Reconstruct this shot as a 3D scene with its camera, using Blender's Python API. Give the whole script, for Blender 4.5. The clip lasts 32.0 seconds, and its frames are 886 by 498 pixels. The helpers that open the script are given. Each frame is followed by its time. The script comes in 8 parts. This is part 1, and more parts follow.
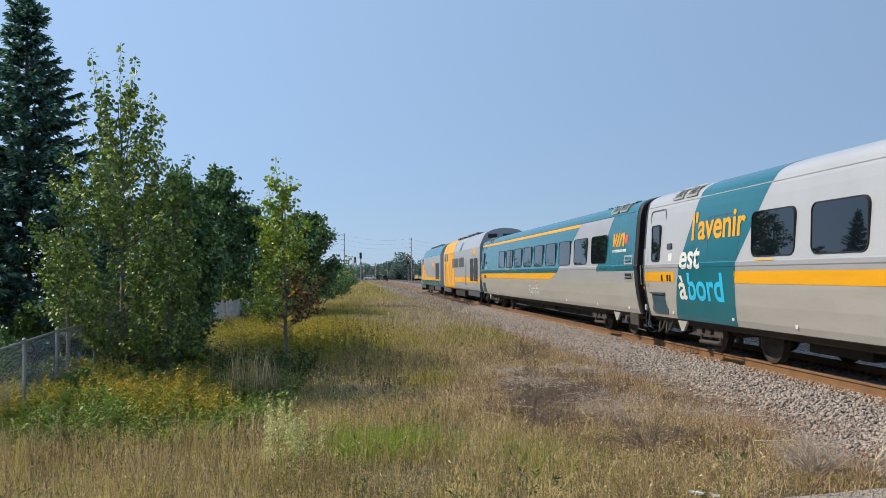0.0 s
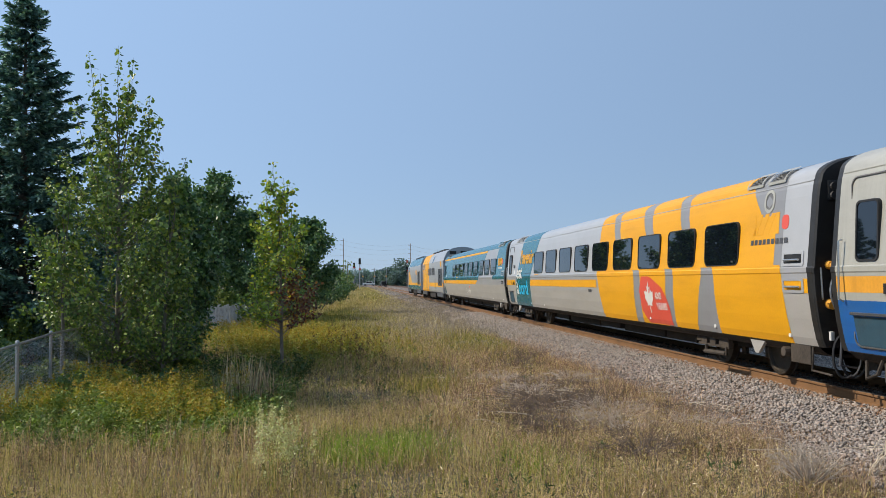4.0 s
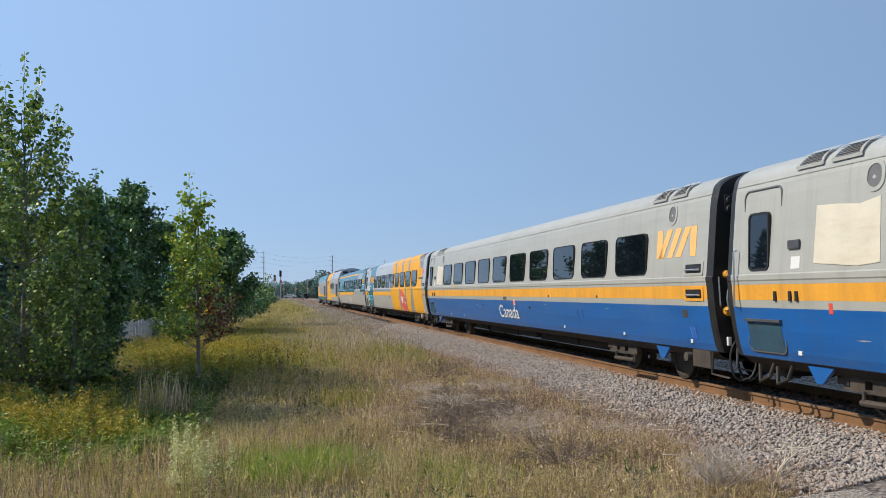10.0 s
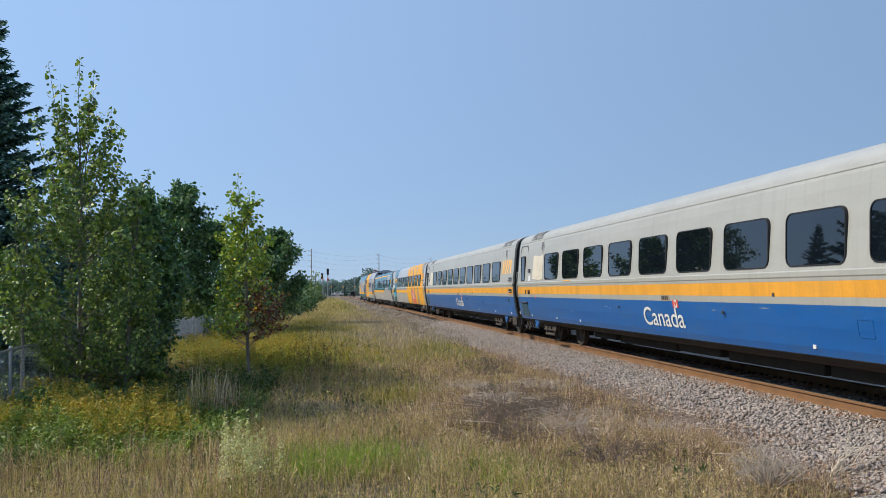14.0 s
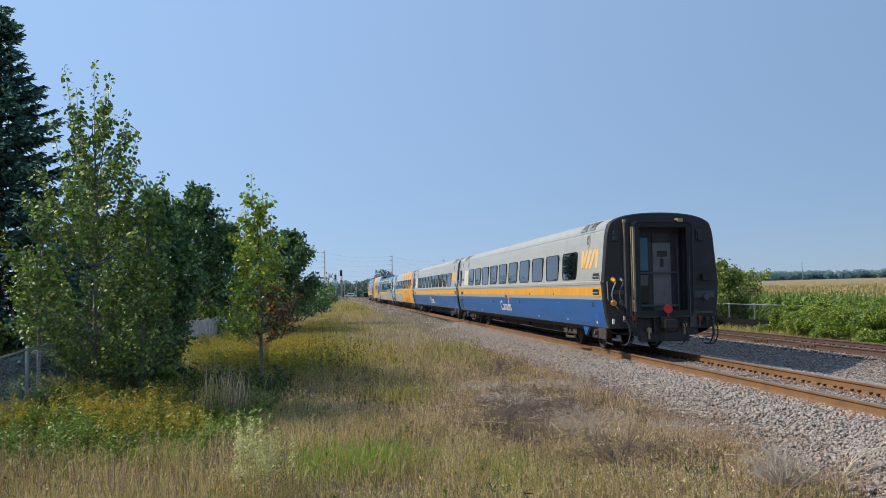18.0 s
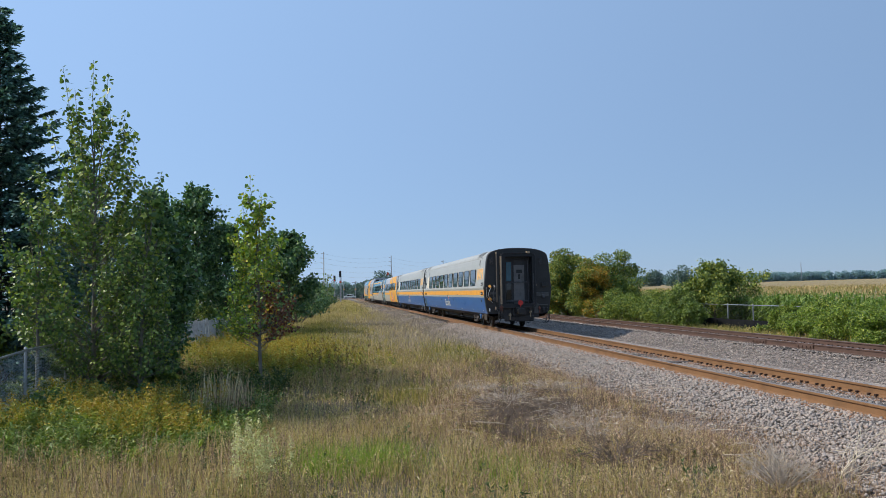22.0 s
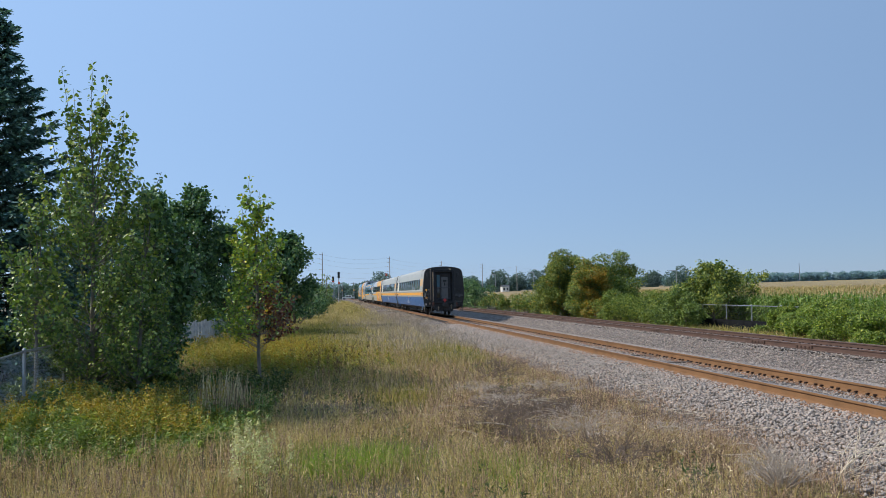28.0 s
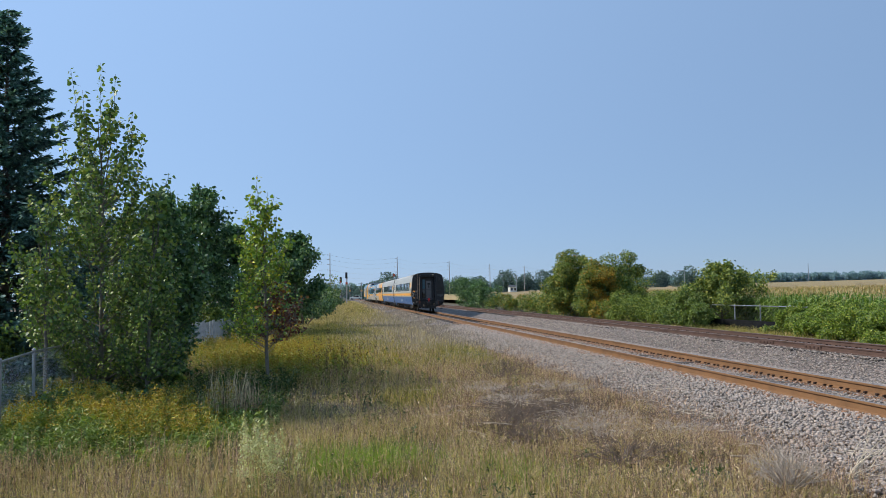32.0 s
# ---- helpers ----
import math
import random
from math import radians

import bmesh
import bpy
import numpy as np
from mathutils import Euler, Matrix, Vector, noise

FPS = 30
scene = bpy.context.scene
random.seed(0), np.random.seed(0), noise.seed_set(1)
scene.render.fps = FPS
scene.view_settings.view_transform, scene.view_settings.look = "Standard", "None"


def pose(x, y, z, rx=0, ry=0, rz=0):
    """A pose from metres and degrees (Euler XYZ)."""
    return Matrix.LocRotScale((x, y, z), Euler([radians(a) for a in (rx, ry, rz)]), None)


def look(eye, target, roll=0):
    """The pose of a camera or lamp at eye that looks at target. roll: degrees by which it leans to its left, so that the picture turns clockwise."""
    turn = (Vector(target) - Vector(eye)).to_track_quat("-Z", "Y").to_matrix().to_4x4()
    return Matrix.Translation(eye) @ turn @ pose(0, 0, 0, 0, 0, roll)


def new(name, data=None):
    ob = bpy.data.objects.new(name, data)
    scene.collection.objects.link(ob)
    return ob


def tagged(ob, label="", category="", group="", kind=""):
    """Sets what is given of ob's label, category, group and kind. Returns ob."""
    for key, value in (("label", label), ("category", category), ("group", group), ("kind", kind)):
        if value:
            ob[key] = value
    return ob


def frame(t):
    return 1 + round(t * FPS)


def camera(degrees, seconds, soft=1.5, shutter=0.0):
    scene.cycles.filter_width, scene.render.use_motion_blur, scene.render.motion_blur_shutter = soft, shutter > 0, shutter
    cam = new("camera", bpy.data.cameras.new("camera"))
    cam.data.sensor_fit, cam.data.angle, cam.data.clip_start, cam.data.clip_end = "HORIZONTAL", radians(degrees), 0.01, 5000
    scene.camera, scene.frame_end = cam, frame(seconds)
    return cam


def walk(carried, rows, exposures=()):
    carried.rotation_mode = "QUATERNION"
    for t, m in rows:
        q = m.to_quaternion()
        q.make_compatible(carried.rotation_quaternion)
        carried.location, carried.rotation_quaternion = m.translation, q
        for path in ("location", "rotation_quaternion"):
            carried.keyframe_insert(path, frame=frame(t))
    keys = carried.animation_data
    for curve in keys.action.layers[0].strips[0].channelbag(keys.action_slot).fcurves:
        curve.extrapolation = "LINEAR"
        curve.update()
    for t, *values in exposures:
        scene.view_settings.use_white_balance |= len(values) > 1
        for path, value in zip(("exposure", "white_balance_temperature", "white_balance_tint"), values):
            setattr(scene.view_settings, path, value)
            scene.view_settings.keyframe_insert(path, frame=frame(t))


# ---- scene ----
cam = camera(55.65, 32.0, soft=0.6)

# the path: seconds, eye, yaw to the right of the track, pitch, roll
PATH = [
    (0.0, -0.106, 0.002, 1.758, 6.300, 1.712, -0.594),
    (1.0, -0.075, 0.027, 1.757, 6.300, 1.845, -0.109),
    (2.0, -0.053, 0.037, 1.750, 6.324, 1.863, -0.114),
    (3.0, -0.045, 0.034, 1.745, 6.328, 2.137, -0.159),
    (3.5, -0.042, 0.034, 1.745, 6.340, 2.144, -0.144),
    (5.5, -0.036, 0.041, 1.749, 6.388, 2.146, -0.186),
    (6.0, -0.031, 0.044, 1.752, 6.409, 2.209, -0.237),
    (6.5, -0.029, 0.041, 1.750, 6.420, 2.571, -0.266),
    (7.0, -0.026, 0.038, 1.749, 6.438, 2.857, -0.272),
    (7.5, -0.023, 0.037, 1.750, 7.087, 2.890, -0.374),
    (8.0, -0.017, 0.041, 1.750, 8.531, 2.891, -0.498),
    (8.5, -0.014, 0.044, 1.750, 9.801, 2.866, -0.616),
    (9.0, -0.014, 0.045, 1.750, 10.894, 2.874, -0.640),
    (9.5, -0.014, 0.048, 1.750, 11.653, 2.869, -0.640),
    (10.0, -0.012, 0.049, 1.748, 11.640, 2.878, -0.698),
    (10.5, -0.013, 0.049, 1.744, 11.654, 2.829, -0.694),
    (11.0, -0.012, 0.052, 1.742, 11.655, 2.563, -0.723),
    (11.5, -0.009, 0.053, 1.743, 11.656, 2.463, -0.723),
    (12.0, -0.010, 0.053, 1.743, 11.435, 2.467, -0.726),
    (12.5, -0.015, 0.054, 1.744, 11.299, 2.464, -0.738),
    (13.0, -0.017, 0.050, 1.745, 10.171, 2.505, -0.861),
    (13.5, -0.012, 0.041, 1.746, 9.206, 2.527, -0.859),
    (14.0, -0.007, 0.030, 1.747, 8.499, 2.759, -0.843),
    (14.5, -0.005, 0.023, 1.750, 7.987, 2.819, -0.846),
    (16.5, -0.006, 0.013, 1.750, 7.556, 2.843, -0.817),
    (17.0, -0.001, -0.003, 1.744, 7.561, 2.866, -0.795),
    (18.0, 0.006, -0.015, 1.735, 7.604, 2.874, -0.813),
    (19.0, 0.011, -0.019, 1.728, 7.611, 2.905, -0.780),
    (20.0, 0.018, -0.019, 1.727, 7.620, 2.900, -0.800),
    (21.0, 0.021, -0.022, 1.729, 7.632, 2.892, -0.839),
    (22.0, 0.018, -0.028, 1.728, 7.662, 2.944, -0.837),
    (23.0, 0.015, -0.029, 1.726, 7.658, 2.969, -0.840),
    (24.0, 0.016, -0.026, 1.728, 7.687, 2.954, -0.885),
    (25.0, 0.016, -0.028, 1.727, 7.716, 2.963, -0.876),
    (25.5, 0.016, -0.029, 1.724, 7.714, 2.984, -0.862),
    (27.5, 0.013, -0.027, 1.723, 7.769, 2.996, -0.887),
    (28.0, 0.008, -0.027, 1.724, 7.768, 3.000, -0.883),
    (28.5, 0.005, -0.024, 1.723, 7.774, 2.998, -0.897),
    (29.0, 0.004, -0.020, 1.722, 7.718, 3.005, -0.905),
    (29.5, 0.003, -0.023, 1.720, 7.414, 2.992, -0.906),
    (30.0, 0.003, -0.030, 1.718, 7.243, 3.026, -0.851),
    (31.0, 0.003, -0.034, 1.719, 7.247, 3.013, -0.867),
    (32.0, 0.006, -0.033, 1.723, 7.256, 3.029, -0.912),
]


def aim(ex, ey, ez, yaw, pitch, roll):
    a, b = radians(yaw), radians(pitch)
    way = Vector((math.sin(a) * math.cos(b), math.cos(a) * math.cos(b), math.sin(b)))
    return look((ex, ey, ez), Vector((ex, ey, ez)) + way, roll)


walk(cam, [(t, aim(*p)) for t, *p in PATH], exposures=[(0.0, 0.06, 6850, 10), (1.5, 0.03, 6850, 10), (3.5, -0.03, 6850, 10), (6.0, 0.01, 6800, 10), (9.0, 0.02, 6580, 10), (12.0, 0.03, 6580, 10), (14.0, 0.01, 6560, 10), (18.0, 0.01, 6550, 10), (21.0, 0.0, 6480, 10), (32.0, 0.0, 6450, 10)])

# ---- light: a clear morning, sun from the left of the line, a little ahead ----
SUN = Vector((-1.09, 0.2, 1.0)).normalized()
world = bpy.data.worlds.new("sky")
scene.world = world
world.use_nodes = True
_n = world.node_tree.nodes
_sky = _n.new("ShaderNodeTexSky")
_sky.sky_type, _sky.sun_disc = "NISHITA", False
_sky.sun_elevation, _sky.sun_rotation = math.asin(SUN.z), math.atan2(SUN.x, SUN.y)
_sky.altitude, _sky.air_density, _sky.dust_density, _sky.ozone_density = 1200, 1.0, 0.3, 4.0
_n["Background"].inputs["Strength"].default_value = 1.0
_scale = _n.new("ShaderNodeVectorMath")
_scale.operation = "SCALE"
_scale.inputs["Scale"].default_value = 0.13
_haze = _n.new("ShaderNodeMix")  # an even summer haze over the clear sky
_haze.data_type = "RGBA"
_haze.inputs[0].default_value, _haze.inputs[7].default_value = 0.78, (0.345, 0.53, 0.835, 1)
_way = _n.new("ShaderNodeTexCoord")
_dot = _n.new("ShaderNodeVectorMath")  # the haze is a little brighter towards the sun
_dot.operation, _dot.inputs[1].default_value = "DOT_PRODUCT", SUN
_gain = _n.new("ShaderNodeMath")
_gain.operation, _gain.inputs[1].default_value, _gain.inputs[2].default_value = "MULTIPLY_ADD", 0.58, 0.855
_hue = _n.new("ShaderNodeVectorMath")
_hue.operation, _hue.inputs[0].default_value = "SCALE", _haze.inputs[7].default_value[:3]
for _a, _b in ((_way.outputs["Generated"], _dot.inputs[0]), (_dot.outputs["Value"], _gain.inputs[0]), (_gain.outputs[0], _hue.inputs["Scale"]), (_hue.outputs[0], _haze.inputs[7])):
    world.node_tree.links.new(_a, _b)
for _a, _b in ((_sky.outputs[0], _scale.inputs[0]), (_scale.outputs[0], _haze.inputs[6]), (_haze.outputs[2], _n["Background"].inputs[0])):
    world.node_tree.links.new(_a, _b)
_lamp = bpy.data.lights.new("sun", "SUN")
_lamp.energy, _lamp.angle, _lamp.color = 4.5, radians(0.55), (1.0, 0.93, 0.82)
_sun = new("sun", _lamp)
_sun.matrix_world = look(SUN * 60, (0, 0, 0))
scene.view_settings.exposure = 0.0

# ---- materials ----
def nodes_of(name):
    m = bpy.data.materials.new(name)
    m.use_nodes = True
    nt = m.node_tree
    return m, nt, nt.nodes["Principled BSDF"]


def link(nt, a, b):
    nt.links.new(a, b)


def noise_of(nt, scale, detail=4.0, rough=0.6, coord=None, stretch=None):
    n = nt.nodes.new("ShaderNodeTexNoise")
    n.inputs["Scale"].default_value, n.inputs["Detail"].default_value, n.inputs["Roughness"].default_value = scale, detail, rough
    if coord is not None:
        if stretch:
            mp = nt.nodes.new("ShaderNodeMapping")
            mp.inputs["Scale"].default_value = stretch
            link(nt, coord, mp.inputs[0])
            coord = mp.outputs[0]
        link(nt, coord, n.inputs["Vector"])
    return n.outputs["Fac"]


def ramp_of(nt, fac, stops):
    r = nt.nodes.new("ShaderNodeValToRGB")
    els = r.color_ramp.elements
    while len(els) < len(stops):
        els.new(0.5)
    for e, (p, c) in zip(els, stops):
        e.position, e.color = p, (*c, 1)
    link(nt, fac, r.inputs[0])
    return r.outputs[0]


def mix_of(nt, fac, a, b, how="MIX"):
    m = nt.nodes.new("ShaderNodeMix")
    m.data_type, m.blend_type = "RGBA", how
    for sock, v in ((m.inputs[0], fac), (m.inputs[6], a), (m.inputs[7], b)):
        if isinstance(v, (int, float)):
            sock.default_value = v
        elif isinstance(v, tuple):
            sock.default_value = (*v, 1)
        else:
            link(nt, v, sock)
    return m.outputs[2]


def place_of(nt, own=True):
    return nt.nodes.new("ShaderNodeTexCoord").outputs["Object"] if own else nt.nodes.new("ShaderNodeNewGeometry").outputs["Position"]


def bump_of(nt, bsdf, height, strength, distance=0.02):
    b = nt.nodes.new("ShaderNodeBump")
    b.inputs["Strength"].default_value, b.inputs["Distance"].default_value = strength, distance
    link(nt, height, b.inputs["Height"])
    link(nt, b.outputs[0], bsdf.inputs["Normal"])


def solid(name, color, rough=0.5, metal=0.0, vary=0.15, scale=3.0, fine=40.0, bump=0.1, own=True, coat=0.0, streak=None, dirt=None, drip=None):
    """A surface of one colour with two scales of wear, an optional run of streaks, dirt and rain stains."""
    m, nt, p = nodes_of(name)
    co = place_of(nt, own)
    big, small = noise_of(nt, scale, coord=co, stretch=streak), noise_of(nt, fine, coord=co)
    dark = tuple(c * (1 - vary * 1.6) for c in color)
    light = tuple(min(1, c * (1 + vary)) for c in color)
    col = ramp_of(nt, big, [(0.3, dark), (0.5, color), (0.75, light)])
    col = mix_of(nt, 0.25, col, ramp_of(nt, small, [(0.35, dark), (0.65, light)]))
    if dirt:
        f = ramp_of(nt, noise_of(nt, 1.3, 6, 0.7, co, (1, 0.5, 2.5)), [(0.5, (0, 0, 0)), (0.8, (0.55, 0.55, 0.55))])
        col = mix_of(nt, f, col, dirt)
    if drip:
        f = ramp_of(nt, noise_of(nt, 1.0, 5, 0.65, co, (1, 7, 0.45)), [(0.5, (0, 0, 0)), (0.78, (0.6, 0.6, 0.6))])
        col = mix_of(nt, f, col, drip)
    link(nt, col, p.inputs["Base Color"])
    p.inputs["Roughness"].default_value, p.inputs["Metallic"].default_value, p.inputs["Coat Weight"].default_value = rough, metal, coat
    if bump:
        bump_of(nt, p, small, bump, 0.01)
    return m


def leafy(name, stops, through_light=0.35, rough=0.55, patch=0.0, patch_scale=0.6, patch_stops=None):
    """Leaves and blades: each one takes its own shade; light passes through."""
    m, nt, p = nodes_of(name)
    g = nt.nodes.new("ShaderNodeNewGeometry")
    col = ramp_of(nt, g.outputs["Random Per Island"], stops)
    if patch_stops:
        f = noise_of(nt, patch_scale, 3, 0.6, g.outputs["Position"])
        col = mix_of(nt, patch, col, ramp_of(nt, f, patch_stops))
    link(nt, col, p.inputs["Base Color"])
    p.inputs["Roughness"].default_value = rough
    tr = nt.nodes.new("ShaderNodeBsdfTranslucent")
    link(nt, mix_of(nt, 1.0, col, (1.0, 1.15, 0.6), "MULTIPLY"), tr.inputs[0])
    mx = nt.nodes.new("ShaderNodeMixShader")
    mx.inputs[0].default_value = through_light
    link(nt, p.outputs[0], mx.inputs[1])
    link(nt, tr.outputs[0], mx.inputs[2])
    link(nt, mx.outputs[0], nt.nodes["Material Output"].inputs[0])
    return m


GREY = solid("grey_paint", (0.378, 0.368, 0.320), 0.38, 0.0, 0.06, 0.8, 30, 0.03, coat=0.15, streak=(1, 0.6, 3), dirt=(0.310, 0.284, 0.232), drip=(0.285, 0.268, 0.222))
SILVER = solid("silver_paint", (0.361, 0.361, 0.370), 0.35, 0.1, 0.06, 0.8, 30, 0.03, coat=0.2, streak=(1, 0.6, 3), dirt=(0.284, 0.267, 0.241))
ROOF = solid("roof_paint", (0.370, 0.365, 0.331), 0.45, 0.0, 0.08, 1.2, 25, 0.05, dirt=(0.267, 0.256, 0.226))
WHITE_SILVER = solid("pale_silver_paint", (0.400, 0.404, 0.411), 0.32, 0.0, 0.05, 0.8, 30, 0.03, coat=0.2)
YELLOW = solid("yellow_paint", (0.735, 0.335, 0.006), 0.5, 0.0, 0.08, 0.9, 30, 0.03, coat=0.0, streak=(1, 0.6, 3))
ORANGE = solid("faded_yellow_paint", (0.73, 0.325, 0.030), 0.55, 0.0, 0.12, 1.1, 30, 0.04, streak=(1, 3, 0.7), dirt=(0.56, 0.30, 0.06), drip=(0.52, 0.235, 0.045))
PEACH = solid("faded_logo_film", (0.80, 0.45, 0.14), 0.5, 0.0, 0.08, 5, 60, 0.04)
BLUE = solid("blue_paint", (0.008, 0.106, 0.345), 0.35, 0.0, 0.1, 1.0, 30, 0.03, coat=0.2, streak=(1, 0.6, 3), dirt=(0.055, 0.135, 0.25), drip=(0.022, 0.095, 0.25))
TEAL = solid("teal_paint", (0.006, 0.125, 0.165), 0.24, 0.0, 0.1, 1.0, 30, 0.02, coat=0.25)
RED = solid("red_film", (0.671, 0.086, 0.052), 0.4, 0.0, 0.06, 3, 40, 0.03)
WHITE = solid("white_film", (0.671, 0.654, 0.602), 0.45, 0.0, 0.06, 3, 40, 0.03)
CREAM = solid("bright_metal_sheet", (0.68, 0.60, 0.45), 0.4, 0.1, 0.08, 2, 40, 0.05, dirt=(0.46, 0.31, 0.18))
KICK = solid("worn_teal_grey_paint", (0.030, 0.075, 0.105), 0.5, 0.0, 0.2, 3, 40, 0.1, dirt=(0.09, 0.10, 0.10))
SKY_FILM = solid("light_blue_film", (0.02, 0.46, 0.70), 0.4, 0.0, 0.05, 3, 40, 0.03)
BLACK = solid("black_end_paint", (0.020, 0.0185, 0.017), 0.48, 0.0, 0.3, 1.5, 30, 0.1, dirt=(0.058, 0.050, 0.042))
RUBBER = solid("black_rubber", (0.012, 0.012, 0.013), 0.65, 0.0, 0.25, 3, 40, 0.15)
# dusty running gear; these three steels are darkened for the shade below the train
UNDER = solid("shaded_dusty_steel", (0.028, 0.022, 0.017), 0.75, 0.2, 0.35, 2.5, 25, 0.4, dirt=(0.074, 0.053, 0.034))
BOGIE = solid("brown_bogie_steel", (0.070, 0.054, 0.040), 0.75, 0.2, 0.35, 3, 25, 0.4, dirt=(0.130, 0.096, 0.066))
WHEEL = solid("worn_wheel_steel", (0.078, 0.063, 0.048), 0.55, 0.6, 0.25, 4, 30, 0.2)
CHROME = solid("bare_steel", (0.55, 0.55, 0.54), 0.3, 0.9, 0.1, 5, 40, 0.05)
STENCIL = solid("blue_stencil_paint", (0.05, 0.18, 0.55), 0.5, 0.0, 0.1, 4, 40, 0.0)
TAN = solid("weathered_tan_rubber", (0.26, 0.20, 0.14), 0.7, 0.0, 0.2, 4, 40, 0.2)
# non-metal wire; the sheen of the sky is painted as pale blue
MESH_WIRE = solid("sky_sheen_zinc_wire", (0.575, 0.637, 0.728), 0.5, 0.0, 0.1, 4, 40, 0.0, own=False)
END_GREY = solid("grey_end_door_paint", (0.140, 0.134, 0.128), 0.5, 0.1, 0.2, 4, 40, 0.1)
END_DARK = solid("dark_end_fitting_paint", (0.034, 0.032, 0.031), 0.55, 0.1, 0.25, 4, 40, 0.2)
END_MID = solid("worn_grey_bracket_paint", (0.078, 0.075, 0.071), 0.5, 0.1, 0.25, 4, 40, 0.2)
# the blue of the reflected sky is put into this pane's colour
SKY_PANE = solid("painted_sky_pane", (0.035, 0.115, 0.155), 0.06, 0.0, 0.1, 3, 40, 0.0)
TAN_PALE = solid("pale_tan_brass", (0.36, 0.27, 0.17), 0.6, 0.1, 0.2, 5, 40, 0.15)
RUST_VALVE = solid("reddish_rusty_valve", (0.16, 0.06, 0.04), 0.7, 0.2, 0.25, 5, 40, 0.2)
WRAP_GREY = solid("mid_grey_film", (0.245, 0.245, 0.25), 0.4, 0.0, 0.06, 0.8, 30, 0.03, coat=0.1)
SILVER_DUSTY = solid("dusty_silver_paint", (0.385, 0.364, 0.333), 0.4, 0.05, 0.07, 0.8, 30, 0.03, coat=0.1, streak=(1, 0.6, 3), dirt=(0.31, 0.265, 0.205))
GREY_DARK = solid("dark_grey_steel", (0.08, 0.08, 0.085), 0.5, 0.2, 0.2, 4, 40, 0.1)
LAMP_RED = solid("red_marker_disc", (0.55, 0.03, 0.02), 0.35, 0.0, 0.1, 6, 40, 0.03)


def glass_dark():
    m, nt, p = nodes_of("tinted_window_glass")
    co = place_of(nt)
    link(nt, ramp_of(nt, noise_of(nt, 0.8, coord=co), [(0.3, (0.003, 0.005, 0.008)), (0.7, (0.007, 0.010, 0.014))]), p.inputs["Base Color"])
    p.inputs["Roughness"].default_value = 0.02
    p.inputs["IOR"].default_value = 1.66
    bump_of(nt, p, noise_of(nt, 1.2, 1, coord=co), 0.03, 0.02)
    return m


GLASS = glass_dark()
RAIL_A = solid("rusty_rail_steel", (0.225, 0.116, 0.050), 0.75, 0.25, 0.18, 2.0, 60, 0.25, own=False)
RAIL_B = solid("dark_rusty_rail_steel", (0.109, 0.063, 0.046), 0.75, 0.25, 0.2, 2.0, 60, 0.25, own=False)
RAIL_TOP = solid("worn_rail_head_steel", (0.30, 0.25, 0.22), 0.4, 0.7, 0.15, 3.0, 60, 0.1, own=False)
TIE = solid("weathered_tie_wood", (0.075, 0.062, 0.05), 0.9, 0.0, 0.3, 3, 30, 0.5, own=False)
CLIP = solid("rusty_spike_steel", (0.05, 0.028, 0.018), 0.8, 0.3, 0.3, 6, 50, 0.3, own=False)
CONCRETE = solid("pale_concrete", (0.331, 0.294, 0.238), 0.85, 0.0, 0.14, 3, 60, 0.35, own=False)
GALV = solid("galvanised_steel", (0.36, 0.37, 0.38), 0.45, 0.7, 0.12, 4, 40, 0.1, own=False)
# weathered wood, its grey lightened as haze would on the far poles
POLE_WOOD = solid("weathered_pole_wood", (0.33, 0.31, 0.30), 0.9, 0.0, 0.2, 2, 20, 0.3, own=False)
BARK = solid("grey_brown_bark", (0.15, 0.12, 0.095), 0.9, 0.0, 0.25, 6, 30, 0.5, own=False)
BARK_PALE = solid("pale_poplar_bark", (0.180, 0.162, 0.132), 0.85, 0.0, 0.25, 5, 30, 0.4, own=False)

# ---- building helpers ----


def mesh_of(name, verts, faces, mats, idx=None, smooth=False):
    me = bpy.data.meshes.new(name)
    me.from_pydata([tuple(map(float, v)) for v in verts] if not isinstance(verts, np.ndarray) else verts.tolist(), [], faces if not isinstance(faces, np.ndarray) else faces.tolist())
    for m in (mats if isinstance(mats, (list, tuple)) else [mats]):
        me.materials.append(m)
    if idx is not None:
        me.polygons.foreach_set("material_index", np.asarray(idx, dtype=np.int32))
    if smooth:
        me.polygons.foreach_set("use_smooth", np.ones(len(me.polygons), dtype=bool))
    me.update()
    return me


def sheet_of(name, quads, mats, idx=None, smooth=False):
    """A mesh of loose faces: quads is n x k x 3."""
    n, k, _ = quads.shape
    me = bpy.data.meshes.new(name)
    me.vertices.add(n * k)
    me.vertices.foreach_set("co", quads.reshape(-1).astype(np.float32))
    me.loops.add(n * k)
    me.loops.foreach_set("vertex_index", np.arange(n * k, dtype=np.int32))
    me.polygons.add(n)
    me.polygons.foreach_set("loop_start", np.arange(0, n * k, k, dtype=np.int32))
    me.polygons.foreach_set("loop_total", np.full(n, k, dtype=np.int32))
    for m in (mats if isinstance(mats, (list, tuple)) else [mats]):
        me.materials.append(m)
    if idx is not None:
        me.polygons.foreach_set("material_index", np.asarray(idx, dtype=np.int32))
    me.update()
    me.validate()
    if smooth:
        me.polygons.foreach_set("use_smooth", np.ones(len(me.polygons), dtype=bool))
    return me


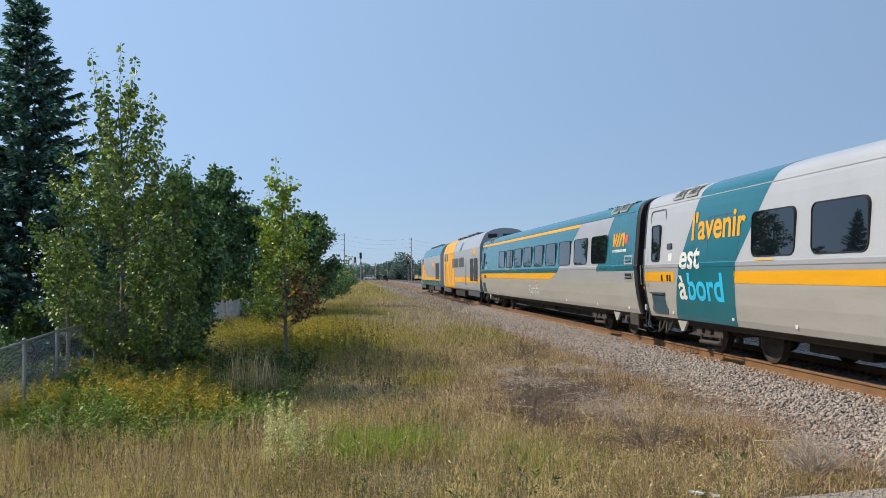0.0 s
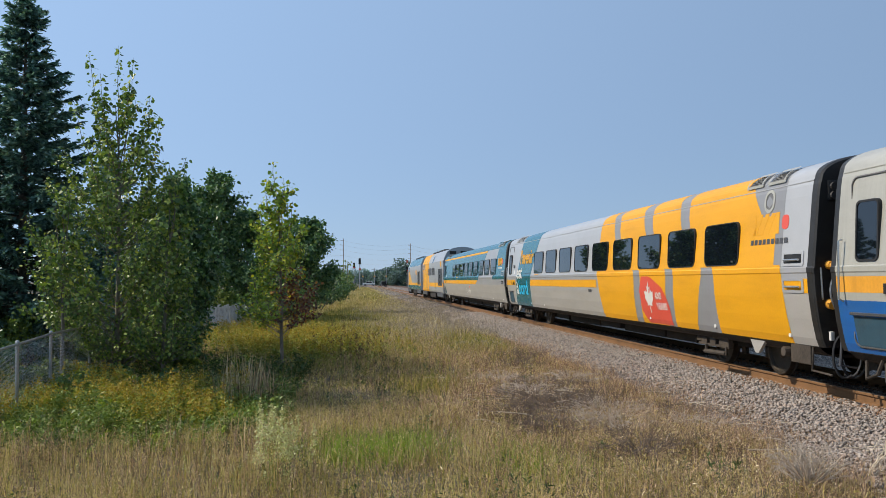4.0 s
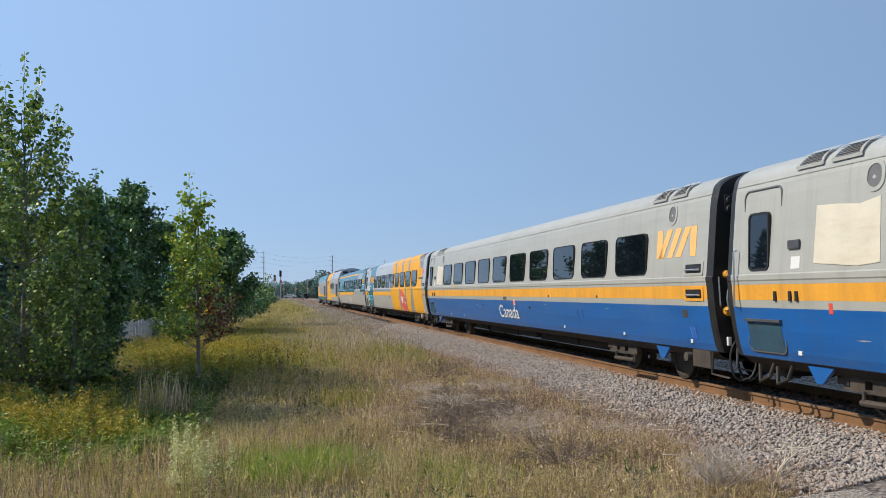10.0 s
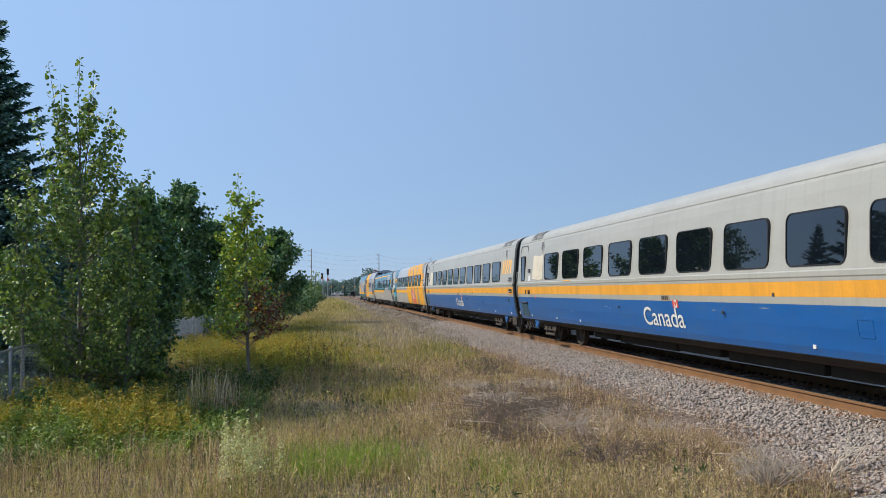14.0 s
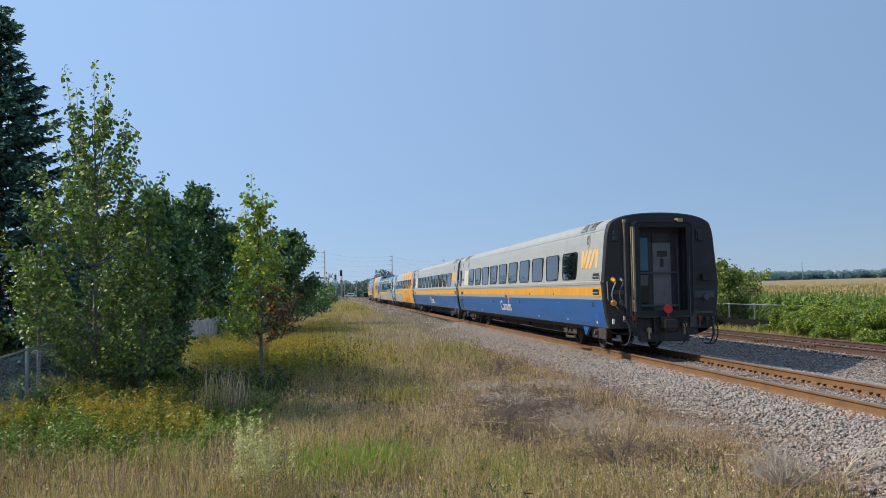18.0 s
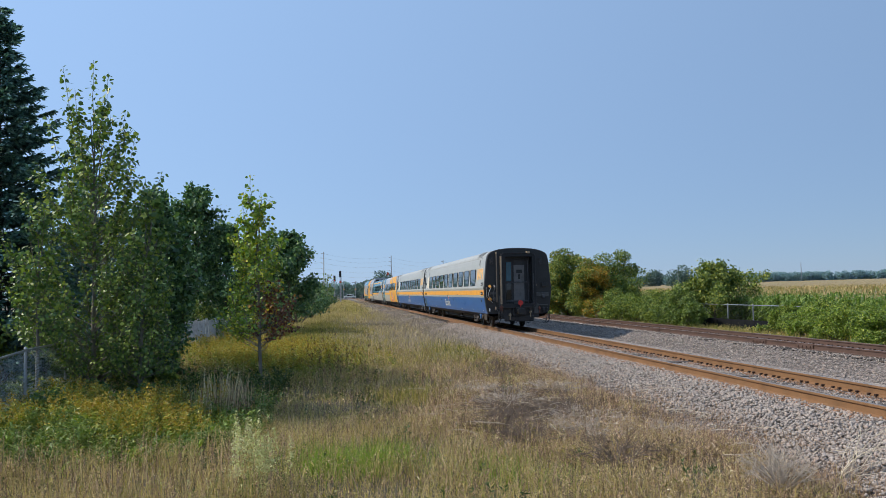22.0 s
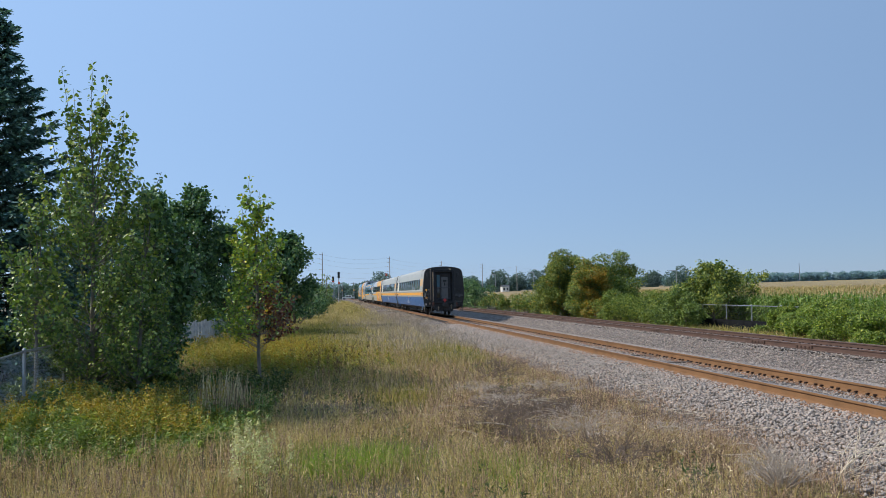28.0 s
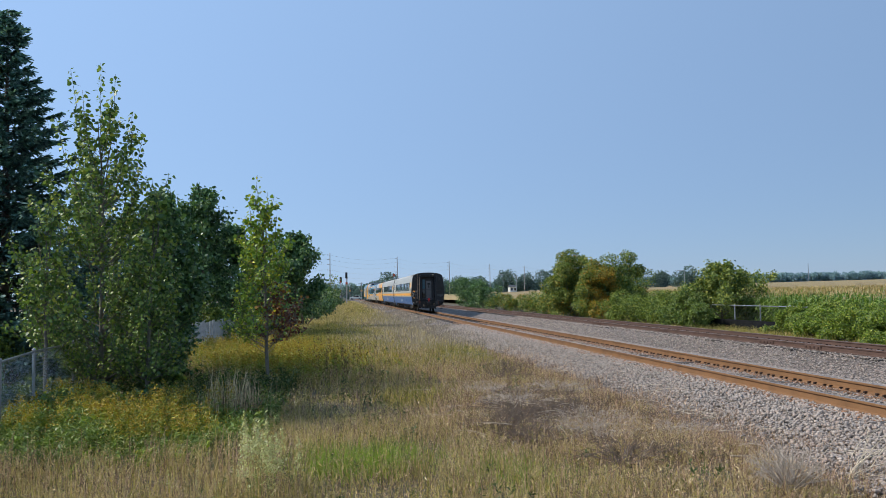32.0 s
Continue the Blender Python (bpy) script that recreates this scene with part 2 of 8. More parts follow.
def linked_mesh(name, verts, faces, mats, smooth=False):
    """verts n x 3 and faces m x k as arrays."""
    k = faces.shape[1]
    me = bpy.data.meshes.new(name)
    me.vertices.add(len(verts))
    me.vertices.foreach_set("co", verts.reshape(-1).astype(np.float32))
    me.loops.add(faces.size)
    me.loops.foreach_set("vertex_index", faces.reshape(-1).astype(np.int32))
    me.polygons.add(len(faces))
    me.polygons.foreach_set("loop_start", np.arange(0, faces.size, k, dtype=np.int32))
    me.polygons.foreach_set("loop_total", np.full(len(faces), k, dtype=np.int32))
    for m in (mats if isinstance(mats, (list, tuple)) else [mats]):
        me.materials.append(m)
    me.update()
    me.validate()
    if smooth:
        me.polygons.foreach_set("use_smooth", np.ones(len(me.polygons), dtype=bool))
    return me


def part(name, bm, material, parent=None, label="", smooth=False):
    """Links a bmesh (or a ready mesh) as one mesh object under a thing or a part."""
    if isinstance(bm, bmesh.types.BMesh):
        me = bpy.data.meshes.new(name)
        bm.to_mesh(me)
        bm.free()
        for m in (material if isinstance(material, (list, tuple)) else [material]):
            me.materials.append(m)
        if smooth:
            me.polygons.foreach_set("use_smooth", np.ones(len(me.polygons), dtype=bool))
    else:
        me = bm
    ob = new(name, me)
    ob.parent = parent
    if label:
        ob["label"] = label
    return ob


def thing(name, label, category, group="", kind="", at=None):
    ob = new(name)
    ob.empty_display_size = 0.2
    if at is not None:
        ob.matrix_basis = at
    return tagged(ob, label, category, group, kind)


def add_box(bm, x0, x1, y0, y1, z0, z1, bevel=0.0, turn=None):
    m = Matrix.LocRotScale(((x0 + x1) / 2, (y0 + y1) / 2, (z0 + z1) / 2), turn, (abs(x1 - x0), abs(y1 - y0), abs(z1 - z0)))
    r = bmesh.ops.create_cube(bm, size=1, matrix=m)
    if bevel:
        es = {e for v in r["verts"] for e in v.link_edges}
        bmesh.ops.bevel(bm, geom=list(es), offset=bevel, segments=2, profile=0.7, affect="EDGES")
    return bm


def box(x0, x1, y0, y1, z0, z1, bevel=0.0):
    return add_box(bmesh.new(), x0, x1, y0, y1, z0, z1, bevel)


def add_rod(bm, a, b, r0, r1=None, n=8):
    a, b = Vector(a), Vector(b)
    q = (b - a).to_track_quat("Z", "Y").to_matrix().to_4x4()
    bmesh.ops.create_cone(bm, cap_ends=True, segments=n, radius1=r0, radius2=r0 if r1 is None else r1, depth=(b - a).length, matrix=Matrix.Translation((a + b) / 2) @ q)
    return bm


def rod(a, b, r0, r1=None, n=8):
    return add_rod(bmesh.new(), a, b, r0, r1, n)


def add_path(bm, pts, r, n=6):
    """A bent rod through pts, swept in one piece."""
    p = [Vector(q) for q in pts]
    loops = []
    for i, c in enumerate(p):
        d = (p[min(i + 1, len(p) - 1)] - p[max(i - 1, 0)]).normalized()
        ref = Vector((0, 0, 1)) if abs(d.z) < 0.8 else Vector((1, 0, 0)) if abs(d.x) < 0.5 else Vector((0, 1, 0))
        a = loops and (loops[-1][1] - d * d.dot(loops[-1][1])).normalized() or d.cross(ref).normalized()
        b = d.cross(a)
        loops.append(([bm.verts.new(c + r * (math.cos(t) * a + math.sin(t) * b)) for t in np.linspace(0, 2 * math.pi, n, endpoint=False)], a))
    for (A, _), (B, _) in zip(loops, loops[1:]):
        for i in range(n):
            bm.faces.new((A[i], A[(i + 1) % n], B[(i + 1) % n], B[i]))
    bm.faces.new(loops[0][0])
    bm.faces.new(loops[-1][0])
    return bm


def rounded(cy, cz, w, h, r, n=5):
    """A rounded rectangle as (y, z) points, counter-clockwise."""
    out = []
    for sx, sz, a0 in ((1, 1, 0), (-1, 1, 90), (-1, -1, 180), (1, -1, 270)):
        for i in range(n + 1):
            a = radians(a0 + 90 * i / n)
            out.append((cy + sx * (w / 2 - r) + r * math.cos(a), cz + sz * (h / 2 - r) + r * math.sin(a)))
    return out

# ---- the lie of the land: x across the line, y along it, 0 at the rail tops ----
MAIN, SIDING = 8.65, 15.25
SHAPE = [(-400, -0.5), (-30, -0.5), (-6, -0.55), (2.5, -0.5), (4.6, -0.46), (5.7, -0.42), (7.05, -0.2), (10.3, -0.2), (12.6, -0.57), (14.0, -0.2), (16.7, -0.2), (17.8, -0.45), (20.5, -0.5), (23, -0.45), (60, -0.1), (120, 0.9), (400, 5.4), (520, 6.6), (1500, 11.0), (4000, 11.0)]
SX, SZ = np.array([p[0] for p in SHAPE]), np.array([p[1] for p in SHAPE])


def lie(x, y):
    """Height of the ground, before its small unevenness."""
    return np.interp(x, SX, SZ)


def grid_mesh(name, xs, ys, z, mat, smooth=True):
    X, Y = np.meshgrid(xs, ys)
    v = np.stack([X, Y, z(X, Y)], -1).reshape(-1, 3)
    nx, ny = len(xs), len(ys)
    i = np.arange(nx * ny).reshape(ny, nx)
    f = np.stack([i[:-1, :-1], i[:-1, 1:], i[1:, 1:], i[1:, :-1]], -1).reshape(-1, 4)
    return linked_mesh(name, v, f, mat, smooth)


def ground_mat():
    m, nt, p = nodes_of("dry_meadow_soil")
    co = place_of(nt, False)
    a = ramp_of(nt, noise_of(nt, 0.35, 5, 0.65, co), [(0.3, (0.045, 0.043, 0.020)), (0.5, (0.078, 0.064, 0.032)), (0.7, (0.115, 0.088, 0.052))])
    b = ramp_of(nt, noise_of(nt, 14, 5, 0.7, co), [(0.3, (0.035, 0.028, 0.017)), (0.7, (0.17, 0.135, 0.078))])
    link(nt, mix_of(nt, 0.5, a, b), p.inputs["Base Color"])
    p.inputs["Roughness"].default_value = 0.95
    bump_of(nt, p, noise_of(nt, 22, 5, 0.7, co), 0.7, 0.05)
    return m


def ballast_mat(name, shades, lift=1.0):
    m, nt, p = nodes_of(name)
    co = place_of(nt, False)
    vo = nt.nodes.new("ShaderNodeTexVoronoi")
    vo.inputs["Scale"].default_value = 17
    link(nt, co, vo.inputs["Vector"])
    col = ramp_of(nt, vo.outputs["Color"], shades)
    # shade in the gaps between stones is multiplied into the colour
    gap = ramp_of(nt, vo.outputs["Distance"], [(0.35, (0.95, 0.93, 0.91)), (0.75, (0.25, 0.22, 0.2))])
    col = mix_of(nt, 1.0, col, gap, "MULTIPLY")
    big = ramp_of(nt, noise_of(nt, 0.5, 4, 0.6, co), [(0.3, (0.8, 0.77, 0.73)), (0.7, (1.06, 1.04, 1.02))])
    link(nt, mix_of(nt, 1.0, col, big, "MULTIPLY"), p.inputs["Base Color"])
    p.inputs["Roughness"].default_value = 0.9
    bump_of(nt, p, vo.outputs["Distance"], -1.0, 0.03)
    return m


STONE_SHADES = [(0.15, (0.118, 0.101, 0.089)), (0.4, (0.213, 0.186, 0.166)), (0.6, (0.293, 0.253, 0.226)), (0.8, (0.263, 0.204, 0.169)), (0.95, (0.381, 0.336, 0.299))]
BALLAST = ballast_mat("crushed_stone_bed", STONE_SHADES)
GROUND = ground_mat()
xs = np.concatenate([[-2500, -900, -300, -100], np.arange(-40, 30.1, 0.8), np.arange(32, 120, 6), [160, 300, 600, 1000, 1500, 2500]])
ys = np.concatenate([[-1500, -300, -60, -20], np.arange(-6, 70, 0.8), np.arange(72, 200, 8), [240, 300, 400, 600, 900, 1500, 2500]])


def soil(x, y):
    near = np.exp(-np.clip(np.abs(y), 0, None) / 60.0)
    bump = 0.05 * np.sin(1.7 * x + 0.6 * y) * np.sin(0.9 * y - 0.5 * x) * near * (np.abs(x - 12) > 6.6)
    return lie(x, y) - 0.06 * ((x > 5.4) & (x < 17.9)) + bump


tagged(new("ground", grid_mesh("ground", xs, ys, soil, GROUND)), "dry meadow soil beside the railway", "ground", kind="structure")
xs = np.concatenate([[5.35], np.arange(5.7, 17.9, 0.3), [18.1]])
ys = np.concatenate([np.arange(-14, 70, 0.7), np.arange(72, 260, 6), [300, 400, 600, 900]])
_edge = lambda x, y: lie(x, y) + 0.0 - 0.09 * ((x < 5.5) | (x > 18.0)) + 0.02 * np.sin(3.1 * x + 2.3 * y) * np.sin(2.1 * y)
tagged(new("ballast", grid_mesh("ballast", xs, ys, _edge, BALLAST)), "grey crushed stone track bed", "ballast", kind="structure")


def pebbles(n, x, y, z, size, mat_name, seed, mat=None):
    """n broken stones as squashed eight-sided lumps in one mesh."""
    g = np.random.default_rng(seed)
    base = np.array([(1, 0, 0), (0, 1, 0), (-1, 0, 0), (0, -1, 0), (0, 0, 1), (0, 0, -1)], float)
    tri = np.array([(0, 1, 4), (1, 2, 4), (2, 3, 4), (3, 0, 4), (1, 0, 5), (2, 1, 5), (3, 2, 5), (0, 3, 5)])
    v = base[None] * g.uniform(0.45, 1.0, (n, 6, 1)) * (size * g.uniform(0.6, 1.25, n))[:, None, None]
    v *= np.stack([np.ones(n), g.uniform(0.5, 0.95, n), g.uniform(0.45, 0.8, n)], -1)[:, None, :]
    a, b = g.uniform(0, 6.28, n), g.uniform(-0.7, 0.7, n)
    ca, sa, cb, sb = np.cos(a), np.sin(a), np.cos(b), np.sin(b)
    X = v[:, :, 0] * ca[:, None] - v[:, :, 1] * sa[:, None]
    Y = v[:, :, 0] * sa[:, None] + v[:, :, 1] * ca[:, None]
    Z = v[:, :, 2] * cb[:, None] + X * sb[:, None]
    X = X * cb[:, None] - v[:, :, 2] * sb[:, None]
    P = np.stack([X + x[:, None], Y + y[:, None], Z + z[:, None]], -1).reshape(-1, 3)
    F = (tri[None] + 6 * np.arange(n)[:, None, None]).reshape(-1, 3)
    return linked_mesh(mat_name, P, F, mat or STONES)


def stone_mat(name="broken_ballast_stone", tint=(1, 1, 1)):
    m, nt, p = nodes_of(name)
    g = nt.nodes.new("ShaderNodeNewGeometry")
    col = ramp_of(nt, g.outputs["Random Per Island"], [(0.0, (0.121, 0.100, 0.087)), (0.25, (0.303, 0.258, 0.221)), (0.5, (0.402, 0.342, 0.294)), (0.68, (0.374, 0.264, 0.203)), (0.82, (0.512, 0.442, 0.383)), (1.0, (0.160, 0.133, 0.119))])
    col = mix_of(nt, 1.0, col, tint, "MULTIPLY")
    link(nt, mix_of(nt, 0.35 if tint[0] == tint[2] else 0.1, col, ramp_of(nt, noise_of(nt, 60, 3, 0.6, g.outputs["Position"]), [(0.3, (0.200, 0.165, 0.135)), (0.7, (0.460, 0.390, 0.325))])), p.inputs["Base Color"])
    p.inputs["Roughness"].default_value = 0.88
    return m


STONES = stone_mat()
STONES_RUSTY = stone_mat("rust_stained_ballast_stone", (0.82, 0.50, 0.30))

# ---- the two tracks ----
RAIL_SHAPE = [(-0.07, -0.18), (0.07, -0.18), (0.07, -0.168), (0.012, -0.145), (0.010, -0.05), (0.036, -0.038), (0.036, -0.008), (0.028, 0.0), (-0.028, 0.0), (-0.036, -0.008), (-0.036, -0.038), (-0.010, -0.05), (-0.012, -0.145), (-0.07, -0.168)]


def rail_mesh(x, mats):
    ys = np.concatenate([np.arange(-14, 120, 6.0), [160, 240, 400, 700, 900]])
    k = len(RAIL_SHAPE)
    v, f, idx = [], [], []
    for j, y in enumerate(ys):
        v += [(x + a, y, b) for a, b in RAIL_SHAPE]
        if j:
            for i in range(k):
                o, q = (j - 1) * k, (i + 1) % k
                f.append((o + i, o + q, o + k + q, o + k + i))
                idx.append(1 if RAIL_SHAPE[i][1] > -0.004 and RAIL_SHAPE[q][1] > -0.004 else 0)
    f.append(tuple(range(k)))
    idx.append(0)
    return mesh_of("rail", v, f, mats, idx)


def tie_mesh():
    bm = box(-1.3, 1.3, -0.115, 0.115, -0.17, 0.0, 0.015)
    me = bpy.data.meshes.new("tie")
    bm.to_mesh(me)
    bm.free()
    me.materials.append(TIE)
    return me


def spikes(x_rails, ys, y_step_mat):
    """Spike heads and anchors beside the rail foot at every tie, joined."""
    bm = bmesh.new()
    for y in ys:
        for xr in x_rails:
            for s in (-1,) if xr == x_rails[1] else (1,):
                for dy in (-0.1, 0.1):
                    add_box(bm, xr + s * 0.045, xr + s * 0.10, y + dy - 0.022, y + dy + 0.022, -0.178, -0.135)
    return bm


def track(name, cx, mats, label, ties):
    t = thing(name, label, "railway track", kind="structure")
    for s in (-0.7525, 0.7525):
        part("rail", rail_mesh(cx + s, mats), None, t)
    me = tie_mesh()
    g = np.random.default_rng(int(cx * 10))
    ys = np.arange(4.0, ties, 0.53)
    for y in ys:
        o = new("tie", me)
        o.parent = t
        o.matrix_basis = pose(cx + g.normal(0, 0.03), y, -0.186 + g.normal(0, 0.009), 0, 0, g.normal(0, 0.7))
    part("rail_spikes", spikes((cx - 0.7525, cx + 0.7525), ys, None), CLIP, t, "rusty spike heads and rail anchors")
    return t


track("railway_track", MAIN, [RAIL_A, RAIL_TOP], "rusty railway track on grey stone ballast", 90)
_sid = track("railway_track", SIDING, [RAIL_B, RAIL_TOP], "dark rusty second railway track with joint bars", 90)
for y in (15.5, 24.2, 27.0, 36.2, 45.5, 54.5, 63.5):
    bm = bmesh.new()
    for s in (-1, 1):
        add_box(bm, SIDING - 0.7525 + s * 0.02, SIDING - 0.7525 + s * 0.05, y - 0.45, y + 0.45, -0.15, -0.04, 0.008)
        for dy in (-0.33, -0.11, 0.11, 0.33):
            add_box(bm, SIDING - 0.7525 + s * 0.045, SIDING - 0.7525 + s * 0.085, y + dy - 0.025, y + dy + 0.025, -0.12, -0.07)
    part("joint_bar", bm, RAIL_B, _sid, "bolted rusty joint bar")

# ---- the train ----
RIDE = 0.03  # the bodies ride this much low on their bogies
HALF = [(1.10, 0.56), (1.30, 0.62), (1.42, 0.72), (1.47, 0.85), (1.53, 1.15), (1.575, 1.48), (1.585, 1.60), (1.597, 1.82), (1.60, 1.87), (1.612, 1.89), (1.612, 1.96), (1.595, 1.98), (1.565, 2.30), (1.5275, 2.70), (1.49, 3.10), (1.465, 3.27), (1.445, 3.335)]
# the roof is a flattened arch
HALF += [(1.434 * math.cos(radians(a)) ** 0.87 if a < 90 else 0.0, 3.355 + 0.425 * math.sin(radians(a)) ** 0.87) for a in (4, 9, 15, 21, 27, 34, 41, 48, 56, 64, 73, 82, 90)]
# the panes stand steeper than the side
PANE_LINE = [(1.592, 1.98), (1.545, 3.10)]
LOCO_HALF = [(1.38, 0.72), (1.47, 0.80), (1.50, 0.95), (1.50, 1.25), (1.50, 1.58), (1.50, 2.4), (1.50, 3.0), (1.495, 3.3), (1.37, 3.62), (1.26, 3.86), (1.14, 4.03), (0.96, 4.15), (0.7, 4.25), (0.38, 4.32), (0.0, 4.35)]


def at_height(shape, z):
    """Half width of a body at height z, below its crown."""
    for (xa, za), (xb, zb) in zip(shape, shape[1:]):
        if za <= z <= zb:
            return xa + (xb - xa) * (z - za) / (zb - za)
    return shape[0][0] if z < shape[0][1] else 0.0


def shell(name, shape, u0, u1, zlo, zhi, bands, parent, steps=6, smooth=False):
    """The skin of a body between two heights, both sides. bands: (upper height, material), rising."""
    zs = sorted({z for _, z in shape if zlo <= z <= zhi} | {zlo, zhi} | {b[0] for b in bands if zlo < b[0] < zhi})
    half = [(at_height(shape, z), z) for z in zs]
    ring = [(-x, z) for x, z in half]
    if zhi >= shape[-1][1] - 1e-6:
        ring += [(x, z) for x, z in reversed(half[:-1])]
    sides = [ring] if zhi >= shape[-1][1] - 1e-6 else [ring, [(x, z) for x, z in reversed(half)]]
    mats = []
    for _, m in bands:
        if m not in mats:
            mats.append(m)
    v, f, idx = [], [], []
    us = np.linspace(u0, u1, steps + 1)
    for line in sides:
        o, k = len(v), len(line)
        for u in us:
            v += [(x, u, z) for x, z in line]
        for j in range(steps):
            for i in range(k - 1):
                f.append((o + j * k + i, o + (j + 1) * k + i, o + (j + 1) * k + i + 1, o + j * k + i + 1))
                zm = (line[i][1] + line[i + 1][1]) / 2
                idx.append(mats.index(next((m for top, m in bands if zm < top), bands[-1][1])))
    return part(name, mesh_of(name, v, f, mats, idx, smooth), None, parent)


def panel(name, shape, zlo, zhi, ua, ub, mat, parent, lift=0.004, label="", steps=1):
    """A painted or filmed panel that follows the left side; ua, ub: its ends as functions of height."""
    fa, fb = (lambda z: ua) if not callable(ua) else ua, (lambda z: ub) if not callable(ub) else ub
    zs = sorted({z for _, z in shape if zlo < z < zhi} | set(np.linspace(zlo, zhi, 5)))
    v, f = [], []
    for z in zs:
        x = at_height(shape, z)
        n = Vector((at_height(shape, z - 0.02) - at_height(shape, z + 0.02), 0, 0.04))
        n = Vector((0.04, 0, n.x)).normalized()
        for i in range(steps + 1):
            v.append((-x - n.x * lift, fa(z) + (fb(z) - fa(z)) * i / steps, z + n.z * lift))
    k = steps + 1
    for j in range(len(zs) - 1):
        for i in range(steps):
            f.append((j * k + i, (j + 1) * k + i, (j + 1) * k + i + 1, j * k + i + 1))
    return part(name, mesh_of(name, v, f, mat), None, parent, label)


def ramped(*pts):
    """End of a panel by height: (height, u) pairs."""
    zs, us = [p[0] for p in pts], [p[1] for p in pts]
    return lambda z: float(np.interp(z, zs, us))


def on_side(shape, outline, depth, lift=0.0):
    """A slab with the (u, z) outline on the left side, depth thick, as a bmesh."""
    bm = bmesh.new()
    outer = [bm.verts.new((-at_height(shape, z) - lift - depth, u, z)) for u, z in outline]
    inner = [bm.verts.new((-at_height(shape, z) + 0.045, u, z)) for u, z in outline]
    bm.faces.new(outer)
    n = len(outline)
    for i in range(n):
        bm.faces.new((outer[i], inner[i], inner[(i + 1) % n], outer[(i + 1) % n]))
    bmesh.ops.recalc_face_normals(bm, faces=bm.faces)
    return bm


def ring_on_side(shape, outer, inner, depth, lift=0.0):
    bm = bmesh.new()
    a = [bm.verts.new((-at_height(shape, z) - lift - depth, u, z)) for u, z in outer]
    b = [bm.verts.new((-at_height(shape, z) - lift - depth, u, z)) for u, z in inner]
    c = [bm.verts.new((-at_height(shape, z) + 0.045, u, z)) for u, z in outer]
    d = [bm.verts.new((-at_height(shape, z) + 0.002, u, z)) for u, z in inner]
    n = len(outer)
    for i in range(n):
        j = (i + 1) % n
        bm.faces.new((a[i], a[j], b[j], b[i]))
        bm.faces.new((a[j], a[i], c[i], c[j]))
        bm.faces.new((b[i], b[j], d[j], d[i]))
    bmesh.ops.recalc_face_normals(bm, faces=bm.faces)
    return bm


def lettering(text, shape, u, z, height, mat, parent, width, lean=0.0, bold=0.03, name="lettering", label=""):
    """Words on the left side: from u they run towards the rear over the given width; height is that of a capital."""
    cu = bpy.data.curves.new(name, "FONT")
    cu.body, cu.size, cu.extrude, cu.offset = text, height * 1.38, 0.0, bold * height
    cu.shear = lean
    tmp = bpy.data.objects.new("tmp", cu)
    me = bpy.data.meshes.new_from_object(tmp)
    bpy.data.objects.remove(tmp)
    x0, x1 = min(v.co.x for v in me.vertices), max(v.co.x for v in me.vertices)
    for v in me.vertices:
        zz = z + v.co.y
        v.co = (-at_height(shape, zz) - 0.013, u - (v.co.x - x0) * width / (x1 - x0), zz)
    me.materials.clear()
    me.materials.append(mat)
    return part(name, me, None, parent, label)


def bars(shape, u, z, w, h, n, mat, parent, name="lettering_bars"):
    """Writing too small to read, as plain bars."""
    bm = bmesh.new()
    for i in range(n):
        uu = u - i * w / n
        for a in (bm,):
            pts = [(uu, z), (uu - w / n * 0.72, z), (uu - w / n * 0.72, z + h), (uu, z + h)]
            a.faces.new([a.verts.new((-at_height(shape, q) - 0.009, p, q)) for p, q in pts])
    return part(name, bm, mat, parent)


SHARED = {}


def side_window(shape, u, z, w, h, parent, key):
    """A rubber-framed pane with rounded corners; alike ones share their meshes."""
    if key not in SHARED:
        o, i = rounded(0, z, w + 0.036, h + 0.036, 0.148), rounded(0, z, w, h, 0.13)
        g, p = ring_on_side(shape, o, i, 0.014), on_side(shape, rounded(0, z, w, h, 0.13), 0.004)
        gm, pm = bpy.data.meshes.new("window_gasket"), bpy.data.meshes.new("window_pane")
        g.to_mesh(gm), p.to_mesh(pm)
        g.free(), p.free()
        gm.materials.append(RUBBER), pm.materials.append(GLASS)
        SHARED[key] = (gm, pm)
    gm, pm = SHARED[key]
    pane = part("window", pm, None, parent)
    pane.location.y = u
    gas = new("gasket", gm)
    gas.parent = pane
    return pane


def wheel_bm(r=0.457):
    bm = bmesh.new()
    for s in (-1, 1):
        x = s * 0.7525
        rings = [(x - s * 0.065, r + 0.03), (x - s * 0.035, r + 0.03), (x - s * 0.03, r), (x + s * 0.065, r - 0.005), (x + s * 0.065, r - 0.06), (x + s * 0.02, r - 0.09), (x + s * 0.01, 0.16), (x + s * 0.06, 0.12), (x + s * 0.06, 0.0)]
        loops = []
        for xx, rr in rings:
            loops.append([bm.verts.new((xx, rr * math.cos(a), rr * math.sin(a))) for a in np.linspace(0, 2 * math.pi, 28, endpoint=False)] if rr else [bm.verts.new((xx, 0, 0))])
        for A, B in zip(loops, loops[1:]):
            for i in range(28):
                j = (i + 1) % 28
                bm.faces.new((A[i], A[j], B[j], B[i]) if len(B) > 1 else (A[i], A[j], B[0]))
    add_rod(bm, (-0.75, 0, 0), (0.75, 0, 0), 0.08, 0.08, 10)
    bmesh.ops.recalc_face_normals(bm, faces=bm.faces)
    return bm


def mesh_from(bm, name, mat):
    me = bpy.data.meshes.new(name)
    bm.to_mesh(me)
    bm.free()
    me.materials.append(mat)
    return me


WHEELS = []


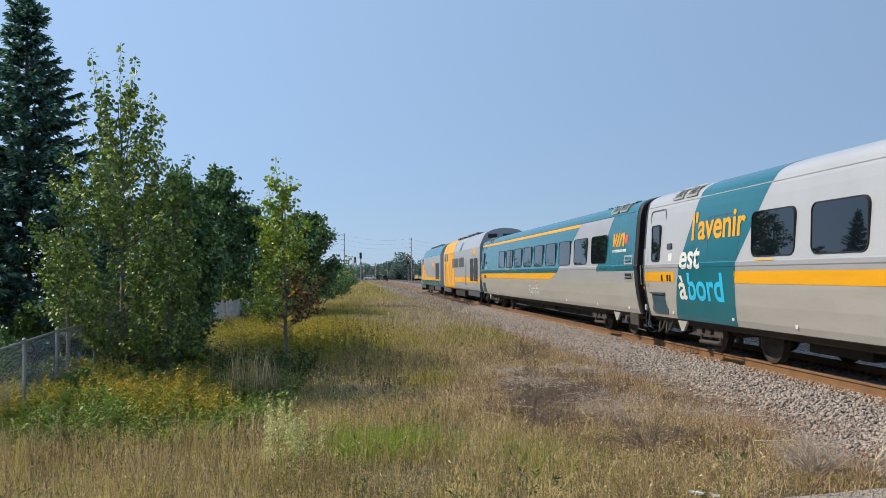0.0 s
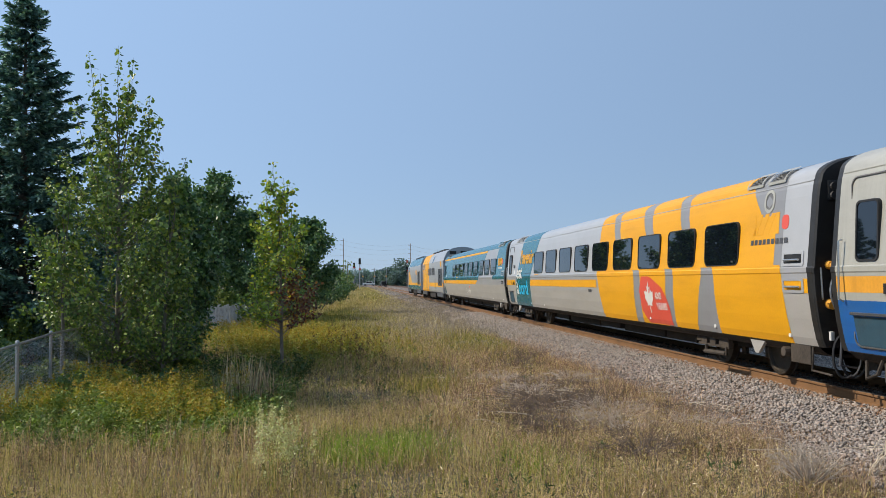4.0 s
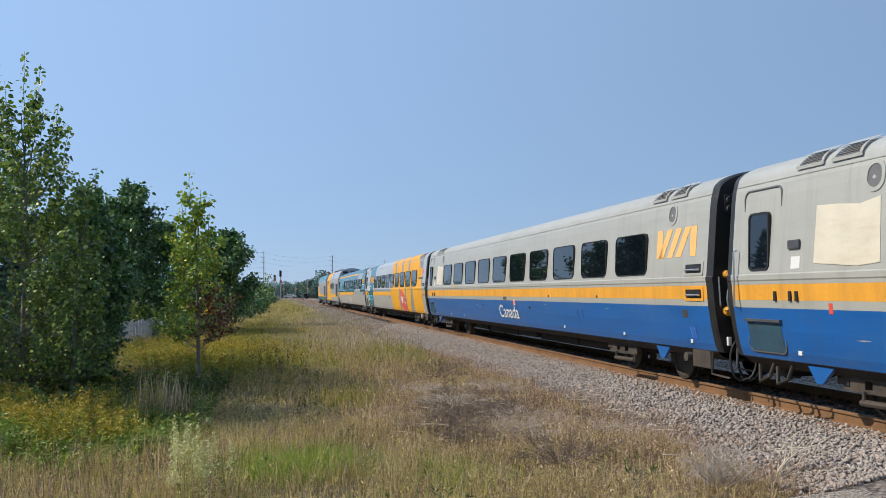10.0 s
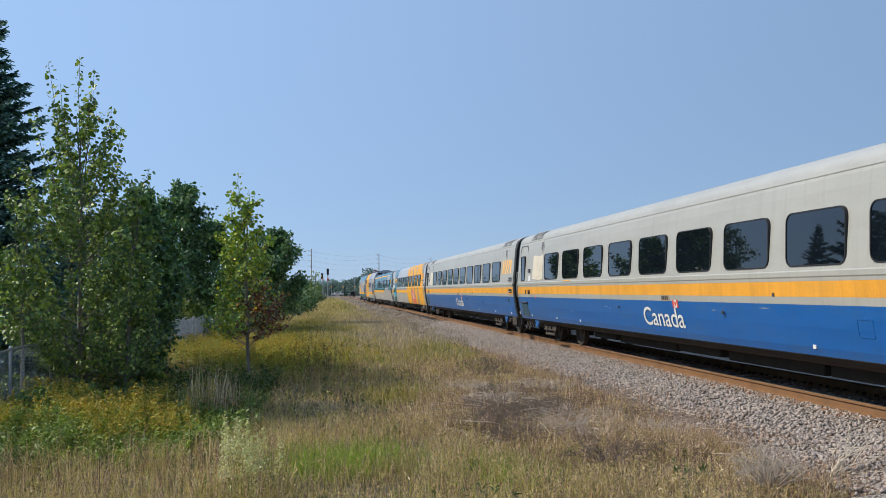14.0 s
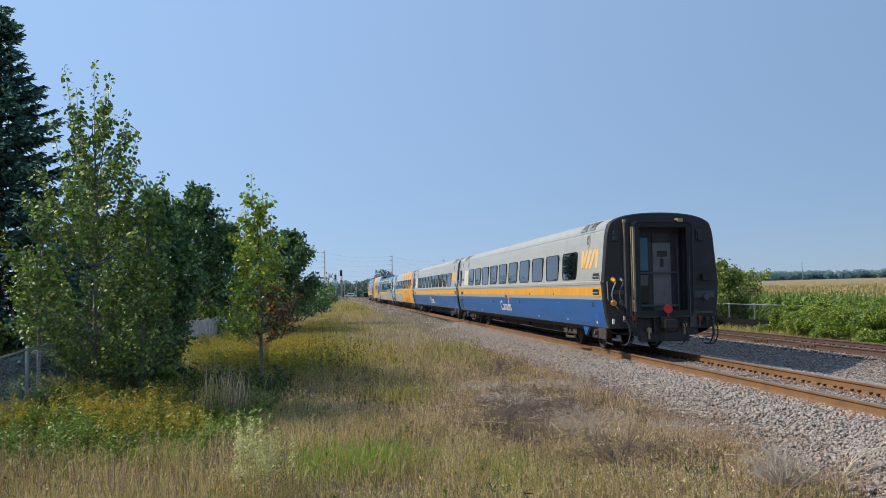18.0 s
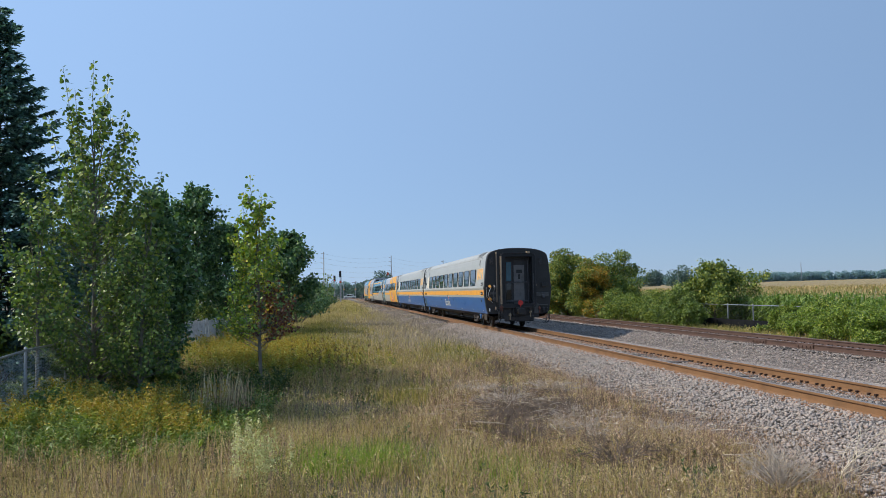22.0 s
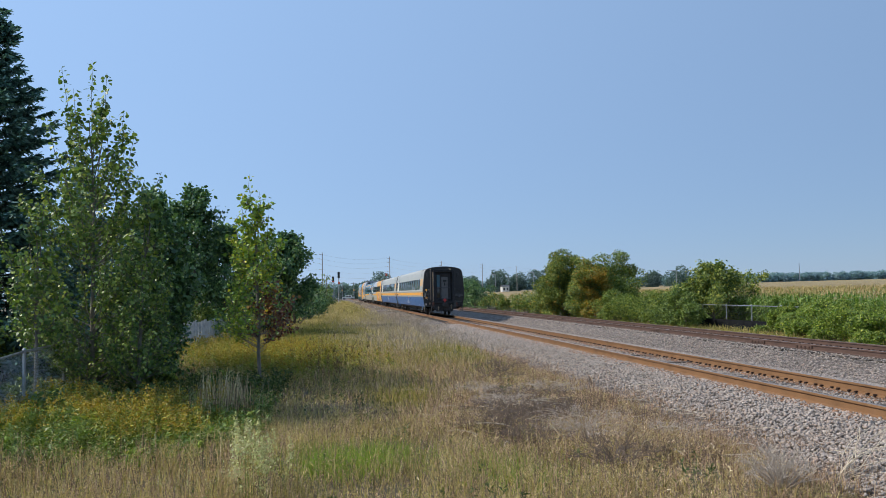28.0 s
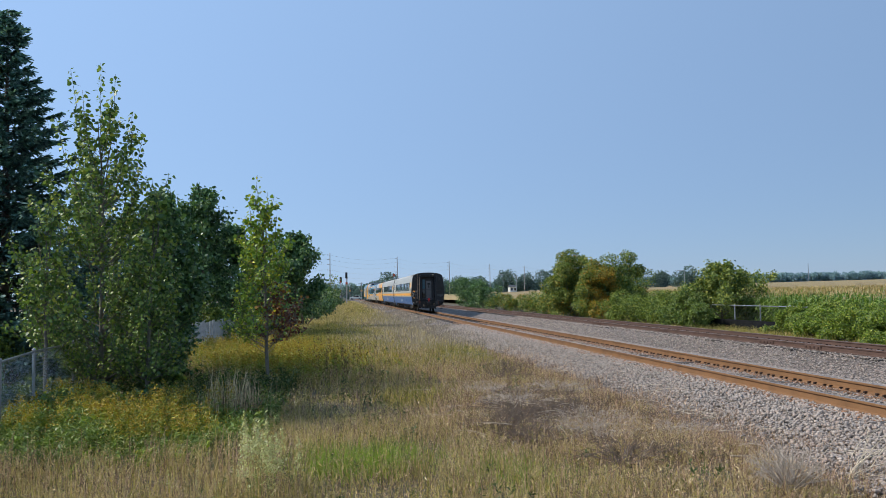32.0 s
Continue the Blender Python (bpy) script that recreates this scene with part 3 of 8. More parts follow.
def shared(key, make, mat):
    if key not in SHARED:
        SHARED[key] = mesh_from(make(), key, mat)
    return SHARED[key]


def side_frame(base, r):
    """Inside frame of a bogie, behind the wheels."""
    bm = bmesh.new()
    h = base / 2
    add_box(bm, -0.09, 0.09, -h * 1.1, h * 1.1, 0.46, 0.64, 0.03)
    for s in (-1, 1):
        add_box(bm, -0.10, 0.10, s * h - 0.17, s * h + 0.17, 0.30, 0.60, 0.04)
        add_rod(bm, (-0.12, s * h * 0.42, 0.25), (-0.12, s * h * 0.42, 0.62), 0.07, 0.07, 10)
    return bm


def anchor_beam(base):
    """Drilled outer beam with its rod and hanger, over the leading wheel."""
    bm = bmesh.new()
    for y0, y1, z0, z1 in ((-0.72, 0.72, 0.53, 0.58), (-0.72, -0.28, 0.40, 0.55), (-0.12, 0.16, 0.40, 0.55), (0.30, 0.58, 0.40, 0.55), (-0.72, 0.72, 0.37, 0.42)):
        add_box(bm, -0.05, 0.05, y0, y1, z0, z1, 0.01)
    add_box(bm, -0.03, 0.05, -0.5, 0.45, 0.56, 0.72, 0.02)
    add_rod(bm, (-0.06, -0.62, 0.27), (-0.06, 0.35, 0.25), 0.045, 0.045, 8)
    add_rod(bm, (-0.06, -0.64, 0.24), (-0.06, -0.64, 0.40), 0.03, 0.03, 8)
    add_rod(bm, (-0.06, 0.30, 0.22), (-0.06, 0.30, 0.40), 0.03, 0.03, 8)
    add_box(bm, -0.04, 0.04, 0.62, 0.85, 0.44, 0.54, 0.02)
    return bm


def bogie(u, base, parent, r=0.457, key="coach", flip=1):
    b = part("bogie", shared("bolster_" + key, lambda: add_box(box(-0.95, 0.95, -0.25, 0.25, 0.42, 0.66, 0.03), -0.9, 0.9, -base * 0.3, base * 0.3, 0.46, 0.54), UNDER), None, parent, "dusty brown steel bogie")
    b.location.y, b.location.z = u, RIDE if key == "coach" else 0.0
    for s in (-1, 1):
        f = new("side_frame", shared("side_frame_" + key, lambda: side_frame(base, r), BOGIE))
        f.parent = b
        f.matrix_basis = pose(s * (0.55 if key == "coach" else 1.08), 0, 0, 0, 0, 0 if s < 0 else 180)
        if key == "coach":
            g = new("anchor_beam", shared("anchor_beam", lambda: anchor_beam(base), BOGIE))
            g.parent = b
            g.matrix_basis = pose(s * 1.16, base * 0.36 * flip, 0, 0, 0, 0 if (s < 0) == (flip > 0) else 180)
            g["label"] = "drilled steel anchor beam"
    for s in (-1, 1):
        w = new("wheelset", shared("wheelset_" + key, lambda: wheel_bm(r), WHEEL))
        w.parent = b
        w.location = (0, s * base / 2, r)
        WHEELS.append((w, s * base / 2, r))
    return b


def end_mesh(shape, zlo, portal, depth):
    """A black body end with a framed gangway recess, facing -y at y = 0."""
    zs = [z for _, z in shape if z >= zlo]
    half = [(at_height(shape, z), z) for z in zs]
    ring = [(-x, z) for x, z in half] + [(x, z) for x, z in reversed(half[:-1])]
    pw, p0, p1 = portal
    bm = bmesh.new()
    n = len(ring)
    back = [bm.verts.new((x, 0.17, z)) for x, z in ring]
    mid = [bm.verts.new((x * 0.996, 0.03, zlo + (z - zlo) * 0.998)) for x, z in ring]
    front = [bm.verts.new((x * 0.980, 0.0, zlo + (z - zlo) * 0.990)) for x, z in ring]
    for i in range(n - 1):
        bm.faces.new((back[i], mid[i], mid[i + 1], back[i + 1]))
        bm.faces.new((mid[i], front[i], front[i + 1], mid[i + 1]))
    hole = []
    for x, z in ring:
        hole.append((max(-pw, min(pw, x)), max(p0, min(p1, z if abs(x) > pw else p1))))
    inner = [bm.verts.new((x, 0.0, z)) for x, z in hole]
    deep = [bm.verts.new((x, depth, z)) for x, z in hole]
    for i in range(n - 1):
        bm.faces.new((front[i], inner[i], inner[i + 1], front[i + 1]))
        bm.faces.new((inner[i], deep[i], deep[i + 1], inner[i + 1]))
    bm.faces.new((front[0], front[-1], inner[-1], inner[0]))
    bm.faces.new((back[0], back[-1], front[-1], front[0]))
    bm.faces.new((inner[0], inner[-1], deep[-1], deep[0]))
    bmesh.ops.remove_doubles(bm, verts=bm.verts, dist=0.0005)
    bmesh.ops.recalc_face_normals(bm, faces=bm.faces)
    return bm


def end_ring(outer, inner, z0, z1, y0, y1, rad):
    """A rounded door frame in the end wall, between two depths."""
    bm = bmesh.new()
    k = outer - inner
    a = rounded(0, (z0 + z1) / 2, 2 * outer, z1 - z0, rad, 4)
    b = rounded(0, (z0 + z1) / 2, 2 * inner, z1 - z0 - 2 * k, max(rad - k, 0.03), 4)
    loops = [[bm.verts.new((x, y, z)) for x, z in q] for q, y in ((a, y1), (a, y0), (b, y0), (b, y1))]
    n = len(a)
    for A, B in zip(loops, loops[1:]):
        for i in range(n):
            j = (i + 1) % n
            bm.faces.new((A[i], A[j], B[j], B[i]))
    bmesh.ops.recalc_face_normals(bm, faces=bm.faces)
    return bm


def gangway(u, turn, parent, rear_seen):
    """The black end, its doorway, hoses, jumper cables and lamps. turn: 0 faces the rear, 180 the front."""
    e = part("body_end", shared("body_end", lambda: end_mesh(HALF, 0.72, (0.62, 1.12, 3.45), 0.25), BLACK), None, parent, "black painted coach end")
    e.matrix_basis = pose(0, u, 0, 0, 0, turn)

    def put(name, bm, mat, label=""):
        key = "end_" + name + str(len(e.children)) + str(rear_seen)
        if key not in SHARED:
            SHARED[key] = mesh_from(bm, name, mat)
        else:
            bm.free()
        o = new(name, SHARED[key])
        o.parent = e
        if label:
            o["label"] = label
        return o

    put("end_door", box(-0.62, 0.62, 0.23, 0.28, 1.12, 3.45), END_DARK, "dark grey end door with narrow windows")
    put("door_window", box(-0.50, -0.26, 0.215, 0.232, 2.22, 3.12, 0.02), SKY_PANE, "upright pane with the sky reflection painted in")
    put("door_window", box(-0.50, -0.26, 0.215, 0.232, 1.36, 2.13, 0.02), GLASS)
    put("door_header", box(-0.16, 0.38, 0.185, 0.232, 2.98, 3.24, 0.02), END_DARK)
    put("door_vent", box(-0.02, 0.26, 0.192, 0.206, 2.60, 2.76, 0.01), BLACK)
    put("door_leaf", box(-0.14, 0.36, 0.205, 0.232, 1.15, 3.2, 0.01), END_GREY)
    put("door_lock", box(0.06, 0.16, 0.19, 0.208, 2.32, 2.55, 0.01), BLACK)
    put("door_post", add_rod(bmesh.new(), (0.52, 0.10, 1.1), (0.50, 0.10, 3.2), 0.016, 0.016, 6), GREY_DARK)
    put("door_post", add_rod(bmesh.new(), (0.70, -0.21, 0.95), (0.70, -0.21, 2.6), 0.012, 0.012, 6), GREY_DARK)
    put("door_rail", box(-0.5, 0.5, 0.15, 0.18, 2.15, 2.2, 0.008), GREY_DARK)
    put("door_rail", box(-0.5, 0.5, 0.12, 0.16, 1.27, 1.33, 0.008), GREY_DARK)
    put("diaphragm", end_ring(0.80, 0.64, 1.02, 3.52, -0.20, 0.03, 0.16), RUBBER, "black rubber gangway diaphragm")
    put("diaphragm_rim", end_ring(0.825, 0.785, 1.00, 3.545, -0.225, -0.185, 0.18), END_DARK, "worn dark rim of the diaphragm")
    put("rim_strip", box(-0.832, -0.782, -0.234, -0.145, 1.16, 3.38, 0.012), TAN, "worn tan edge strip of the diaphragm")
    put("buffer_strip", box(-1.02, -0.86, -0.06, 0.0, 1.0, 3.57, 0.02), BLACK)
    put("diaphragm_rib", end_ring(0.845, 0.825, 0.985, 3.56, -0.13, -0.10, 0.19), END_DARK, "second worn rim behind the first")
    put("rim_strip", box(-0.856, -0.834, -0.138, -0.06, 1.16, 3.38, 0.006), TAN)
    put("pilot_beam", add_box(box(-0.78, 0.98, -0.02, 0.24, 0.52, 1.0, 0.04), -0.62, 0.72, -0.08, 0.2, 0.36, 0.62, 0.05), END_DARK)
    put("draft_plate", box(-0.30, 0.34, -0.16, 0.02, 0.62, 1.06, 0.03), BLACK)
    put("buffer_strip", box(-1.03, -0.985, -0.075, 0.0, 1.25, 3.58, 0.012), TAN, "weathered tan upright strip")
    put("marker_block", box(0.40, 0.55, -0.24, 0.01, 3.50, 3.60, 0.01), TAN_PALE)
    put("marker_block", box(-1.04, -0.97, -0.09, 0.01, 3.50, 3.59, 0.01), TAN_PALE)
    for x in (-1.24, 1.08):
        bm = bmesh.new()
        add_box(bm, x - 0.09, x + 0.09, -0.03, 0.01, 3.0, 3.32, 0.03)
        for z in (3.08, 3.22):
            add_rod(bm, (x, -0.06, z), (x, -0.02, z), 0.06, 0.07, 12)
        put("marker_lamp", bm, END_DARK)
    bm = add_rod(bmesh.new(), (0.05, -0.31, 1.22), (0.05, -0.27, 1.22), 0.118, 0.118, 20)
    add_rod(bm, (0.05, -0.29, 0.95), (0.05, -0.29, 1.15), 0.02, 0.02, 6)
    if rear_seen:
        put("tail_disc", bm, LAMP_RED, "red round tail marker")
    else:
        bm.free()
    for x, m in ((-1.33, ORANGE), (-1.12, GREY_DARK)):
        bm = add_rod(bmesh.new(), (x, -0.08, 2.0), (x, 0.0, 2.0), 0.055, 0.07, 12)
        add_rod(bm, (x + 0.02, -0.13, 1.95), (x, -0.06, 2.0), 0.04, 0.05, 10)
        put("jumper_socket", bm, m)
        put("jumper_socket", add_rod(bmesh.new(), (x, -0.10, 1.38), (x, 0.0, 1.4), 0.07, 0.08, 12), m)
        pts = [(x + 0.02, -0.16, 1.93)] + [(x + 0.02 - 0.11 * math.sin(q * 3.1), -0.18, 1.93 - 0.65 * q) for q in np.linspace(0.1, 0.9, 7)] + [(x + 0.1, -0.1, 1.24)]
        put("jumper_cable", add_path(bmesh.new(), pts, 0.017, 6), GREY_DARK if x > -1.2 else GALV)
    for q in ((-1.32, -0.9, -0.04, 0.01, 1.62, 1.72, 0.01), (0.85, 1.45, -0.05, 0.01, 1.5, 1.68, 0.02), (0.9, 1.4, -0.05, 0.01, 1.08, 1.14, 0.01), (-0.92, -0.74, -0.10, 0.01, 0.72, 1.55, 0.02), (0.74, 0.95, -0.08, 0.01, 0.72, 1.2, 0.02)):
        put("end_bracket", add_box(bmesh.new(), *q), END_MID)
    put("end_socket", add_rod(bmesh.new(), (0.80, -0.05, 2.02), (0.80, 0.0, 2.02), 0.09, 0.09, 14), TAN)
    put("end_socket", add_rod(bmesh.new(), (1.2, -0.12, 1.52), (1.2, 0.0, 1.52), 0.08, 0.1, 14), GREY_DARK)
    put("end_box", add_box(bmesh.new(), 1.1, 1.36, -0.12, 0.0, 1.95, 2.12, 0.02), BLACK)
    for x, r in ((-1.02, 0.02), (1.15, 0.022), (1.28, 0.02), (-0.2, 0.018), (-0.32, 0.014), (-1.12, 0.016), (0.42, 0.016)):
        pts = [(x + 0.16 * math.sin(q), -0.16 - 0.05 * math.sin(q), 0.62 + 0.33 * math.cos(q)) for q in np.linspace(-0.2, 3.6, 11)]
        put("air_hose", add_path(bmesh.new(), pts, r, 6), RUBBER if x > -1.1 else GREY_DARK)
    put("hose_valve", add_rod(bmesh.new(), (-1.08, -0.14, 0.90), (-1.08, -0.12, 1.05), 0.035, 0.03, 8), TAN_PALE)
    for x, z, m in ((-0.86, 0.98, RUST_VALVE), (-0.78, 1.05, RUST_VALVE), (0.55, 0.78, TAN_PALE), (-0.42, 0.66, TAN_PALE), (0.98, 0.95, RUST_VALVE), (1.18, 0.92, END_DARK)):
        put("pipe_valve", add_rod(add_box(bmesh.new(), x - 0.05, x + 0.05, -0.20, -0.06, z - 0.05, z + 0.06, 0.02), (x, -0.14, z - 0.22), (x, -0.14, z + 0.1), 0.028, 0.022, 8), m)
    for x0, x1, z0, z1 in ((-0.72, -0.52, 0.5, 0.86), (0.40, 0.66, 0.45, 0.86), (-0.95, -0.6, 0.62, 0.70), (0.66, 1.2, 0.70, 0.78)):
        put("end_casting", add_box(bmesh.new(), x0, x1, -0.05, 0.22, z0, z1, 0.03), END_DARK)
    put("hose_valve", add_box(bmesh.new(), -1.40, -1.34, -0.14, -0.08, 0.84, 0.98, 0.015), WHITE)
    bm = add_box(bmesh.new(), -0.16, 0.16, -0.32, 0.3, 0.72, 1.02, 0.05)
    add_box(bm, -0.12, 0.20, -0.55, -0.3, 0.72, 0.95, 0.04)
    add_box(bm, -0.5, 0.5, 0.0, 0.35, 0.55, 0.95, 0.03)
    put("coupler", bm, BLACK, "dusty cast coupler")
    put("grab_iron", add_path(bmesh.new(), [(-1.5, -0.06, 1.95), (-1.52, -0.10, 1.95), (-1.5, -0.10, 1.5), (-1.47, -0.05, 1.47)], 0.014, 6), CHROME)
    put("end_step", add_path(bmesh.new(), [(1.38, -0.05, 1.0), (1.42, -0.06, 0.5), (1.15, -0.06, 0.45)], 0.02, 6), GREY_DARK)
    return e


def roof_vent(u, shape, parent, w=0.5):
    """A louvred grille on the curve of the roof: dark backing, slats along the roof, a raised frame."""
    zs = np.linspace(3.42, 3.62, 8)
    if "roof_vent" not in SHARED:
        def strip(bm, za, zb, ua, ub, la, lb):
            xa, xb = at_height(shape, za), at_height(shape, zb)
            bm.faces.new([bm.verts.new(q) for q in ((-xa - la, ua, za + la), (-xa - la, ub, za + la), (-xb - lb, ub, zb + lb), (-xb - lb, ua, zb + lb))])
        back, slats, frame_ = bmesh.new(), bmesh.new(), bmesh.new()
        for za, zb in zip(zs, zs[1:]):
            strip(back, za, zb, -w / 2, w / 2, 0.004, 0.004)
            strip(slats, za, za + (zb - za) * 0.74, -w / 2 + 0.02, w / 2 - 0.02, 0.026, 0.010)
            for a in (-w / 2 - 0.045, w / 2 - 0.005):
                strip(frame_, za, zb, a, a + 0.05, 0.03, 0.03)
        for a, b in ((3.385, 3.425), (3.615, 3.65)):
            strip(frame_, a, b, -w / 2 - 0.045, w / 2 + 0.045, 0.02, 0.03)
        SHARED["roof_vent"] = (mesh_from(back, "roof_vent", WRAP_GREY), mesh_from(slats, "louvre", ROOF), mesh_from(frame_, "vent_frame", GREY))
    o = part("roof_vent", SHARED["roof_vent"][0], None, parent, "louvred roof vent")
    o.location.y = u
    for nm, me in zip(("louvre", "vent_frame"), SHARED["roof_vent"][1:]):
        part(nm, me, None, o)
    return o


def coach(label, bands, roof_mat, door_mat, windows, last=False, sheet=True, sill=UNDER):
    c = thing("passenger_coach", label, "train coach", "coaches of the train")
    top = HALF[-1][1]
    shell("body_shell", HALF, 0.30, 25.42, 0.56, 3.335, [(0.73, UNDER)] + bands, c)
    r = shell("roof", HALF, 0.30, 25.42, 3.345, top, [(9, roof_mat)], c, smooth=True)
    bm = bmesh.new()
    for s in (-1, 1):
        add_box(bm, s * 1.448 - 0.007, s * 1.448 + 0.007, 0.30, 25.42, 3.330, 3.348, 0.003)
    part("gutter", bm, GREY if roof_mat is ROOF else roof_mat, c)
    part("floor_pan", box(-1.08, 1.08, 0.32, 25.40, 0.55, 0.60), UNDER, c)
    gangway(0.14, 0, c, last)
    gangway(25.58, 180, c, False)
    for i, u in enumerate(windows):
        side_window(PANE_LINE, u, 2.445, 1.44, 0.775, c, "coach_window")
    # vestibule door towards the front
    d = part("door", ring_on_side(HALF, rounded(24.66, 2.03, 0.96, 2.44, 0.12), rounded(24.66, 2.03, 0.92, 2.40, 0.10), 0.02), END_GREY, c, "inset vestibule door with a narrow window")
    if "door_pane" not in SHARED:
        SHARED["door_pane"] = (mesh_from(on_side(PANE_LINE, rounded(24.68, 2.455, 0.46, 0.80, 0.07), 0.006), "door_window", GLASS), mesh_from(ring_on_side(PANE_LINE, rounded(24.68, 2.455, 0.52, 0.86, 0.09), rounded(24.68, 2.455, 0.46, 0.80, 0.07), 0.016), "door_gasket", RUBBER))
    for nm, me in zip(("door_window", "door_gasket"), SHARED["door_pane"]):
        part(nm, me, None, d)
    panel("kick_panel", HALF, 0.80, 1.25, 24.24, 25.08, KICK, d, 0.005, "worn dark kick panel")
    part("door_step", add_box(bmesh.new(), -1.60, -1.50, 24.2, 25.1, 1.27, 1.31, 0.008), GREY_DARK, d)
    for u in (25.24,):
        part("grab_iron", add_path(bmesh.new(), [(-1.60, u, 2.35), (-1.66, u, 2.33), (-1.67, u, 1.5), (-1.60, u, 1.46)], 0.014, 6), CHROME, c)
    part("door_control", add_box(bmesh.new(), -1.595, -1.56, 23.70, 23.96, 2.30, 2.43, 0.02), GREY_DARK, c)
    for u in (23.93, 23.78, 24.28):
        part("latch", box(-1.61, -1.585, u - 0.03, u + 0.03, 1.58, 1.72, 0.006), BLACK, c)
    part("placard", on_side(HALF, [(23.7, 2.03), (23.9, 2.03), (23.9, 2.2), (23.7, 2.2)], 0.004), WHITE, c)
    if sheet:
        bm = on_side(HALF, [(22.15, 2.06), (22.55, 2.03), (22.95, 2.06), (23.4, 2.09), (23.38, 2.86), (22.95, 2.84), (22.55, 2.80), (22.18, 2.86)], 0.008)
        part("window_cover", bm, CREAM, c, "bright sheet metal over a blanked window")
    for u in (23.6, 22.85, 2.22, 1.45):
        roof_vent(u, HALF, c)
    for u in (22.3, 1.62) if sheet else (1.62,) if roof_mat is not TEAL else ():
        if "porthole" not in SHARED:
            bm = on_side(HALF, rounded(0, 3.12, 0.25, 0.29, 0.12, 6), 0.003)
            SHARED["porthole"] = (mesh_from(ring_on_side(HALF, rounded(0, 3.12, 0.36, 0.40, 0.175, 6), rounded(0, 3.12, 0.25, 0.29, 0.12, 6), 0.012), "speaker_ring", GREY), mesh_from(bm, "speaker_grille", END_GREY))
        p = part("speaker_ring", SHARED["porthole"][0], None, c)
        p.location.y = u
        q = part("speaker_grille", SHARED["porthole"][1], None, p)
    for z, m in ((2.0, bands[3][1]), (1.57, bands[2][1])):
        pt = part("hand_hold", ring_on_side(HALF, rounded(0.74, z + 0.11, 0.66, 0.24, 0.03, 2), rounded(0.74, z + 0.11, 0.54, 0.15, 0.02, 2), 0.012), m, c, "recessed hand hold")
        # flat black slab in place of the shaded hollow
        part("recess", on_side(HALF, rounded(0.74, z + 0.11, 0.54, 0.15, 0.02, 2), 0.003), BLACK, pt)
        part("hold_bar", add_rod(bmesh.new(), (-1.63, 0.5, z + 0.09), (-1.63, 0.95, z + 0.09), 0.018, 0.018, 8), CHROME, pt)
    # under the floor
    # dark boxes set low to fill in the shade beneath the coach
    for u0, u1, z0, x in ((6.3, 8.1, 0.34, 0.85), (8.3, 11.4, 0.33, 0.82), (11.7, 13.6, 0.36, 0.85), (13.8, 17.3, 0.33, 0.82), (17.6, 19.4, 0.36, 0.82)):
        part("underfloor_shade_box", box(-x, x, u0, u1, z0, 0.58, 0.03), UNDER, c)
    for u in (2.35, 23.6):
        bm = bmesh.new()
        rims = [[bm.verts.new((x, u + a, z)) for a, z in ((-0.32, 0.74), (0.32, 0.74), (0.10, 0.46), (-0.02, 0.46))] for x in (-1.385, -1.33)]
        bm.faces.new(rims[0]), bm.faces.new(rims[1][::-1])
        for i in range(4):
            bm.faces.new((rims[0][i], rims[1][i], rims[1][(i + 1) % 4], rims[0][(i + 1) % 4]))
        bmesh.ops.recalc_face_normals(bm, faces=bm.faces)
        part("sill_bracket", bm, bands[0][1], c)
    bm = add_box(bmesh.new(), -1.42, -1.36, 0.55, 1.15, 0.42, 0.74, 0.02)
    add_rod(bm, (-1.50, 1.25, 0.58), (-1.38, 1.25, 0.58), 0.08, 0.08, 12)
    add_path(bm, [(-1.40, 0.5, 0.72), (-1.42, 0.5, 0.34), (-1.42, -0.05, 0.32)], 0.018, 6)
    part("brake_valve", bm, BOGIE, c)
    bm = bmesh.new()
    for u in (24.3, 24.75):
        add_path(bm, [(-1.30, u, 0.72), (-1.38, u + 0.05, 0.45), (-1.38, u + 0.3, 0.36), (-1.30, u + 0.42, 0.6)], 0.03, 6)
    part("pipe", bm, UNDER, c)
    bogie(3.8, 2.3, c, flip=1)
    bogie(21.85, 2.3, c, flip=1)
    for u in (1.05, 3.9, 7.5, 18.6, 20.9, 23.9):
        w = at_height(HALF, 0.86)
        part("jacking_mark", box(-w - 0.012, -w + 0.01, u - 0.04, u + 0.04, 0.83, 0.89), WHITE, c)
    return c


COUNTRY = "Canada"


def flag_wordmark(c, u, z, h, mat):
    w = lettering(COUNTRY, HALF, u, z, h, mat, c, h * 5.15, 0.0, 0.012, "wordmark", "pale serif wordmark with a small red flag")
    f, e = z + h * 0.98, u - h * 4.02
    flag = part("flag_ground", on_side(HALF, [(e, f), (e - 0.66 * h, f), (e - 0.66 * h, f + 0.40 * h), (e, f + 0.40 * h)], 0.005), WHITE, w)
    for a in (e, e - 0.49 * h):
        part("flag_bar", on_side(HALF, [(a, f), (a - 0.17 * h, f), (a - 0.17 * h, f + 0.40 * h), (a, f + 0.40 * h)], 0.008), RED, w)
    part("flag_leaf", on_side(HALF, [(e - h * (0.33 + 0.10 * math.cos(a)), f + h * (0.2 + 0.13 * math.sin(a))) for a in np.linspace(0, 5.2, 6)], 0.008), RED, w)


STROKES = (((0, 1), (0.14, 1), (0.17, 0), (0.0, 0)), ((0.27, 1), (0.41, 1), (0.19, 0), (0.06, 0)), ((0.50, 1), (0.64, 1), (0.42, 0), (0.28, 0)), ((0.72, 1), (0.86, 1), (0.64, 0), (0.50, 0)), ((0.85, 1), (1.0, 1), (1.0, 0), (0.86, 0)))


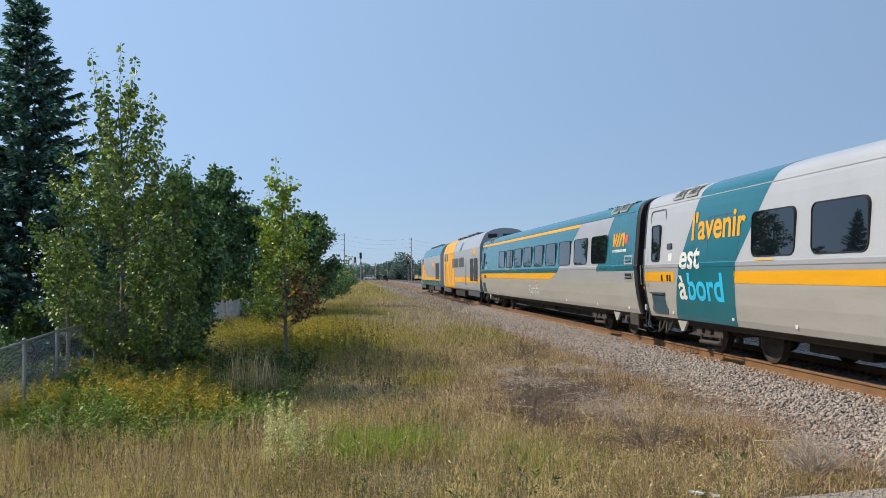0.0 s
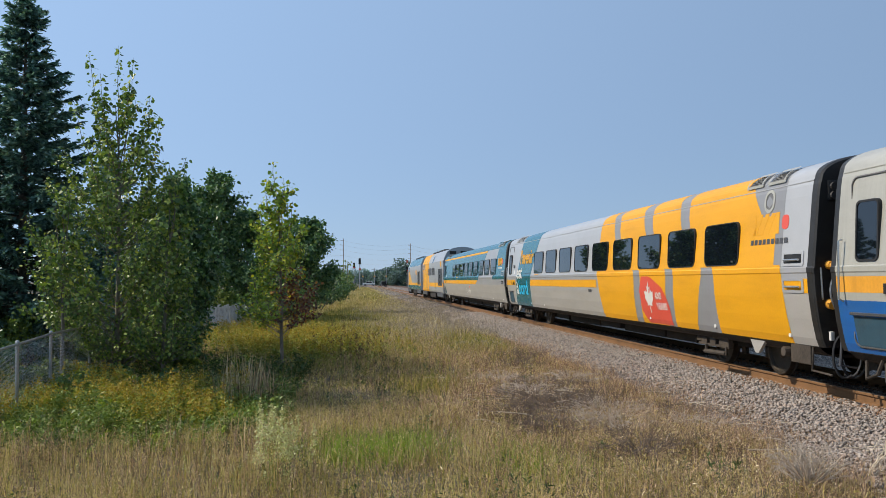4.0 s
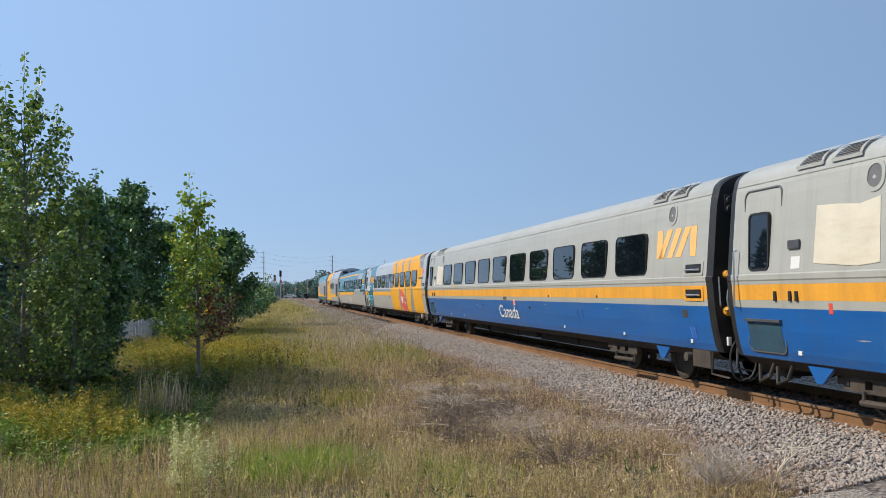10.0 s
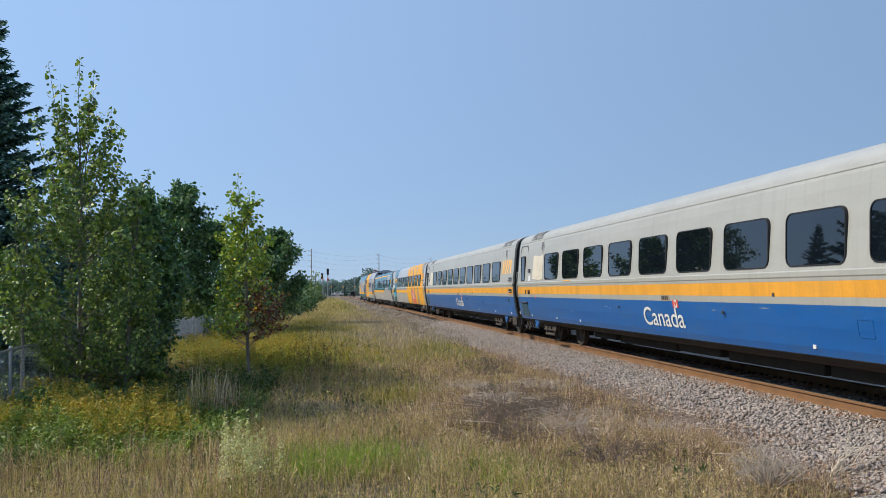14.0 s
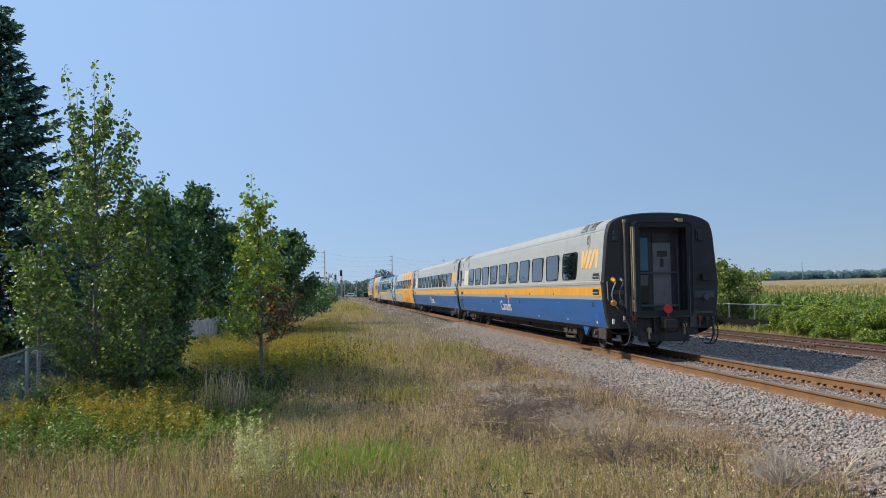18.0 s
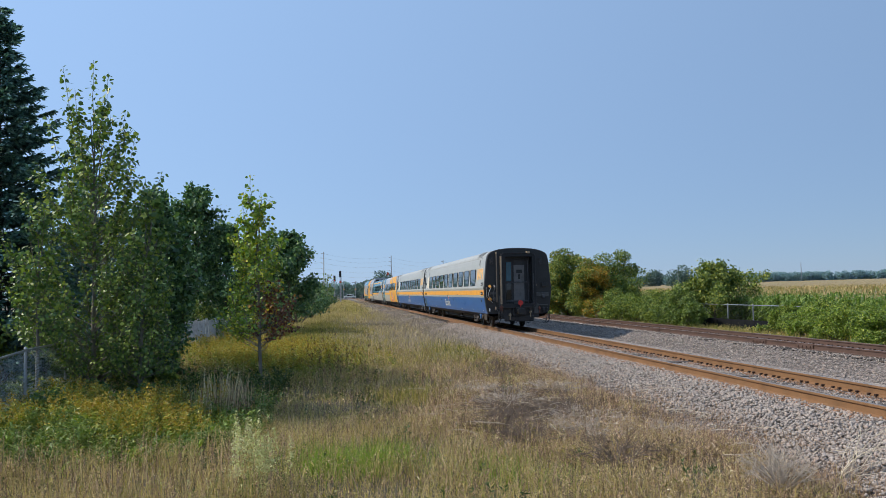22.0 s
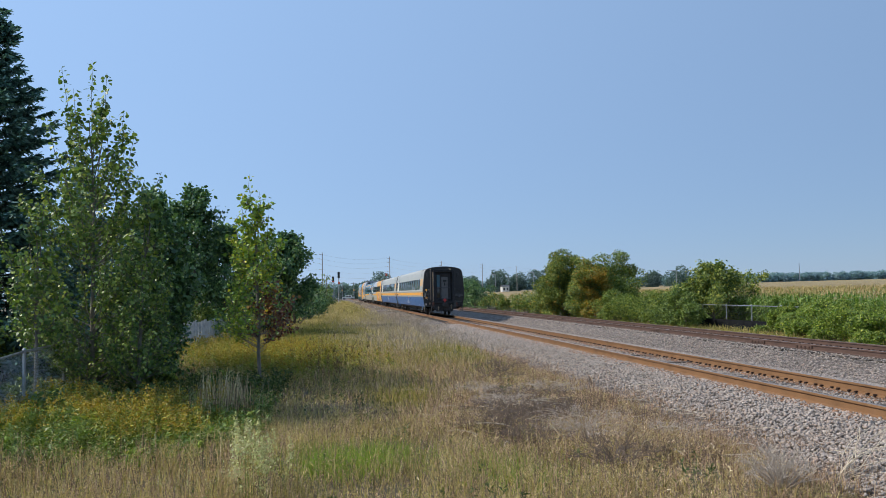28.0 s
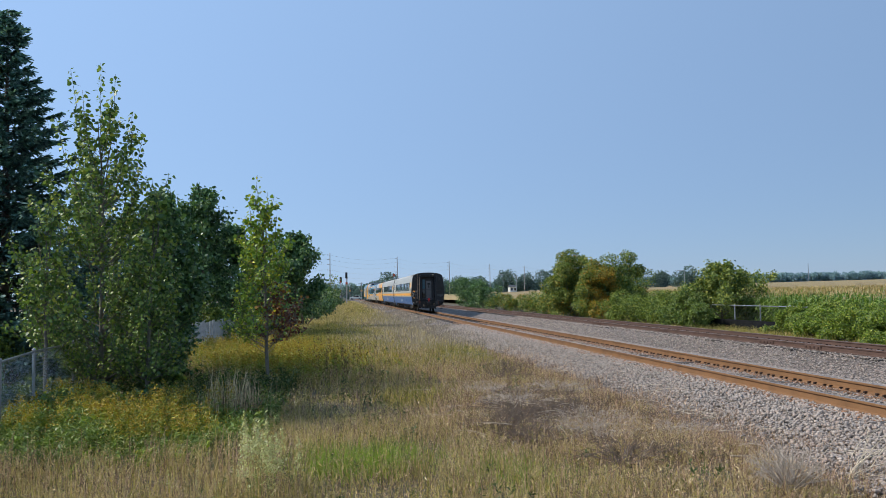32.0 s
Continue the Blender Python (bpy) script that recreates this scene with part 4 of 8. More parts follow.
def slash_mark(c, u, z, w, h, mat, lift=0.006):
    """The operator's mark as plain slanted bars."""
    for q in STROKES:
        part("slash_mark", on_side(HALF, [(u - w * a, z + h * b) for a, b in q], lift), mat, c)


TEN = [21.15 - 1.983 * i for i in range(10)]
NINE = [21.15 - 1.974 * i for i in range(1, 10)]


def blue_coach(label, last, word):
    c = coach(label, [(1.475, BLUE), (1.59, GREY), (1.82, ORANGE), (9.0, GREY)], ROOF, GREY, TEN, last)
    slash_mark(c, 2.17, 2.33, 1.48, 0.52, PEACH)
    for k, (uu, zz, ww, hh) in enumerate(((16.4, 1.30, 0.30, 0.012), (16.1, 1.26, 0.16, 0.010), (10.6, 1.33, 0.22, 0.010), (19.3, 1.12, 0.24, 0.012), (8.9, 1.40, 0.35, 0.010), (22.7, 1.10, 0.28, 0.012), (4.7, 1.36, 0.20, 0.012))):
        part("scuff_mark", on_side(HALF, [(uu, zz), (uu - ww * 0.5, zz - hh), (uu - ww, zz + 0.3 * hh), (uu - ww * 0.5, zz + hh)], 0.003), SILVER, c, "pale scratch in the blue paint")
    flag_wordmark(c, word, 0.95, 0.40, WHITE)
    part("fleet_plate", on_side(HALF, [(12.80, 1.475), (12.36, 1.475), (12.36, 1.60), (12.80, 1.60)], 0.004), TAN_PALE, c, "small tan plate with dark marks")
    bars(HALF, 12.75, 1.5, 0.34, 0.075, 4, GREY_DARK, c, "fleet_mark")
    panel("warning_strip", HALF, 1.965, 1.995, 19.75, 19.1, YELLOW, c, 0.012)
    bars(HALF, 1.02, 0.92, 0.2, 0.2, 3, STENCIL, c, "stencil_marks")
    part("access_plate", ring_on_side(HALF, rounded(6.25, 1.18, 0.34, 0.26, 0.03, 2), rounded(6.25, 1.18, 0.30, 0.22, 0.02, 2), 0.006), BLUE, c)
    for u, z in ((8.4, 1.62), (5.1, 1.62), (15.3, 1.3), (10.1, 1.3)):
        part("side_fitting", box(-1.60, -1.575, u - 0.03, u + 0.03, z - 0.03, z + 0.03, 0.008), GREY_DARK, c)
    part("notice", on_side(HALF, [(1.05, 1.27), (1.22, 1.27), (1.22, 1.40), (1.05, 1.40)], 0.004), BOGIE, c)
    part("notice", on_side(HALF, [(23.05, 1.42), (23.13, 1.42), (23.13, 1.56), (23.05, 1.56)], 0.004), RED, c)
    return c


coach_d = blue_coach("last coach, grey and blue with yellow stripe and black end", True, 13.85)
coach_c = blue_coach("grey and blue coach with a faded yellow stripe", False, 13.35)

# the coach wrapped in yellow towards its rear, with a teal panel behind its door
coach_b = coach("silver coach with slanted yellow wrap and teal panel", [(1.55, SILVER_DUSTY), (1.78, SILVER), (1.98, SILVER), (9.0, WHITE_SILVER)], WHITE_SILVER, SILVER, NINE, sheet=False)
panel("yellow_stripe", HALF, 1.56, 1.79, 11.6, 20.62, YELLOW, coach_b, steps=4)
panel("yellow_stripe", HALF, 1.56, 1.79, 23.55, 25.42, YELLOW, coach_b)
panel("yellow_stripe", HALF, 1.56, 1.79, 0.3, 1.1, YELLOW, coach_b)
panel("teal_panel", HALF, 0.73, 3.76, ramped((0.73, 20.8), (2.0, 20.5), (3.45, 19.25), (3.76, 19.1)), ramped((0.73, 23.78), (2.0, 23.2), (3.45, 22.3), (3.76, 22.1)), TEAL, coach_b)
panel("grey_film", HALF, 0.73, 3.78, 1.1, 11.0, WRAP_GREY, coach_b, 0.002, "mid grey film between the yellow bands", steps=2)
_ends = [(ramped((0.73, 8.5), (1.95, 8.35), (2.9, 10.1), (3.3, 10.2), (3.78, 10.5)), ramped((0.73, 11.2), (1.3, 11.35), (1.95, 11.5), (3.3, 11.4), (3.78, 11.2))),
         (ramped((0.73, 6.4), (1.95, 6.2), (2.9, 7.72), (3.3, 7.9), (3.78, 8.05)), ramped((0.73, 8.05), (1.95, 7.9), (2.9, 9.65), (3.3, 9.7), (3.78, 9.95))),
         (ramped((0.73, 4.8), (1.95, 4.24), (2.9, 5.5), (3.3, 5.6), (3.78, 5.8)), ramped((0.73, 5.95), (1.95, 5.75), (2.9, 7.2), (3.3, 7.3), (3.78, 7.35))),
         (ramped((0.73, 1.0), (1.95, 1.1), (3.3, 2.2), (3.78, 2.4)), ramped((0.73, 3.7), (1.95, 3.7), (2.9, 5.05), (3.3, 5.1), (3.78, 5.2)))]
for a, b in _ends:
    panel("yellow_film", HALF, 0.73, 2.02, a, b, YELLOW, coach_b, 0.0035, steps=2)
    panel("yellow_film", HALF, 2.86, 3.78, a, b, YELLOW, coach_b, 0.0035, steps=2)
panel("yellow_film", HALF, 2.02, 2.86, 1.35, 11.47, YELLOW, coach_b, 0.0035, "yellow film round the windows", steps=2)
_red = panel("red_film", HALF, 0.75, 1.86, ramped((0.75, 6.12), (1.15, 6.14), (1.4, 6.28), (1.6, 6.52), (1.75, 6.85), (1.86, 7.3)), ramped((0.75, 7.6), (1.0, 7.95), (1.5, 8.0), (1.86, 7.82)), RED, coach_b, 0.007, "red anniversary panel with a white maple leaf")
LEAF = [(0, 1.0), (0.14, 0.62), (0.30, 0.72), (0.22, 0.28), (0.46, 0.48), (0.52, 0.36), (0.82, 0.40), (0.70, 0.12), (0.80, 0.02), (0.42, -0.30), (0.46, -0.46), (0.06, -0.40), (0.06, -0.85)]
_pts = LEAF + [(-x, z) for x, z in reversed(LEAF)]
bm = bmesh.new()
_rim = [bm.verts.new((-at_height(HALF, 1.34 + 0.41 * z) - 0.011, 7.36 - 0.36 * x, 1.34 + 0.41 * z)) for x, z in _pts]
_mid = bm.verts.new((-at_height(HALF, 1.35) - 0.011, 7.32, 1.35))
for a, b in zip(_rim, _rim[1:] + _rim[:1]):
    bm.faces.new((_mid, a, b))
part("maple_leaf", bm, WHITE, _red)
lettering("ANS", HALF, 6.98, 1.33, 0.16, WHITE, _red, 0.42)
lettering("YEARS", HALF, 6.93, 1.09, 0.16, WHITE, _red, 0.66)
part("hatch_line", ring_on_side(HALF, rounded(21.15, 2.47, 1.38, 0.86, 0.10), rounded(21.15, 2.47, 1.345, 0.825, 0.09), 0.007), KICK, coach_b, "edge of a blanked window under the film")
lettering("l'avenir", HALF, 22.62, 2.46, 0.56, YELLOW, coach_b, 2.42, 0.0, 0.028)
lettering("est", HALF, 23.2, 1.86, 0.54, WHITE, coach_b, 1.06, 0.0, 0.028)
lettering("\u00e0", HALF, 23.32, 1.2, 0.54, WHITE, coach_b, 0.42, 0.0, 0.028)
lettering("bord", HALF, 22.82, 1.2, 0.58, SKY_FILM, coach_b, 1.7, 0.0, 0.028)
slash_mark(coach_b, 2.2, 2.55, 0.95, 0.36, YELLOW)
part("leaf_mark", on_side(HALF, rounded(1.05, 2.73, 0.22, 0.24, 0.08, 3), 0.006), RED, coach_b)
bars(HALF, 2.2, 2.38, 1.3, 0.09, 9, GREY_DARK, coach_b)
bars(HALF, 12.45, 1.42, 0.34, 0.085, 4, GREY_DARK, coach_b, "fleet_mark")
panel("warning_strip", HALF, 1.965, 1.995, 19.75, 19.1, YELLOW, coach_b, 0.012)

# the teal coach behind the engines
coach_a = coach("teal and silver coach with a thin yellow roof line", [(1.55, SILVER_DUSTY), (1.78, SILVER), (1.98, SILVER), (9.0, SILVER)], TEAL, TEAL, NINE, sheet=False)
panel("teal_band", HALF, 1.80, 3.335, ramped((1.8, 8.3), (3.33, 5.5)), 25.42, TEAL, coach_a, steps=4)
panel("teal_band", HALF, 1.82, 3.335, 0.3, ramped((1.82, 3.6), (3.33, 2.2)), TEAL, coach_a)
panel("yellow_stripe", HALF, 1.56, 1.79, ramped((1.56, 9.35), (1.79, 8.4)), 25.42, YELLOW, coach_a, 0.006, steps=4)
panel("yellow_line", HALF, 3.22, 3.32, ramped((3.22, 5.7), (3.32, 5.5)), 25.42, YELLOW, coach_a, 0.008, steps=4)
flag_wordmark(coach_a, 13.2, 1.0, 0.34, WHITE)
slash_mark(coach_a, 2.1, 2.48, 0.95, 0.36, YELLOW, 0.012)
part("leaf_mark", on_side(HALF, rounded(0.98, 2.66, 0.22, 0.24, 0.08, 3), 0.012), RED, coach_a)
bars(HALF, 2.1, 2.33, 1.15, 0.07, 12, WHITE, coach_a)
panel("warning_strip", HALF, 1.965, 1.995, 17.8, 17.1, YELLOW, coach_a, 0.014)
for u in np.linspace(1.2, 3.6, 5):
    part("roof_blower", box(-1.16, -0.9, u - 0.14, u + 0.14, 3.56, 3.68, 0.03), TEAL, coach_a)


def engine(label, paint):
    e = thing("diesel_engine", label, "locomotive", "engines of the train")
    top = LOCO_HALF[-1][1]
    shell("body_shell", LOCO_HALF, 0.45, 17.2, 0.72, 3.30, [(9, paint)], e)
    shell("roof", LOCO_HALF, 0.45, 17.2, 3.30, top, [(9, paint)], e)
    # the cab tapers to a blunt sloped nose
    v, f = [], []
    for u, kx, ztop in ((17.2, 1.0, top), (18.4, 0.995, 4.15), (19.3, 0.97, 3.3), (20.3, 0.90, 2.55), (20.75, 0.75, 1.9)):
        half = [(x * kx, min(z, ztop - 0.02 * i)) for i, (x, z) in enumerate(reversed(LOCO_HALF))]
        ring = [(-x, z) for x, z in reversed(half)] + [(x, z) for x, z in half[1:]]
        v += [(x, u, z) for x, z in ring]
        k = len(ring)
    for j in range(4):
        f += [(j * k + i, (j + 1) * k + i, (j + 1) * k + i + 1, j * k + i + 1) for i in range(k - 1)]
    f.append(tuple(range(4 * k, 5 * k)))
    part("cab", mesh_of("cab", v, f, paint), None, e)
    part("floor_pan", box(-1.36, 1.36, 0.45, 20.5, 0.7, 0.78), UNDER, e)
    shape = LOCO_HALF
    bm = bmesh.new()
    zs = [z for _, z in shape]
    ring = [bm.verts.new((-x, 0.44, z)) for x, z in shape] + [bm.verts.new((x, 0.44, z)) for x, z in reversed(shape[:-1])]
    bm.faces.new(ring)
    part("rear_wall", bm, WHITE_SILVER, e)
    part("rear_door", box(-0.45, 0.45, 0.36, 0.45, 1.0, 3.1, 0.02), GREY_DARK, e)
    for x in (-0.75, 0.1):
        part("rear_grille", box(x - 0.26, x + 0.26, 0.40, 0.45, 3.78, 4.02, 0.03), BLACK, e)
    for u in (6.5, 8.2, 9.9, 12.5, 14.8):
        part("roof_hatch", box(-0.8, 0.8, u - 0.6, u + 0.6, 4.24, 4.37, 0.04), GREY_DARK, e)
    for u in (2.0, 3.6):
        g = part("radiator_grille", on_side(shape, rounded(u, 2.0, 1.3, 1.35, 0.06, 2), 0.02), BLACK, e)
        bm = bmesh.new()
        for z in np.linspace(1.45, 2.55, 9):
            add_box(bm, -1.535, -1.515, u - 0.6, u + 0.6, z - 0.02, z + 0.02)
        part("grille_slats", bm, GREY_DARK, g)
    for u in (8.8, 16.3, 17.6):
        part("side_window", on_side(shape, rounded(u, 3.0 if u > 16 else 3.55, 0.9, 0.55, 0.08, 3), 0.012), GLASS, e)
    part("windscreen", add_box(bmesh.new(), -1.1, 1.1, 19.0, 19.05, 2.9, 3.7, 0.02, Euler((radians(-38), 0, 0))), GLASS, e)
    part("fuel_tank", box(-1.3, 1.3, 8.2, 13.0, 0.25, 0.72, 0.12), UNDER, e)
    for u0, u1 in ((1.0, 5.6), (14.6, 19.4)):
        part("truck_frame", box(-1.44, -1.30, u0, u1, 0.42, 0.72, 0.03), GREY_DARK, e)
    for u in (3.3, 17.0):
        bogie(u, 2.75, e, 0.50, "engine")
    for u in (0.75, 5.9, 14.2, 17.0):
        part("grab_iron", add_path(bmesh.new(), [(-1.52, u, 2.6), (-1.58, u, 2.55), (-1.58, u, 1.1), (-1.52, u, 1.05)], 0.018, 6), CHROME, e)
    part("coupler", add_box(bmesh.new(), -0.2, 0.2, -0.15, 0.5, 0.72, 1.05, 0.05), UNDER, e)
    part("plow", add_box(bmesh.new(), -1.3, 1.3, 20.3, 20.7, 0.15, 0.75, 0.08), BLACK, e)
    return e


engine_b = engine("silver locomotive wrapped in yellow bands, behind another engine", SILVER)
panel("yellow_stripe", LOCO_HALF, 1.22, 1.56, 0.45, 11.8, YELLOW, engine_b, steps=4)
for a, b in ((11.9, 13.5), (13.7, 16.2), (16.4, 18.3)):
    panel("yellow_film", LOCO_HALF, 0.75, 4.25, ramped((0.75, a), (3.3, a + 0.5), (4.25, a + 0.8)), ramped((0.75, b), (3.3, b + 0.5), (4.25, b + 0.8)), YELLOW, engine_b, 0.008)
bars(LOCO_HALF, 13.2, 2.2, 3.2, 0.62, 7, GREY_DARK, engine_b)
bars(LOCO_HALF, 9.7, 2.2, 2.6, 0.62, 6, GREY_DARK, engine_b)
part("yellow_mark", on_side(LOCO_HALF, rounded(2.4, 3.05, 0.9, 0.4, 0.04, 2), 0.008), YELLOW, engine_b)
engine_a = engine("leading locomotive in silver, teal and yellow", SILVER)
panel("teal_band", LOCO_HALF, 0.73, 1.22, 0.45, 18.0, TEAL, engine_a, 0.006, steps=3)
panel("yellow_stripe", LOCO_HALF, 1.22, 1.5, 0.45, 18.0, YELLOW, engine_a, 0.006, steps=3)
panel("teal_band", LOCO_HALF, 3.32, 4.3, 0.45, 17.2, TEAL, engine_a, 0.006, steps=3)
panel("yellow_film", LOCO_HALF, 1.5, 3.0, ramped((1.5, 12.5), (3.0, 16.3)), 17.2, YELLOW, engine_a, 0.006)
part("yellow_mark", on_side(LOCO_HALF, rounded(6.4, 2.6, 1.3, 0.5, 0.04, 2), 0.008), YELLOW, engine_a)

TRAIN = [(coach_d, 0.0), (coach_c, 25.9), (coach_b, 51.8), (coach_a, 77.7), (engine_b, 103.75), (engine_a, 124.65)]


def run(t):
    """How far the tail of the train has come along the line."""
    return -57.31 + 4.4218 * t - 0.00264 * t * t - 0.0000565 * t ** 3

# ---- plants: generators ----
def tube(pts, radii, sides=6):
    """A tapered tube along pts as vertices and quads."""
    pts = np.asarray(pts, float)
    d = np.gradient(pts, axis=0)
    d /= np.linalg.norm(d, axis=1)[:, None] + 1e-9
    ref = np.where(np.abs(d[:, 2:3]) > 0.9, np.array([[1.0, 0, 0]]), np.array([[0, 0, 1.0]]))
    a = np.cross(d, ref)
    a /= np.linalg.norm(a, axis=1)[:, None] + 1e-9
    b = np.cross(d, a)
    t = np.linspace(0, 2 * np.pi, sides, endpoint=False)
    v = pts[:, None] + np.asarray(radii)[:, None, None] * (np.cos(t)[None, :, None] * a[:, None] + np.sin(t)[None, :, None] * b[:, None])
    i = np.arange(len(pts) * sides).reshape(len(pts), sides)
    f = np.stack([i[:-1], np.roll(i, -1, 1)[:-1], np.roll(i, -1, 1)[1:], i[1:]], -1).reshape(-1, 4)
    return v.reshape(-1, 3), f


def tubes_mesh(name, tubes, mat):
    vs, fs, o = [], [], 0
    for v, f in tubes:
        vs.append(v), fs.append(f + o)
        o += len(v)
    return linked_mesh(name, np.concatenate(vs), np.concatenate(fs), mat, True)


def unit(v):
    return v / (np.linalg.norm(v, axis=-1, keepdims=True) + 1e-9)


def kites(c, size, g, aspect=0.75, up=0.3, hang=0.25, along=None, full=False):
    """Leaves about the places c: kites, or full six-cornered leaves."""
    n = len(c)
    ax = unit(g.normal(0, 1, (n, 3)) + np.array([0, 0, -hang]) * 2) if along is None else unit(along + g.normal(0, 0.45, (n, 3)))
    nr = g.normal(0, 1, (n, 3)) + np.array([0, 0, up]) * 3
    side = unit(np.cross(ax, nr))
    s = (size * g.uniform(0.6, 1.3, n))[:, None]
    fold = unit(np.cross(side, ax)) * s * 0.12
    if full:
        w = side * s * aspect * 0.5
        return np.stack([c, c + ax * s * 0.18 + w * 0.8 + fold, c + ax * s * 0.55 + w * 0.85 + fold, c + ax * s, c + ax * s * 0.55 - w * 0.85 + fold, c + ax * s * 0.18 - w * 0.8 + fold], 1)
    return np.stack([c, c + ax * s * 0.45 + side * s * aspect * 0.5 + fold, c + ax * s, c + ax * s * 0.45 - side * s * aspect * 0.5 + fold], 1)


def limb_tree(name, label, base, height, crown, mat, bark, leaves=6000, leaf=0.09, limbs=34, rise=45, first=0.12, trunk_r=0.07, seed=1, lean=(0, 0), twigs=7, aspect=0.8, spread=0.16, extra=None, up=0.3, category="tree", leaders=0):
    """A tree of trunk, limbs and twigs that carry the leaves. crown: radius by relative height."""
    g = np.random.default_rng(seed)
    t = thing(name, label, category)
    t.location = base
    hs = np.linspace(0, 1, 12)
    wob = np.cumsum(g.normal(0, 0.02 * height / 7, (12, 2)), 0)
    line = np.stack([lean[0] * hs * height + wob[:, 0] * hs, lean[1] * hs * height + wob[:, 1] * hs, hs * height * 0.97], -1)
    part("trunk", tubes_mesh("trunk", [tube(line, trunk_r * (1 - hs) ** 0.8 + 0.008, 8)], bark), None, t)
    rods, places, ways = [], [], []
    for i in range(leaders):
        h = g.uniform(0.36, 0.66)
        o = np.array([np.interp(h, hs, line[:, j]) for j in range(3)])
        az, k = i * 2.1 + g.uniform(0, 1), np.linspace(0, 1, 5)
        reach = height * g.uniform(0.80, 1.0) - o[2]
        p = np.stack([o[0] + np.cos(az) * (0.11 * reach * k + 0.17 * np.sqrt(k)), o[1] + np.sin(az) * (0.11 * reach * k + 0.17 * np.sqrt(k)), o[2] + reach * k], -1)
        rods.append(tube(p, np.linspace(0.016, 0.004, 5), 5))
        m = int(reach * 25)
        s = g.uniform(0.1, 1.0, m)
        places.append(np.stack([np.interp(s, k, p[:, j]) for j in range(3)], -1) + g.normal(0, 0.055, (m, 3)))
        ways.append(np.zeros((m, 3)))
    for i in range(limbs):
        h = first + (0.97 - first) * ((i + g.uniform(0, 0.9)) / limbs)
        r = crown(h)
        r = min(r, 1.25 * crown(min(1.0, h + r * math.tan(radians(rise)) * 0.75 / height)) + 0.06) * g.uniform(0.65, 1.15)
        az = i * 2.4 + g.uniform(-0.5, 0.5)
        e = radians(rise + g.uniform(-14, 14))
        k = np.linspace(0, 1, 5)
        o = np.array([np.interp(h, hs, line[:, j]) for j in range(3)])
        run_ = r * k
        top = o[2] + np.tan(e) * run_ * (1 - 0.25 * k)
        top = np.minimum(top, height * 1.0)
        p = np.stack([o[0] + np.cos(az) * run_, o[1] + np.sin(az) * run_, top], -1)
        p[1:] += g.normal(0, 0.04 * r + 0.01, (4, 3))
        rods.append(tube(p, np.linspace(trunk_r * 0.38 * (1 - h) + 0.008, 0.004, 5), 5))
        for j in range(twigs):
            q = g.uniform(0.25, 1.0)
            a = np.array([np.interp(q, k, p[:, m]) for m in range(3)])
            w = unit(p[-1] - p[0] + 0.9 * r * g.normal(0, 0.6, 3))
            b = a + w * g.uniform(0.15, 0.45) * (0.5 + r * 0.5)
            rods.append(tube(np.stack([a, b]), [0.006, 0.003], 3))
            m = max(2, int(leaves / (limbs * twigs) * (0.14 + 1.25 * crown(h) / max(crown(0.35), 0.3))))
            s = g.uniform(0.05, 1.05, (m, 1))
            places.append(a + (b - a) * s + g.normal(0, spread, (m, 3)) * (0.5 + 0.5 * min(1, r)))
            ways.append(np.repeat(w[None], m, 0))
    tagged(part("branching", tubes_mesh("branching", rods, bark), None, t), kind="stuff")
    c, w = np.concatenate(places), np.concatenate(ways)
    keep = c[:, 2] > 0.15
    c, w = c[keep], w[keep]
    idx = None
    mats = mat if isinstance(mat, list) else [mat]
    if extra is not None:
        idx = extra(c, g)
    part("crown", sheet_of("crown", kites(c, leaf * (0.68 + 0.5 * np.clip(c[:, 2] / height, 0, 1)), g, aspect, up, 0.3, full=True), mats, idx), None, t)
    return t


